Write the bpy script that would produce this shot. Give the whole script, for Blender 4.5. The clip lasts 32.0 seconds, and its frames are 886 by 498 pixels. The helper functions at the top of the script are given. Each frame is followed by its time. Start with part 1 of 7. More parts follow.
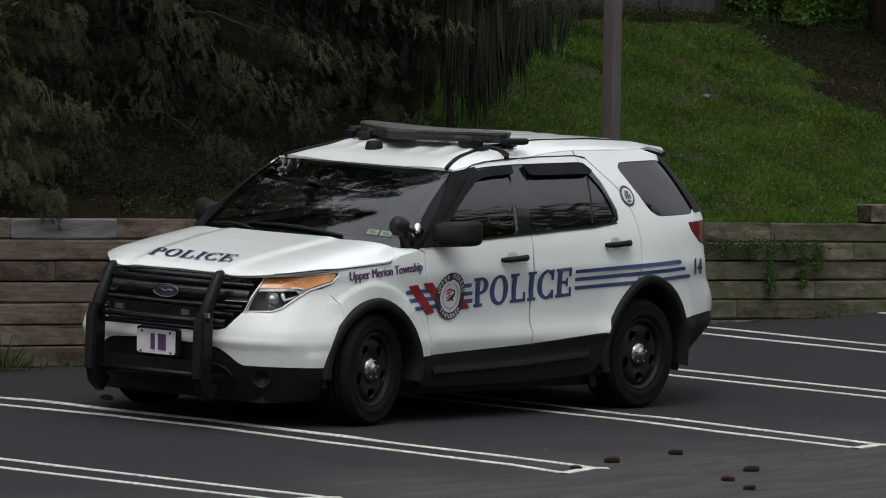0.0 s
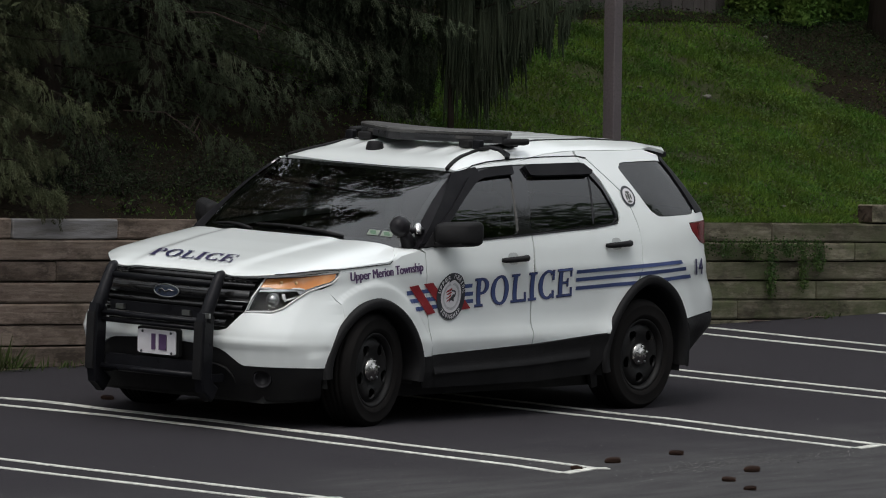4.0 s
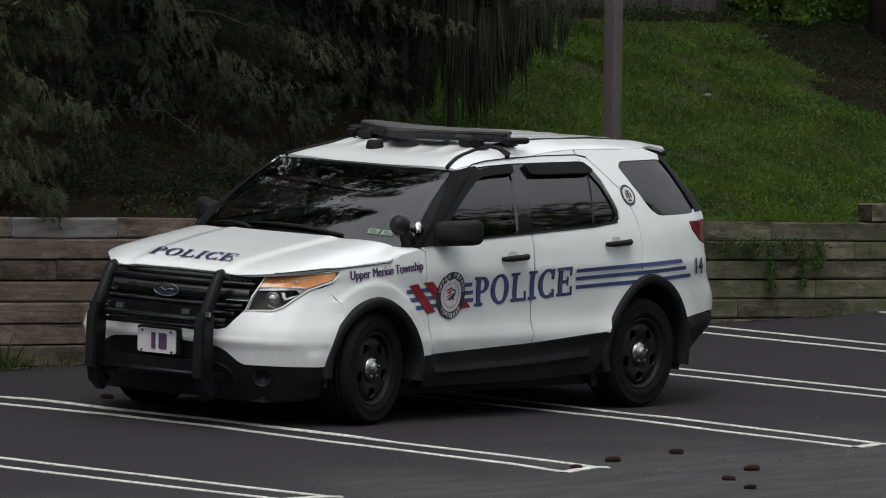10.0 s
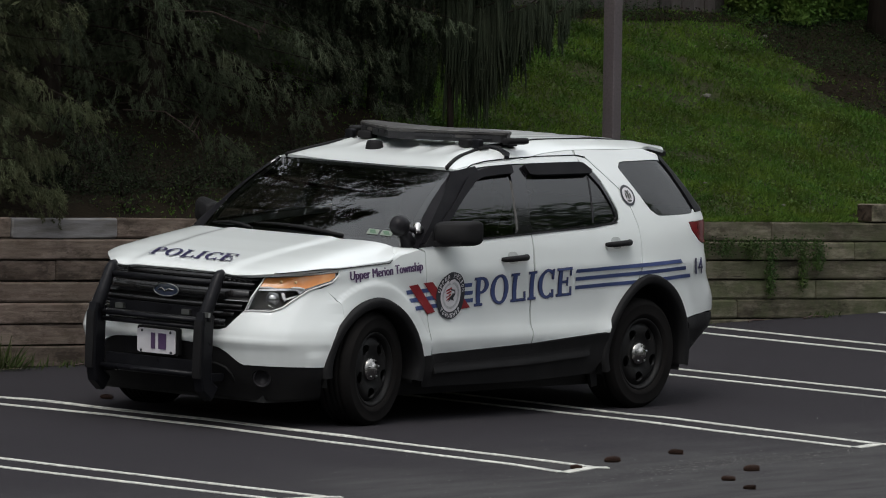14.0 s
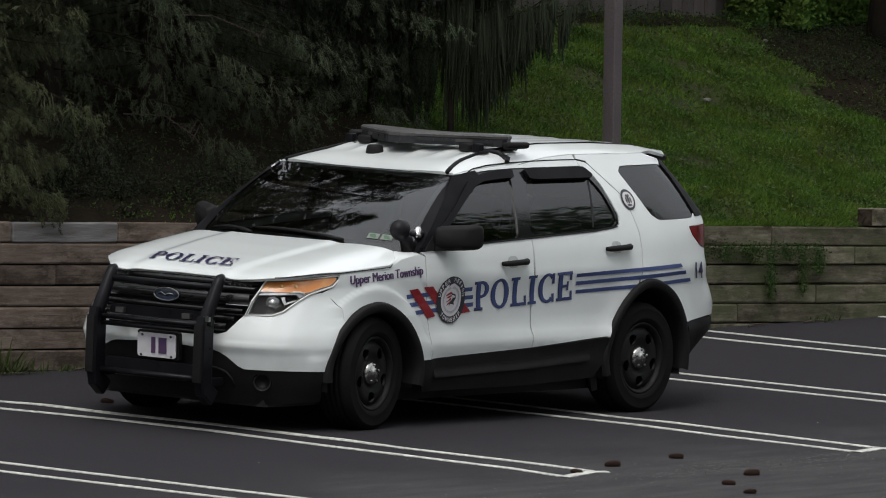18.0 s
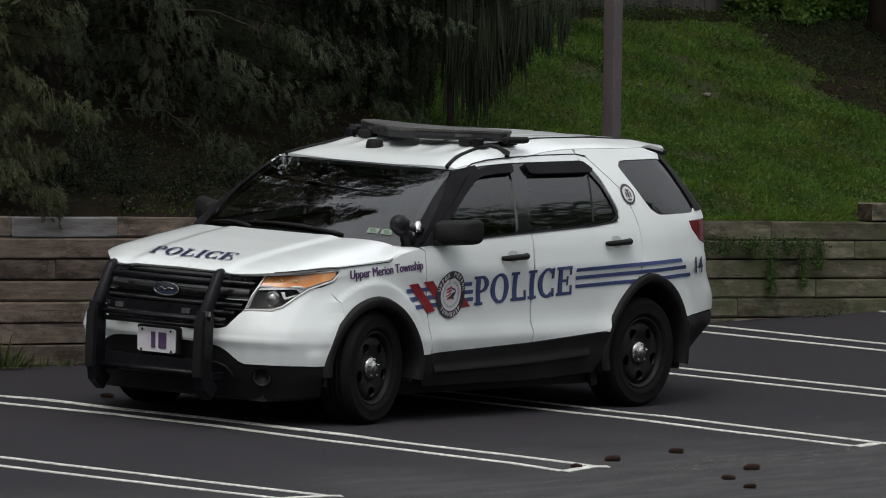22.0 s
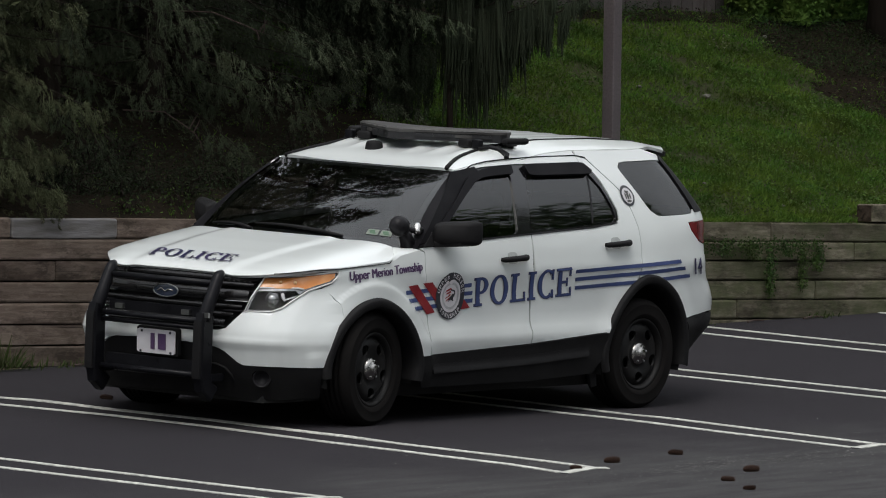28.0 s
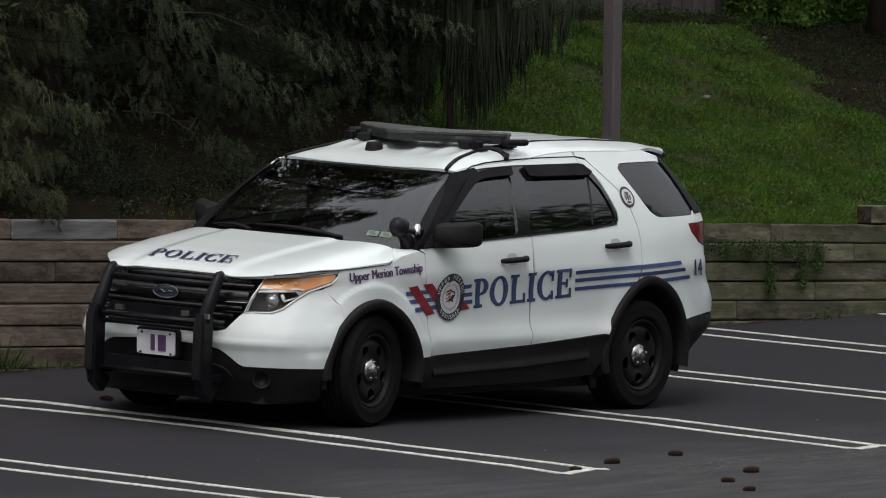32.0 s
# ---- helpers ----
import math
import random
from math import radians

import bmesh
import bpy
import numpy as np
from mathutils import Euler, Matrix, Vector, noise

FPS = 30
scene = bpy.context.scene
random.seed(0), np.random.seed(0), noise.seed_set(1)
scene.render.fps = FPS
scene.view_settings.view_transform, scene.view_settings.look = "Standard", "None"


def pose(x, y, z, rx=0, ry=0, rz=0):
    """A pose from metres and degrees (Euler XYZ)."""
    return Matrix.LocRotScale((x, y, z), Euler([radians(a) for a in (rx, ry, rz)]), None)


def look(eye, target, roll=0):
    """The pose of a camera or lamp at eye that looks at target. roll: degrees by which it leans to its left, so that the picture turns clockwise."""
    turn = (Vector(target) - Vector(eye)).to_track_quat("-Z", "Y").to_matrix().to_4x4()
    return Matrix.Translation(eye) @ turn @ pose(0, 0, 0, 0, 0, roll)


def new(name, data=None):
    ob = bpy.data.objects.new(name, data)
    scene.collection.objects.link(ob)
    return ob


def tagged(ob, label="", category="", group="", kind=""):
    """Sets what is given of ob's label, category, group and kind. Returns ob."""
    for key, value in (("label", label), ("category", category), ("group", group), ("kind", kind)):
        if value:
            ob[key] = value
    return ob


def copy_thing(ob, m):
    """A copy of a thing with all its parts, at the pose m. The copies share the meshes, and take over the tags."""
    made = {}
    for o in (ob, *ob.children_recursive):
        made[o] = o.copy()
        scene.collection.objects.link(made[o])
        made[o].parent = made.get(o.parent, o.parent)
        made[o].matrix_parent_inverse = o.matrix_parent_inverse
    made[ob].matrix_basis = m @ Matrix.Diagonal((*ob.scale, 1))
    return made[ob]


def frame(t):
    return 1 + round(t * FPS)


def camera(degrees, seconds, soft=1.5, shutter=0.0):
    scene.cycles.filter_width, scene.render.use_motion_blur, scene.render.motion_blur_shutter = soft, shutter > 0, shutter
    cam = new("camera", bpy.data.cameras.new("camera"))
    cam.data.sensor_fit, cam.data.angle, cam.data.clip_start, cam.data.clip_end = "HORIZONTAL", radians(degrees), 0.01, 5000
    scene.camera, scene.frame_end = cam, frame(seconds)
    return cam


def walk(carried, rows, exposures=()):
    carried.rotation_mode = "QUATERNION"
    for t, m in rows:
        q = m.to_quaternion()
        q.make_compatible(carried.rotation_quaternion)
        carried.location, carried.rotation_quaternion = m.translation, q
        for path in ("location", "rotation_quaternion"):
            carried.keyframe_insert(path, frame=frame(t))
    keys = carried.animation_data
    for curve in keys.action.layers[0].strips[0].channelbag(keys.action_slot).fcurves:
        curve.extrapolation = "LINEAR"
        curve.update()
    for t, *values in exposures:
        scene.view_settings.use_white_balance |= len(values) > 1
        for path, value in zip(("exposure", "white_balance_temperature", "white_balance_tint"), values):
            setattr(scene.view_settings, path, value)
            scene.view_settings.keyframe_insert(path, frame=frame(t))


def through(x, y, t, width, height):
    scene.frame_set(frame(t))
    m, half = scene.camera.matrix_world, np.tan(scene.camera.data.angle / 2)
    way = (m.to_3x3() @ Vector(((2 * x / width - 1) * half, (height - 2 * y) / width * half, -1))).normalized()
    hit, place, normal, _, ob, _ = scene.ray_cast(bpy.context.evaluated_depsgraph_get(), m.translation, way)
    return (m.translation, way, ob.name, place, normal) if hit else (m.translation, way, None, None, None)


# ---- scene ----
cam = camera(5.962, 32.0, soft=1.05)
EYE = (-42.2629, -33.9792, 1.6876)
YAW, PITCH, ROLL = -52.4636, -0.6409, 0.8999
# the hand's small shake: seconds, degrees of yaw, degrees of pitch
SHAKE = (
    (0.0, 0.0000, 0.0011), (0.5, 0.0034, 0.0069), (1.0, 0.0023, -0.0046), (1.5, 0.0023, 0.0080),
    (2.0, 0.0057, 0.0152), (2.5, 0.0000, 0.0129), (3.0, 0.0023, 0.0103), (3.5, 0.0046, 0.0034),
    (5.5, 0.0057, 0.0034), (6.0, -0.0011, 0.0244), (6.5, 0.0034, 0.0114), (7.0, 0.0011, 0.0034),
    (7.5, -0.0023, 0.0057), (8.0, 0.0023, 0.0011), (8.5, 0.0046, -0.0023), (9.0, 0.0000, 0.0000),
    (9.5, -0.0011, 0.0141), (10.0, 0.0046, -0.0046), (10.5, 0.0000, 0.0023), (11.0, 0.0057, 0.0069),
    (11.5, -0.0011, 0.0034), (12.0, 0.0034, 0.0126), (12.5, -0.0011, 0.0046), (13.0, 0.0011, 0.0034),
    (13.5, 0.0057, -0.0084), (14.0, 0.0023, -0.0023), (14.5, 0.0023, 0.0209), (16.5, 0.0046, 0.0000),
    (17.0, -0.0011, -0.0095), (17.5, 0.0034, -0.0061), (18.0, 0.0046, 0.0266), (18.5, -0.0011, -0.0084),
    (19.0, 0.0000, -0.0152), (19.5, 0.0069, -0.0049), (20.0, 0.0011, 0.0198), (20.5, 0.0000, 0.0198),
    (21.0, 0.0046, 0.0023), (21.5, -0.0011, -0.0084), (22.0, 0.0034, -0.0095), (22.5, -0.0011, -0.0107),
    (23.0, 0.0046, 0.0080), (23.5, -0.0023, 0.0141), (24.0, 0.0023, -0.0023), (24.5, 0.0046, -0.0084),
    (25.0, 0.0000, 0.0091), (25.5, -0.0011, 0.0141), (27.5, 0.0046, 0.0034), (28.0, 0.0000, -0.0000),
    (28.5, 0.0057, 0.0034), (29.0, -0.0011, 0.0198), (29.5, 0.0000, 0.0000), (30.0, -0.0023, 0.0103),
    (30.5, 0.0069, 0.0023), (31.0, -0.0011, -0.0095), (31.5, 0.0057, 0.0080), (32.0, 0.0000, 0.0080),
)
walk(cam, [(t, pose(*EYE, 90 + PITCH + p, 0, YAW + w) @ pose(0, 0, 0, 0, 0, ROLL)) for t, w, p in SHAKE], [(0, 0.26), (32, 0.26)])

# ---- light: bright overcast day ----
world = bpy.data.worlds.new("sky")
scene.world = world
world.use_nodes = True
wt = world.node_tree
sky = wt.nodes.new("ShaderNodeTexSky")
sky.sky_type, sky.sun_disc = "NISHITA", False
SUN_EL, SUN_AZ = 60.0, 246.0   # elevation; direction the light comes from, clockwise from +Y
sky.sun_elevation, sky.sun_rotation = radians(SUN_EL), radians(SUN_AZ)
sky.dust_density, sky.air_density = 4.0, 1.0


def node(kind, **values):
    n = wt.nodes.new(kind)
    for key, value in values.items():
        n.inputs[int(key[1:])].default_value = value
    return n


# a cloud layer: even grey, three times as bright overhead as at the horizon
soft_sky = node("ShaderNodeMix")
soft_sky.data_type = "RGBA"
soft_sky.inputs[0].default_value = 0.85
soft_sky.inputs[7].default_value = (7.2, 7.5, 7.8, 1)
wt.links.new(sky.outputs[0], soft_sky.inputs[6])
where = node("ShaderNodeTexCoord")
xyz = node("ShaderNodeSeparateXYZ")
wt.links.new(where.outputs["Generated"], xyz.inputs[0])
rise = node("ShaderNodeMapRange", i1=0.0, i2=1.0, i3=0.25, i4=1.44)
wt.links.new(xyz.outputs[2], rise.inputs[0])
clouds = node("ShaderNodeTexNoise")
clouds.inputs["Scale"].default_value, clouds.inputs["Detail"].default_value = 2.6, 5.0
wt.links.new(where.outputs["Generated"], clouds.inputs["Vector"])
patchy = node("ShaderNodeMapRange", i1=0.3, i2=0.7, i3=0.82, i4=1.18)
wt.links.new(clouds.outputs["Fac"], patchy.inputs[0])
times = node("ShaderNodeMath")
times.operation = "MULTIPLY"
wt.links.new(rise.outputs[0], times.inputs[0])
wt.links.new(patchy.outputs[0], times.inputs[1])
lit = node("ShaderNodeVectorMath")
lit.operation = "SCALE"
wt.links.new(soft_sky.outputs[2], lit.inputs[0])
wt.links.new(times.outputs[0], lit.inputs["Scale"])
wt.links.new(lit.outputs[0], wt.nodes["Background"].inputs[0])
wt.nodes["Background"].inputs[1].default_value = 0.115
sun = new("sun", bpy.data.lights.new("sun", "SUN"))
sun.data.energy, sun.data.angle, sun.data.color = 1.15, radians(30), (1.0, 0.98, 0.94)
toward = Vector((math.sin(radians(SUN_AZ)) * math.cos(radians(SUN_EL)), math.cos(radians(SUN_AZ)) * math.cos(radians(SUN_EL)), math.sin(radians(SUN_EL))))
sun.matrix_world = look(toward * 40, (0, 0, 0))

# ---- materials ----
def mat(name, base, rough=0.6, metal=0.0, tint=None, scale=8.0, fine=None, fine_scale=90.0, amount=0.5, bump=0.0,
        bump_scale=120.0, coat=0.0, stretch=(1, 1, 1), per_piece=0.0, spec=0.5, rough_var=0.0):
    """A surface of one base colour, broken up by a coarse tint and a fine grain, with relief."""
    m = bpy.data.materials.new(name)
    m.use_nodes = True
    nt = m.node_tree
    b = nt.nodes["Principled BSDF"]
    b.inputs["Roughness"].default_value, b.inputs["Metallic"].default_value = rough, metal
    b.inputs["Coat Weight"].default_value, b.inputs["Coat Roughness"].default_value = coat, 0.04
    b.inputs["Specular IOR Level"].default_value = spec
    b.inputs["Base Color"].default_value = (*base, 1)
    tc = nt.nodes.new("ShaderNodeTexCoord")
    mp = nt.nodes.new("ShaderNodeMapping")
    mp.inputs["Scale"].default_value = stretch
    nt.links.new(tc.outputs["Object"], mp.inputs["Vector"])
    vec = mp.outputs["Vector"]
    if per_piece:
        oi = nt.nodes.new("ShaderNodeObjectInfo")
        add = nt.nodes.new("ShaderNodeVectorMath")
        add.operation = "MULTIPLY_ADD"
        add.inputs[1].default_value = (37, 23, 51)
        nt.links.new(oi.outputs["Random"], add.inputs[0])
        nt.links.new(vec, add.inputs[2])
        vec = add.outputs[0]

    def noise_node(sc, detail=4.0):
        n = nt.nodes.new("ShaderNodeTexNoise")
        n.inputs["Scale"].default_value, n.inputs["Detail"].default_value = sc, detail
        nt.links.new(vec, n.inputs["Vector"])
        return n

    colour = None
    if tint:
        n = noise_node(scale)
        ramp = nt.nodes.new("ShaderNodeValToRGB")
        ramp.color_ramp.elements[0].position, ramp.color_ramp.elements[1].position = 0.5 - 0.25 * amount, 0.5 + 0.25 * amount
        ramp.color_ramp.elements[0].color, ramp.color_ramp.elements[1].color = (*base, 1), (*tint, 1)
        nt.links.new(n.outputs["Fac"], ramp.inputs["Fac"])
        colour = ramp.outputs["Color"]
    if fine:
        n = noise_node(fine_scale, 6.0)
        ramp = nt.nodes.new("ShaderNodeValToRGB")
        ramp.color_ramp.elements[0].position, ramp.color_ramp.elements[1].position = 0.40, 0.68
        ramp.color_ramp.elements[0].color, ramp.color_ramp.elements[1].color = (0, 0, 0, 1), (1, 1, 1, 1)
        nt.links.new(n.outputs["Fac"], ramp.inputs["Fac"])
        mx = nt.nodes.new("ShaderNodeMix")
        mx.data_type = "RGBA"
        mx.inputs[6].default_value, mx.inputs[7].default_value = (*base, 1), (*fine, 1)
        if colour:
            nt.links.new(colour, mx.inputs[6])
        nt.links.new(ramp.outputs["Color"], mx.inputs[0])
        colour = mx.outputs[2]
    if per_piece:
        mul = nt.nodes.new("ShaderNodeHueSaturation")
        rng = nt.nodes.new("ShaderNodeMapRange")
        rng.inputs["To Min"].default_value, rng.inputs["To Max"].default_value = 1 - per_piece, 1 + per_piece
        nt.links.new(oi.outputs["Random"], rng.inputs["Value"])
        nt.links.new(rng.outputs["Result"], mul.inputs["Value"])
        mul.inputs["Color"].default_value = (*base, 1)
        if colour:
            nt.links.new(colour, mul.inputs["Color"])
        colour = mul.outputs["Color"]
    if colour:
        nt.links.new(colour, b.inputs["Base Color"])
    if rough_var:
        n = noise_node(scale * 2.3)
        rng = nt.nodes.new("ShaderNodeMapRange")
        rng.inputs["To Min"].default_value, rng.inputs["To Max"].default_value = max(0.0, rough - rough_var), min(1.0, rough + rough_var)
        nt.links.new(n.outputs["Fac"], rng.inputs["Value"])
        nt.links.new(rng.outputs["Result"], b.inputs["Roughness"])
    if bump:
        n = noise_node(bump_scale, 6.0)
        bp = nt.nodes.new("ShaderNodeBump")
        bp.inputs["Strength"].default_value, bp.inputs["Distance"].default_value = 1.0, bump
        nt.links.new(n.outputs["Fac"], bp.inputs["Height"])
        nt.links.new(bp.outputs["Normal"], b.inputs["Normal"])
    return m


def foliage_mat(name, dark, light, rough=0.6, through=0.25, patch=0.9, swing=0.35):
    """Leaves or needles: each clump has its own shade, and light passes through."""
    m = bpy.data.materials.new(name)
    m.use_nodes = True
    nt = m.node_tree
    b = nt.nodes["Principled BSDF"]
    b.inputs["Roughness"].default_value, b.inputs["Specular IOR Level"].default_value = rough, 0.15
    geo = nt.nodes.new("ShaderNodeNewGeometry")
    ramp = nt.nodes.new("ShaderNodeValToRGB")
    ramp.color_ramp.elements[0].color, ramp.color_ramp.elements[1].color = (*dark, 1), (*light, 1)
    nt.links.new(geo.outputs["Random Per Island"], ramp.inputs["Fac"])
    tc = nt.nodes.new("ShaderNodeTexCoord")
    n = nt.nodes.new("ShaderNodeTexNoise")
    n.inputs["Scale"].default_value, n.inputs["Detail"].default_value = patch, 3.0
    nt.links.new(tc.outputs["Object"], n.inputs["Vector"])
    hs = nt.nodes.new("ShaderNodeHueSaturation")
    n2 = nt.nodes.new("ShaderNodeTexNoise")
    n2.inputs["Scale"].default_value, n2.inputs["Detail"].default_value = 2.7, 3.0
    nt.links.new(tc.outputs["Object"], n2.inputs["Vector"])
    hue = nt.nodes.new("ShaderNodeMapRange")
    hue.inputs["From Min"].default_value, hue.inputs["From Max"].default_value = 0.3, 0.7
    hue.inputs["To Min"].default_value, hue.inputs["To Max"].default_value = 0.478, 0.522
    nt.links.new(n2.outputs["Fac"], hue.inputs["Value"])
    nt.links.new(hue.outputs["Result"], hs.inputs["Hue"])
    rng = nt.nodes.new("ShaderNodeMapRange")
    rng.inputs["From Min"].default_value, rng.inputs["From Max"].default_value = 0.3, 0.7
    rng.inputs["To Min"].default_value, rng.inputs["To Max"].default_value = 1 - swing, 1 + swing
    nt.links.new(n.outputs["Fac"], rng.inputs["Value"])
    nt.links.new(rng.outputs["Result"], hs.inputs["Value"])
    nt.links.new(ramp.outputs["Color"], hs.inputs["Color"])
    nt.links.new(hs.outputs["Color"], b.inputs["Base Color"])
    tr = nt.nodes.new("ShaderNodeBsdfTranslucent")
    nt.links.new(hs.outputs["Color"], tr.inputs["Color"])
    mix = nt.nodes.new("ShaderNodeMixShader")
    mix.inputs[0].default_value = through
    nt.links.new(b.outputs[0], mix.inputs[1])
    nt.links.new(tr.outputs[0], mix.inputs[2])
    nt.links.new(mix.outputs[0], nt.nodes["Material Output"].inputs["Surface"])
    return m


ASPHALT = mat("asphalt", (0.0200, 0.0183, 0.0209), 0.95, tint=(0.0265, 0.0244, 0.0276), scale=0.55, fine=(0.046, 0.043, 0.0475),
              fine_scale=150, bump=0.004, bump_scale=220, amount=0.9, spec=0.06)


def worn_aisle(m, grey):
    """The driving aisle beyond the stalls is worn greyer than the sealed stalls, with an uneven edge."""
    nt = m.node_tree
    bsdf = nt.nodes["Principled BSDF"]
    old = bsdf.inputs["Base Color"].links[0].from_socket
    tc = nt.nodes.new("ShaderNodeTexCoord")
    xyz_ = nt.nodes.new("ShaderNodeSeparateXYZ")
    nt.links.new(tc.outputs["Object"], xyz_.inputs[0])
    n = nt.nodes.new("ShaderNodeTexNoise")
    n.inputs["Scale"].default_value, n.inputs["Detail"].default_value = 0.8, 5.0
    nt.links.new(tc.outputs["Object"], n.inputs["Vector"])
    wob = nt.nodes.new("ShaderNodeMath")
    wob.operation = "MULTIPLY_ADD"
    wob.inputs[1].default_value = 2.2
    nt.links.new(n.outputs["Fac"], wob.inputs[0])
    nt.links.new(xyz_.outputs[1], wob.inputs[2])
    far = nt.nodes.new("ShaderNodeMapRange")
    far.interpolation_type = "SMOOTHSTEP"
    for k, v in ((1, -0.6), (2, -2.9), (3, 0.0), (4, 1.0)):
        far.inputs[k].default_value = v
    nt.links.new(wob.outputs[0], far.inputs[0])
    streak = nt.nodes.new("ShaderNodeMapping")
    streak.inputs["Scale"].default_value = (0.5, 2.2, 1)
    nt.links.new(tc.outputs["Object"], streak.inputs["Vector"])
    n2 = nt.nodes.new("ShaderNodeTexNoise")
    n2.inputs["Scale"].default_value, n2.inputs["Detail"].default_value = 3.0, 6.0
    nt.links.new(streak.outputs[0], n2.inputs["Vector"])
    sc = nt.nodes.new("ShaderNodeMapRange")
    for k, v in ((1, 0.35), (2, 0.7), (3, 0.45), (4, 1.0)):
        sc.inputs[k].default_value = v
    nt.links.new(n2.outputs["Fac"], sc.inputs[0])
    mul = nt.nodes.new("ShaderNodeMath")
    mul.operation = "MULTIPLY"
    nt.links.new(far.outputs[0], mul.inputs[0])
    nt.links.new(sc.outputs[0], mul.inputs[1])
    mx = nt.nodes.new("ShaderNodeMix")
    mx.data_type = "RGBA"
    mx.inputs[7].default_value = (*grey, 1)
    nt.links.new(old, mx.inputs[6])
    nt.links.new(mul.outputs[0], mx.inputs[0])
    nt.links.new(mx.outputs[2], bsdf.inputs["Base Color"])


worn_aisle(ASPHALT, (0.068, 0.067, 0.067))
LINE_PAINT = mat("line_paint", (0.70, 0.70, 0.635), 0.7, tint=(0.53, 0.53, 0.475), scale=3, fine=(0.30, 0.30, 0.285), fine_scale=26, bump=0.002)


def timber_mat(name, dark, pale, moss, per_piece):
    """Old sleepers: grain along the length, splits, damp stains, and moss towards the open end of the bank."""
    m = bpy.data.materials.new(name)
    m.use_nodes = True
    nt = m.node_tree
    b = nt.nodes["Principled BSDF"]
    b.inputs["Roughness"].default_value, b.inputs["Specular IOR Level"].default_value = 0.9, 0.15
    tc, geo, oi = nt.nodes.new("ShaderNodeTexCoord"), nt.nodes.new("ShaderNodeNewGeometry"), nt.nodes.new("ShaderNodeObjectInfo")
    jump = nt.nodes.new("ShaderNodeVectorMath")
    jump.operation = "MULTIPLY_ADD"
    jump.inputs[1].default_value = (37, 23, 51)
    nt.links.new(oi.outputs["Random"], jump.inputs[0])
    nt.links.new(tc.outputs["Object"], jump.inputs[2])

    def field(vec, stretch, scale, detail, lo, hi, rough=0.6):
        mp = nt.nodes.new("ShaderNodeMapping")
        mp.inputs["Scale"].default_value = stretch
        nt.links.new(vec, mp.inputs["Vector"])
        n = nt.nodes.new("ShaderNodeTexNoise")
        n.inputs["Scale"].default_value, n.inputs["Detail"].default_value, n.inputs["Roughness"].default_value = scale, detail, rough
        nt.links.new(mp.outputs[0], n.inputs["Vector"])
        r = nt.nodes.new("ShaderNodeMapRange")
        for key, value in ((1, lo), (2, hi)):
            r.inputs[key].default_value = value
        nt.links.new(n.outputs["Fac"], r.inputs[0])
        return r.outputs[0], n.outputs["Fac"]

    def mixed(fac, a, c):
        mx = nt.nodes.new("ShaderNodeMix")
        mx.data_type = "RGBA"
        for socket, value in ((mx.inputs[0], fac), (mx.inputs[6], a), (mx.inputs[7], c)):
            if isinstance(value, tuple):
                socket.default_value = (*value, 1)
            else:
                nt.links.new(value, socket)
        return mx.outputs[2]

    def times(a, c):
        mu = nt.nodes.new("ShaderNodeMath")
        mu.operation = "MULTIPLY"
        for socket, value in zip(mu.inputs, (a, c)):
            if isinstance(value, float):
                socket.default_value = value
            else:
                nt.links.new(value, socket)
        return mu.outputs[0]

    grain, raw = field(jump.outputs[0], (0.10, 1, 1), 34, 6, 0.32, 0.68)
    colour = mixed(grain, dark, pale)
    blotch, _ = field(jump.outputs[0], (0.45, 1, 1.1), 3.6, 7, 0.47, 0.60, 0.75)
    colour = mixed(times(blotch, 0.85), colour, tuple(q * 0.38 for q in dark))
    bleach, _ = field(jump.outputs[0], (0.40, 1, 1.3), 4.3, 7, 0.50, 0.62, 0.78)
    colour = mixed(times(bleach, 0.75), colour, tuple(q * 1.45 for q in pale))
    where = nt.nodes.new("ShaderNodeSeparateXYZ")
    nt.links.new(geo.outputs["Position"], where.inputs[0])
    open_end = nt.nodes.new("ShaderNodeMapRange")
    for key, value in ((1, 2.5), (2, 7.0), (3, 0.08), (4, 0.80)):
        open_end.inputs[key].default_value = value
    nt.links.new(where.outputs[0], open_end.inputs[0])
    damp, _ = field(geo.outputs["Position"], (0.8, 0.8, 1.6), 2.6, 7, 0.42, 0.60, 0.7)
    colour = mixed(times(open_end.outputs[0], damp), colour, moss)
    split, _ = field(jump.outputs[0], (0.025, 1, 1), 24, 4, 0.66, 0.71)
    colour = mixed(split, colour, tuple(q * 0.25 for q in dark))
    hs = nt.nodes.new("ShaderNodeHueSaturation")
    rng_ = nt.nodes.new("ShaderNodeMapRange")
    rng_.inputs["To Min"].default_value, rng_.inputs["To Max"].default_value = 1 - per_piece, 1 + per_piece
    nt.links.new(oi.outputs["Random"], rng_.inputs["Value"])
    nt.links.new(rng_.outputs["Result"], hs.inputs["Value"])
    nt.links.new(colour, hs.inputs["Color"])
    nt.links.new(hs.outputs["Color"], b.inputs["Base Color"])
    bp = nt.nodes.new("ShaderNodeBump")
    bp.inputs["Strength"].default_value, bp.inputs["Distance"].default_value = 0.8, 0.006
    nt.links.new(raw, bp.inputs["Height"])
    nt.links.new(bp.outputs["Normal"], b.inputs["Normal"])
    return m


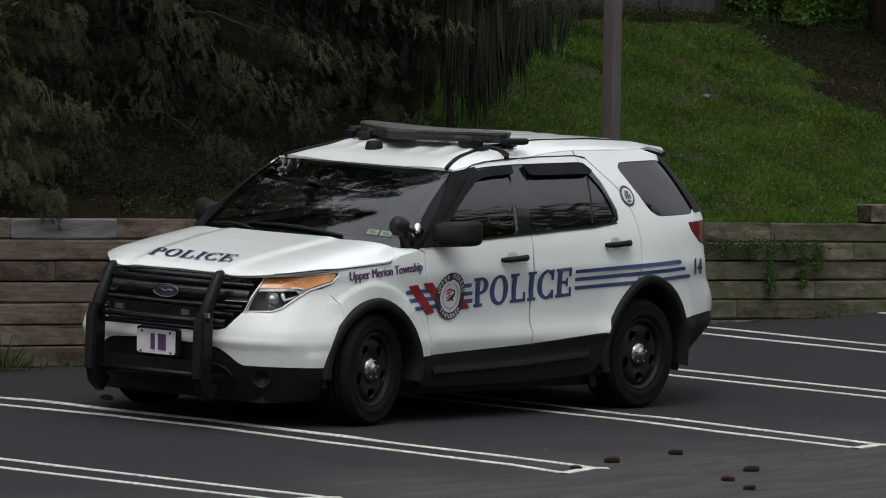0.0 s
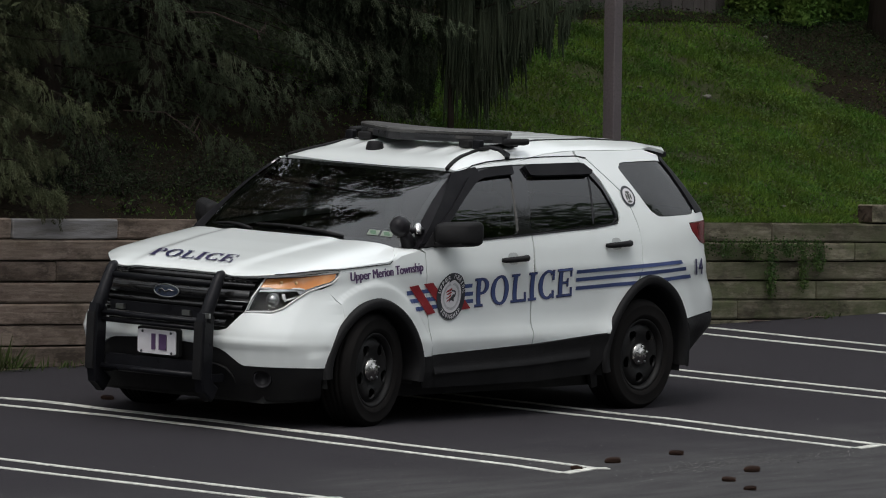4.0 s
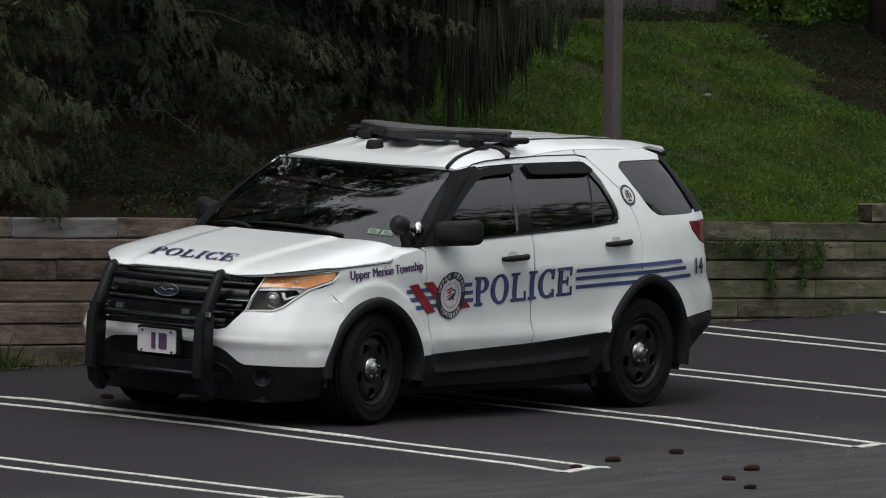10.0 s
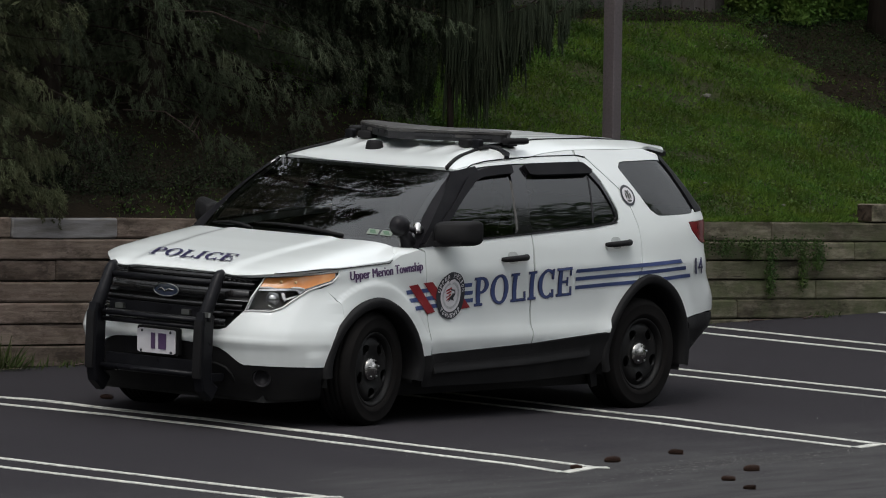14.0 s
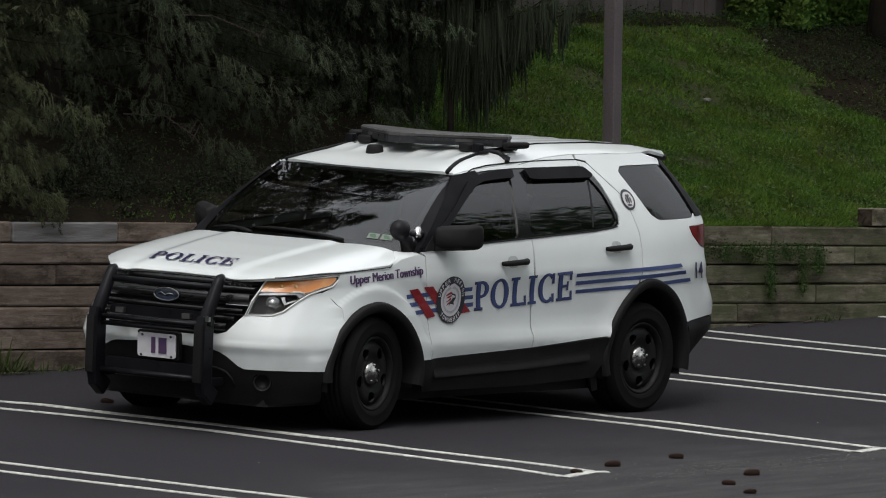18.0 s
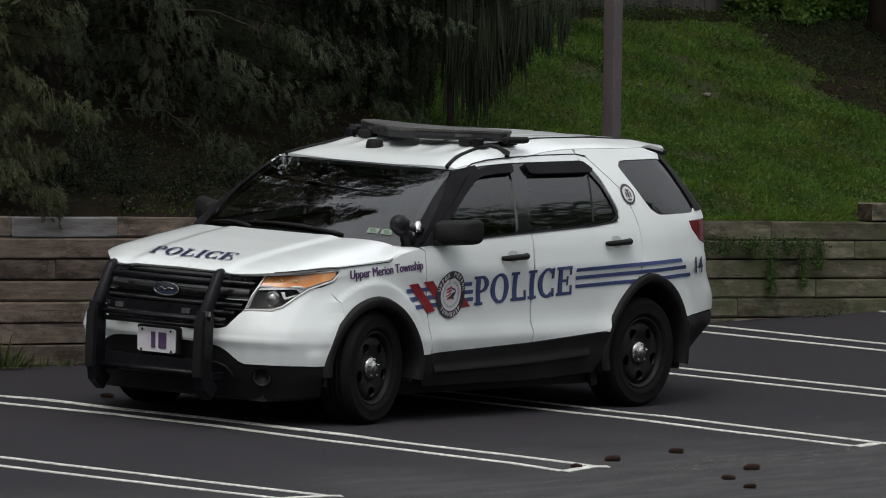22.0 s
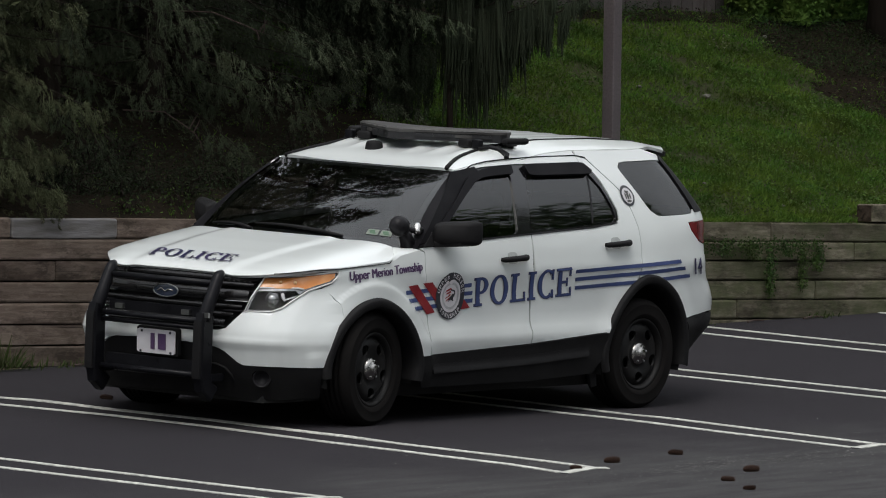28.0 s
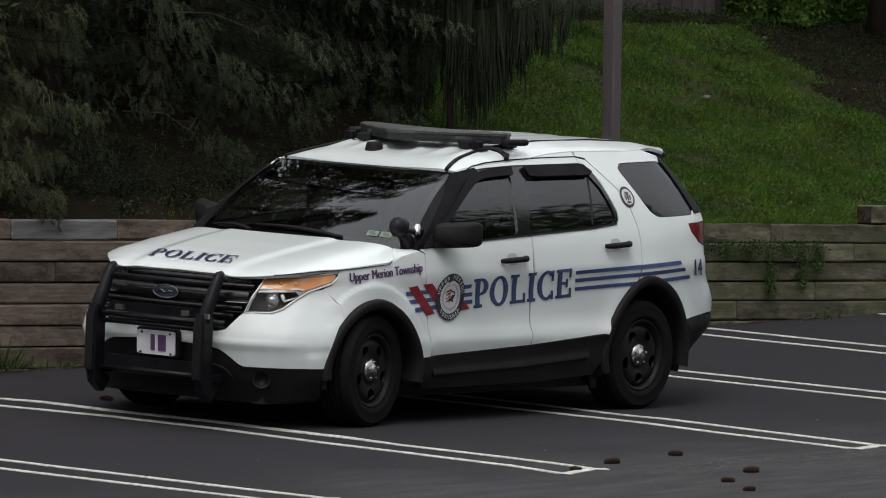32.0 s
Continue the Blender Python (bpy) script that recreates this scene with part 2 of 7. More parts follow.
TIMBER = timber_mat("weathered_timber", (0.101, 0.073, 0.058), (0.168, 0.131, 0.108), (0.090, 0.098, 0.054), 0.22)
TIMBER_MOSSY = timber_mat("mossy_timber", (0.092, 0.079, 0.054), (0.188, 0.168, 0.124), (0.086, 0.097, 0.048), 0.28)
TIMBER_PALE = mat("bleached_timber", (0.165, 0.158, 0.160), 0.85, tint=(0.215, 0.203, 0.200), scale=3.5, fine=(0.115, 0.105, 0.095), fine_scale=24,
                  bump=0.004, bump_scale=60, stretch=(0.16, 1, 1), per_piece=0.12)
END_GRAIN = mat("end_grain", (0.045, 0.033, 0.025), 0.95, spec=0.1, tint=(0.075, 0.058, 0.044), scale=14, fine=(0.018, 0.013, 0.010), fine_scale=30, bump=0.004, bump_scale=50)
SOIL = mat("bank_soil", (0.030, 0.036, 0.015), 0.95, spec=0.1, tint=(0.048, 0.058, 0.020), scale=1.3, fine=(0.02, 0.018, 0.011), fine_scale=30, bump=0.02, bump_scale=25)
# litter colour, kept near black to carry the trees' shade as well
LITTER_AND_SHADE = mat("leaf_litter", (0.016, 0.0135, 0.009), 0.95, spec=0.03, tint=(0.009, 0.008, 0.0055), scale=4, fine=(0.020, 0.0145, 0.010), fine_scale=35, bump=0.02, bump_scale=30)
GRASS = foliage_mat("grass_blades", (0.054, 0.102, 0.014), (0.088, 0.148, 0.022), 0.7, 0.35, 1.7, 0.50)
# near-black leaves: the shade under the spruces is put into their colour
SHADE_FILL_LEAVES = foliage_mat("shade_fill_leaves", (0.012, 0.018, 0.009), (0.028, 0.038, 0.018), 0.8, 0.1)
# shade is put into the needle colour of the weeping and inner spruces
SHADED_WEEPING_NEEDLES = foliage_mat("shaded_weeping_needles", (0.030, 0.039, 0.024), (0.042, 0.053, 0.032), 0.9, 0.06)
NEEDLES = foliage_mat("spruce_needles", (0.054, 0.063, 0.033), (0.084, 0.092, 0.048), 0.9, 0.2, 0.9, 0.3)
SHADE_TONED_NEEDLES = foliage_mat("shade_toned_needles", (0.047, 0.058, 0.035), (0.068, 0.082, 0.048), 0.9, 0.2, 0.9, 0.25)
# lighter needles stand in for fill light in the gaps between nearer trees
LIFTED_FAR_NEEDLES = foliage_mat("lifted_far_needles", (0.085, 0.105, 0.066), (0.135, 0.160, 0.100), 0.9, 0.2, 0.9, 0.25)
LEAVES = foliage_mat("broad_leaves", (0.035, 0.075, 0.014), (0.085, 0.150, 0.030), 0.5, 0.4)
SHRUB_LEAVES = foliage_mat("shrub_leaves", (0.075, 0.135, 0.026), (0.125, 0.205, 0.045), 0.6, 0.55)
WILD_GRASS = foliage_mat("wild_grass", (0.030, 0.052, 0.014), (0.085, 0.110, 0.038), 0.7, 0.25)
STONE = mat("pale_stone", (0.115, 0.11, 0.095), 0.9, tint=(0.15, 0.14, 0.12), scale=30, fine=(0.08, 0.075, 0.065), fine_scale=120, bump=0.003, bump_scale=80)
CREEPER = foliage_mat("creeper_leaves", (0.026, 0.050, 0.012), (0.060, 0.104, 0.026), 0.55, 0.25)
IVY = foliage_mat("ivy_leaves", (0.018, 0.036, 0.012), (0.026, 0.050, 0.016), 0.8, 0.2, 1.8, 0.5)
BARK = mat("bark", (0.020, 0.016, 0.013), 0.95, spec=0.05, tint=(0.034, 0.028, 0.023), scale=6, fine=(0.018, 0.014, 0.011), fine_scale=18, bump=0.02, bump_scale=14, stretch=(1, 1, 0.25))
TWIG = mat("bare_twig", (0.055, 0.033, 0.028), 0.8, tint=(0.05, 0.03, 0.025), scale=9, bump=0.002, bump_scale=40)
FENCE_WOOD = mat("fence_boards", (0.046, 0.038, 0.036), 0.9, tint=(0.070, 0.061, 0.058), scale=2, fine=(0.045, 0.035, 0.033), fine_scale=20, stretch=(1, 1, 0.15), per_piece=0.3, bump=0.003)
POLE_PAINT = mat("bronze_paint", (0.105, 0.088, 0.092), 0.42, tint=(0.125, 0.105, 0.108), scale=2.5, fine=(0.09, 0.075, 0.078), fine_scale=60, bump=0.0006, rough_var=0.1)
CONE = mat("cone_scales", (0.032, 0.017, 0.012), 0.85, spec=0.15, tint=(0.05, 0.028, 0.02), scale=30, fine=(0.03, 0.017, 0.012), fine_scale=90, bump=0.004)


# ---- building helpers ----
def mesh_of(name, verts, faces, smooth=False):
    me = bpy.data.meshes.new(name)
    me.from_pydata([tuple(v) for v in verts], [], [tuple(f) for f in faces])
    if smooth:
        me.shade_smooth()
    return me


def part(name, me, material, parent=None, label=""):
    """Links a mesh (or a bmesh) as one object, under a thing or a part."""
    if isinstance(me, bmesh.types.BMesh):
        bm, me = me, bpy.data.meshes.new(name)
        bm.to_mesh(me)
        bm.free()
    if material and not me.materials:
        me.materials.append(material)
    ob = new(name, me)
    ob.parent = parent
    if label:
        ob["label"] = label
    return ob


def box_bm(sx, sy, sz, bevel=0.0, seg=2, at=(0, 0, 0)):
    """A box centred at a place, with rounded edges."""
    bm = bmesh.new()
    bmesh.ops.create_cube(bm, size=1)
    for v in bm.verts:
        v.co = Vector((v.co.x * sx + at[0], v.co.y * sy + at[1], v.co.z * sz + at[2]))
    if bevel:
        bmesh.ops.bevel(bm, geom=bm.edges[:], offset=bevel, segments=seg, affect="EDGES", profile=0.5)
    return bm


def ring_lathe(profile, n=48, axis="y", span=math.tau):
    """Turned shape: profile of (radius, along) pairs, spun about an axis. Returns verts and faces."""
    vs, fs = [], []
    k = len(profile)
    for i in range(n):
        a = span * i / n
        for r, d in profile:
            c, s = r * math.cos(a), r * math.sin(a)
            vs.append({"x": (d, c, s), "y": (c, d, s), "z": (c, s, d)}[axis])
    for i in range(n):
        j = (i + 1) % n
        for q in range(k - 1):
            fs.append((i * k + q, i * k + q + 1, j * k + q + 1, j * k + q))
    return vs, fs


def tube(points, radii, n=8, closed_ends=True):
    """A round bar through points, with a radius at each. Returns verts and faces."""
    pts = [Vector(p) for p in points]
    if not hasattr(radii, "__len__"):
        radii = [radii] * len(pts)
    vs, fs = [], []
    side = None
    for i, p in enumerate(pts):
        d = (pts[min(i + 1, len(pts) - 1)] - pts[max(i - 1, 0)]).normalized()
        if side is None:
            side = d.orthogonal().normalized()
        side = (side - d * side.dot(d)).normalized()
        up = d.cross(side)
        for k in range(n):
            a = math.tau * k / n
            vs.append(p + (side * math.cos(a) + up * math.sin(a)) * radii[i])
    for i in range(len(pts) - 1):
        for k in range(n):
            j = (k + 1) % n
            fs.append((i * n + k, i * n + j, (i + 1) * n + j, (i + 1) * n + k))
    if closed_ends:
        fs.append(tuple(range(n))[::-1])
        fs.append(tuple(range((len(pts) - 1) * n, len(pts) * n)))
    return vs, fs


def joined(*lots):
    vs, fs = [], []
    for v, f in lots:
        o = len(vs)
        vs += [tuple(q) for q in v]
        fs += [tuple(i + o for i in q) for q in f]
    return vs, fs

# ---- the lot: it rises gently towards the rear of the car and towards the bank ----
UP = Vector((0.03779, 0.05607, 0.99771))
LOT = UP.rotation_difference(Vector((0, 0, 1))).to_matrix().to_4x4()
CAR = LOT @ pose(1.425, -0.001, -0.004, -0.15, 0.68, -0.2) @ pose(-1.43, 0, 0)


def smooth_step(a, b, x):
    t = min(1.0, max(0.0, (x - a) / (b - a)))
    return t * t * (3 - 2 * t)


def ground_z(x, y):
    """Height of the asphalt, with a slight dip along the parked car."""
    z = (0.03779 * x + 0.05607 * y) / 0.99771
    lo, hi, k = -0.42, 0.95, 0.05
    z = lo + k * math.log1p(math.exp(min(60, (z - lo) / k)))
    z = hi - k * math.log1p(math.exp(min(60, (hi - z) / k)))
    dip = smooth_step(-0.9, -0.3, x) * (1 - smooth_step(3.3, 4.2, x)) * smooth_step(-1.7, -1.1, y) * (1 - smooth_step(1.2, 1.8, y))
    return z - 0.01187 * (x - 1.43) * dip


def axis_steps(lo, hi, near_lo, near_hi, step):
    near = np.arange(near_lo, near_hi + 1e-6, step)
    a = near_lo - np.geomspace(step, near_lo - lo, 16)[::-1]
    b = near_hi + np.geomspace(step, hi - near_hi, 16)
    return np.concatenate([a, near, b])


def build_ground():
    xs = axis_steps(-900, 900, -8, 16, 0.15)
    ys = axis_steps(-900, 900, -8, 4.5, 0.15)
    vs = [(x, y, ground_z(x, y)) for y in ys for x in xs]
    n = len(xs)
    fs = [(j * n + i, j * n + i + 1, (j + 1) * n + i + 1, (j + 1) * n + i) for j in range(len(ys) - 1) for i in range(n - 1)]
    ob = part("ground", mesh_of("ground", vs, fs, True), ASPHALT)
    tagged(ob, "dark sealed asphalt of a sloping parking lot", "asphalt", kind="structure")


build_ground()


def strip(path, width):
    """A painted line on the asphalt along (x, y) points, 5 mm proud."""
    pts = []
    for (x0, y0), (x1, y1) in zip(path, path[1:]):
        n = max(1, int(math.hypot(x1 - x0, y1 - y0) / 0.12))
        pts += [(x0 + (x1 - x0) * k / n, y0 + (y1 - y0) * k / n) for k in range(n)]
    pts.append(path[-1])
    vs, fs = [], []
    for i, (x, y) in enumerate(pts):
        ax, ay = pts[max(0, i - 1)]
        bx, by = pts[min(len(pts) - 1, i + 1)]
        d = math.hypot(bx - ax, by - ay)
        nx, ny = -(by - ay) / d, (bx - ax) / d
        w = width * 0.5 * (1 + 0.10 * noise.noise((x * 7, y * 7, 0)) + 0.08 * noise.noise((x * 25, y * 25, 3)))
        wob = 0.012 * noise.noise((x * 1.1, y * 1.1, 9))
        for s in (-1, 1):
            q = (x + nx * (s * w + wob), y + ny * (s * w + wob))
            vs += [(*q, ground_z(*q) + 0.005), (*q, ground_z(*q) - 0.01)]
    for i in range(len(pts) - 1):
        a, b = i * 4, i * 4 + 4
        fs += [(a, a + 2, b + 2, b), (a + 1, a, b, b + 1), (a + 2, a + 3, b + 3, b + 2)]
    return vs, fs


def build_lines():
    # each stall line is a long hairpin of two stripes, open at the bank and capped at the aisle; painted by hand, none quite straight
    def straight(near_lo, near_hi, far_lo, far_hi, top=2.55):
        return [(far_lo, top), (far_lo + (near_lo - far_lo) * 0.5, 0.0), (near_lo, -3.32)], [(far_hi, top + 0.1), (far_hi + (near_hi - far_hi) * 0.5, 0.0), (near_hi, -3.36)]

    pairs = [straight(-6.83, -6.43, -6.75, -6.35), straight(-3.90, -3.52, -3.79, -3.42),
             ([(-0.93, 2.6), (-0.91, 1.33), (-0.825, 0.50), (-0.835, -0.35), (-0.925, -1.30), (-0.95, -1.90), (-1.0, -2.80), (-1.115, -3.30)],
              [(-0.55, 2.7), (-0.57, 1.64), (-0.605, 0.70), (-0.592, -0.15), (-0.625, -1.05), (-0.60, -1.61), (-0.62, -2.51), (-0.65, -2.89), (-0.70, -3.20)]),
             ([(2.10, 2.6), (2.05, 0.3), (2.03, -0.50), (2.01, -1.25), (1.87, -2.32), (1.80, -3.41)], [(2.52, 2.7), (2.47, 0.3), (2.45, -0.36), (2.40, -0.85), (2.29, -1.77), (2.13, -3.36)]),
             straight(4.81, 5.19, 4.86, 5.29), straight(7.71, 8.17, 7.81, 8.28, 2.31), straight(10.6, 11.0, 10.6, 11.0)]
    for lo, hi in pairs:
        thing = tagged(new("stall_line"), "white painted double stall line on asphalt", "line marking", "stall lines of the parking lot", "structure")
        for path in (lo, hi):
            part("stripe", mesh_of("stripe", *strip(path, 0.064)), LINE_PAINT, thing)
        part("end_cap", mesh_of("end_cap", *strip([(lo[-1][0] - 0.02, lo[-1][1] - 0.025), (hi[-1][0] - 0.02, hi[-1][1] - 0.03), (hi[-1][0] + 0.06, hi[-1][1] - 0.09)], 0.075)), LINE_PAINT, thing)


build_lines()

# ---- timber retaining wall ----
WALL_AT, WALL_TURN = (1.37, 2.90), -2.6
COURSE, WALL_TOP, TIE = 0.1433, 1.218, 0.15


def wall_point(s, back=0.0, z=0.0):
    a = radians(WALL_TURN)
    return (WALL_AT[0] + s * math.cos(a) - back * math.sin(a), WALL_AT[1] + s * math.sin(a) + back * math.cos(a), z)


def timber_mesh(length, seed):
    rnd = random.Random(seed)
    bm = box_bm(length - 0.006, TIE, COURSE - 0.007, 0.012, 2)
    bmesh.ops.bisect_plane(bm, geom=bm.verts[:] + bm.edges[:] + bm.faces[:], plane_co=(0, 0, 0), plane_no=(1, 0, 0))
    for v in bm.verts:
        v.co.y += rnd.uniform(-0.003, 0.003)
        v.co.z += rnd.uniform(-0.003, 0.003)
    return bm


def build_wall():
    wall = tagged(new("wall_retaining"), "weathered timber retaining wall below a grass bank", "retaining wall", kind="structure")
    rnd = random.Random(4)
    joints = {0: (-4.2, -2.1, -0.35, 0.70, 3.0, 5.4, 7.9, 10.3, 12.4, 14.5), 1: (-4, -1.7, 1.9, 4.2, 6.0, 7.68, 8.92, 11.0, 13.2), 2: (-4.4, -2.2, 0.10, 2.4, 4.7, 6.4, 7.95, 10.5, 13.1),
              3: (-3.8, -1.4, 2.6, 4.4, 6.3, 8.45, 10.9, 13.6), 4: (-4.2, -2.2, 1.6, 3.9, 6.0, 7.5, 9.6, 12, 14)}
    for c in range(8):
        js = joints.get(c) or [-4.4 + 0.55 * (c % 3) + 2.4 * k for k in range(8)]
        for a, b in zip(js, js[1:]):
            z = WALL_TOP - COURSE * (c + 0.5)
            mid = wall_point((a + b) / 2, TIE / 2 + rnd.uniform(-0.006, 0.006), z)
            pale = c == 0 and a == -0.35
            ob = part("timber", timber_mesh(b - a, rnd.random()), TIMBER_PALE if pale else TIMBER_MOSSY if a > 5.0 else TIMBER, wall, "bleached grey timber" if pale else "")
            ob.matrix_basis = pose(*mid, 0, 0, WALL_TURN)
    # the wall steps up by one course further along
    for a, b in ((9.13, 11.4), (11.4, 13.8)):
        ob = part("timber", timber_mesh(b - a, a), TIMBER_MOSSY, wall)
        ob.matrix_basis = pose(*wall_point((a + b) / 2, TIE / 2, WALL_TOP + COURSE * 0.5), 0, 0, WALL_TURN)
    cut = part("end_grain", box_bm(0.008, TIE - 0.016, COURSE - 0.022, 0.002, 1), END_GRAIN, wall, "dark sawn timber end")
    cut.matrix_basis = pose(*wall_point(9.132, TIE / 2, WALL_TOP + COURSE * 0.5), 0, 0, WALL_TURN)


# ---- grass bank behind the wall ----
def bank_z(x, y):
    b = y - (WALL_AT[1] + (x - WALL_AT[0]) * math.tan(radians(WALL_TURN))) - TIE
    rise = 0.36 * min(b, 4.3) + 0.03 * min(max(0, b - 4.3), 20.0)
    lift = 0.10 * smooth_step(8.5, 11.5, x)
    return WALL_TOP - 0.03 + max(0, rise) + lift + (0.07 * noise.noise((x * 0.5, y * 0.5, 1)) + 0.03 * noise.noise((x * 1.7, y * 1.7, 4))) * smooth_step(0, 0.5, b)


def build_bank():
    xs = axis_steps(-600, 600, -4, 22, 0.25)
    bs = np.concatenate([np.arange(0, 10, 0.2), 10 + np.geomspace(0.3, 700, 16)])
    vs = []
    for b in bs:
        for x in xs:
            y = WALL_AT[1] + (x - WALL_AT[0]) * math.tan(radians(WALL_TURN)) + TIE + b
            vs.append((x, y, bank_z(x, y)))
    n, m = len(xs), len(vs)
    fs = [(j * n + i, j * n + i + 1, (j + 1) * n + i + 1, (j + 1) * n + i) for j in range(len(bs) - 1) for i in range(n - 1)]
    for i in range(n):
        vs.append((vs[i][0], vs[i][1], -1.0))
    fs += [(m + i, m + i + 1, i + 1, i) for i in range(n - 1)]
    ob = part("bank", mesh_of("bank", vs, fs, True), SOIL)
    tagged(ob, "steep mown grass bank above a timber wall", "bank", kind="structure")


build_bank()

# ---- pole, fence, trees, grass ----
def build_pole():
    x, y = 8.50, 3.47
    base = bank_z(x, y) - 0.05
    pole = tagged(new("light_pole"), "square bronze steel light pole standing on the bank", "light pole")
    pole.location = (x, y, base)
    part("shaft", box_bm(0.102, 0.102, 6.0, 0.009, 3, (0, 0, 3.0)), POLE_PAINT, pole)
    part("base_plate", box_bm(0.26, 0.26, 0.025, 0.006, 1, (0, 0, 0.05)), POLE_PAINT, pole)
    part("cap", box_bm(0.104, 0.104, 0.03, 0.008, 2, (0, 0, 6.015)), POLE_PAINT, pole)


build_pole()


def fence_line(x):
    return WALL_AT[1] + (x - WALL_AT[0]) * math.tan(radians(WALL_TURN)) + TIE + 4.42


def build_fence():
    fence = tagged(new("board_fence"), "dark weathered wooden board fence along the top of the bank", "fence")
    rnd = random.Random(8)
    meshes = [box_bm(0.140, 0.022, 1.8, 0.003, 1, (0, 0, 0.9)) for _ in range(3)]
    datas = []
    for k, bm in enumerate(meshes):
        for v in bm.verts:
            if v.co.z > 1.7:
                v.co.z += 0.012 * (k - 1)
        me = bpy.data.meshes.new("board")
        bm.to_mesh(me)
        bm.free()
        datas.append(me)
    x = 4.0
    while x < 18.4:
        ob = part("board", rnd.choice(datas), FENCE_WOOD, fence)
        y = fence_line(x)
        ob.matrix_basis = pose(x, y + rnd.uniform(-0.006, 0.006), bank_z(x, y) - 0.02 + rnd.uniform(-0.012, 0.012), 0, rnd.uniform(-0.5, 0.5), WALL_TURN)
        x += 0.147
    for k in range(8):
        x = 4.2 + 2.4 * k
        y = fence_line(x) + 0.075
        post = part("post", box_bm(0.10, 0.10, 1.9, 0.006, 1, (0, 0, 0.95)), FENCE_WOOD, fence)
        post.matrix_basis = pose(x, y, bank_z(x, y) - 0.05, 0, 0, WALL_TURN)
    for z in (0.35, 1.45):
        for k in range(7):
            xa, xb = 4.2 + 2.4 * k, 4.2 + 2.4 * (k + 1)
            za, zb = bank_z(xa, fence_line(xa)), bank_z(xb, fence_line(xb))
            railb = part("rail", mesh_of("rail", *tube([(xa, fence_line(xa) + 0.03, za + z), (xb, fence_line(xb) + 0.03, zb + z)], 0.035, 4)), FENCE_WOOD, fence)


build_fence()


def quads(name, centre, along, across, taper=0.25):
    """Many small pointed leaves at once: centres, long axes and half widths as arrays."""
    c, a, w = (np.asarray(q, np.float64) for q in (centre, along, across))
    n = len(c)
    co = np.empty((n, 4, 3))
    co[:, 0], co[:, 1], co[:, 2], co[:, 3] = c - w * taper, c + a * 0.45 - w, c + a, c + a * 0.45 + w
    me = bpy.data.meshes.new(name)
    me.vertices.add(n * 4)
    me.vertices.foreach_set("co", co.ravel())
    me.loops.add(n * 4)
    me.loops.foreach_set("vertex_index", np.arange(n * 4, dtype=np.int32))
    me.polygons.add(n)
    me.polygons.foreach_set("loop_start", np.arange(0, n * 4, 4, dtype=np.int32))
    me.update(calc_edges=True)
    return me


def unit(v):
    return v / np.maximum(1e-9, np.linalg.norm(v, axis=-1, keepdims=True))


def spindles(rng, root, axis, length, thick):
    """Many soft tapered sprays at once, each a closed four-sided spindle with a slight curve. Returns verts and quads as arrays."""
    n = len(root)
    a = unit(axis)
    u = unit(np.cross(a, rng.normal(0, 1, (n, 3))))
    v = np.cross(a, u)
    bend = rng.normal(0, 0.10, (n, 3)) * (np.minimum(1.0, 0.13 / length))[:, None] + (0, 0, -0.12)
    rings = ((0.0, 0.35), (0.30, 0.95), (0.68, 0.80), (1.0, 0.12))
    co = np.empty((n, 16, 3))
    for k, (t, r) in enumerate(rings):
        mid = root + a * (length * t)[:, None] + bend * (length * t * t)[:, None]
        wide = thick * r * rng.uniform(0.8, 1.2, n)
        for q, (cu, cv) in enumerate(((1, 0), (0, 1), (-1, 0), (0, -1))):
            co[:, k * 4 + q] = mid + (u * cu + v * cv) * wide[:, None]
    one = np.array([(k * 4 + q, k * 4 + (q + 1) % 4, k * 4 + 4 + (q + 1) % 4, k * 4 + 4 + q) for k in range(3) for q in range(4)])
    return co.reshape(-1, 3), (one[None] + (np.arange(n) * 16)[:, None, None]).reshape(-1, 4), bend


def quad_mesh(name, lots):
    """One mesh out of several lots of verts and quads."""
    me = bpy.data.meshes.new(name)
    shift, faces = 0, []
    for co, fc in lots:
        faces.append(np.asarray(fc) + shift)
        shift += len(co)
    co, fc = np.concatenate([q[0] for q in lots]), np.concatenate(faces).astype(np.int32)
    me.vertices.add(len(co))
    me.vertices.foreach_set("co", co.ravel())
    me.loops.add(fc.size)
    me.loops.foreach_set("vertex_index", fc.ravel())
    me.polygons.add(len(fc))
    me.polygons.foreach_set("loop_start", np.arange(0, fc.size, 4, dtype=np.int32))
    me.update(calc_edges=True)
    me.shade_smooth()
    return me


def leaf_lot(c, a, w, taper):
    co = np.stack([c - w * taper, c + a * 0.45 - w, c + a, c + a * 0.45 + w], 1)
    return co.reshape(-1, 3), np.arange(len(c) * 4).reshape(-1, 4)


def bristles(rng, root, axis, length, thick, bend, per, size, slim=0.15):
    """Short needles standing off the sprays, pointing along them."""
    n = len(root)
    r, a, l, th, b = (np.repeat(q, per, 0) for q in (root, unit(axis), length, thick, bend))
    t = rng.random(n * per) ** 0.8
    off = unit(np.cross(a, rng.normal(0, 1, (n * per, 3))))
    pos = r + a * (l * t)[:, None] + b * (l * t * t)[:, None] + off * (th * 0.75 * (1.05 - 0.7 * t))[:, None]
    d = unit(a * 1.0 + off * 0.75 + rng.normal(0, 0.15, (n * per, 3))) * (size * rng.uniform(0.7, 1.2, n * per))[:, None]
    w = unit(np.cross(d, rng.normal(0, 1, (n * per, 3)))) * (size * slim)
    return leaf_lot(pos, d, w, 0.5)


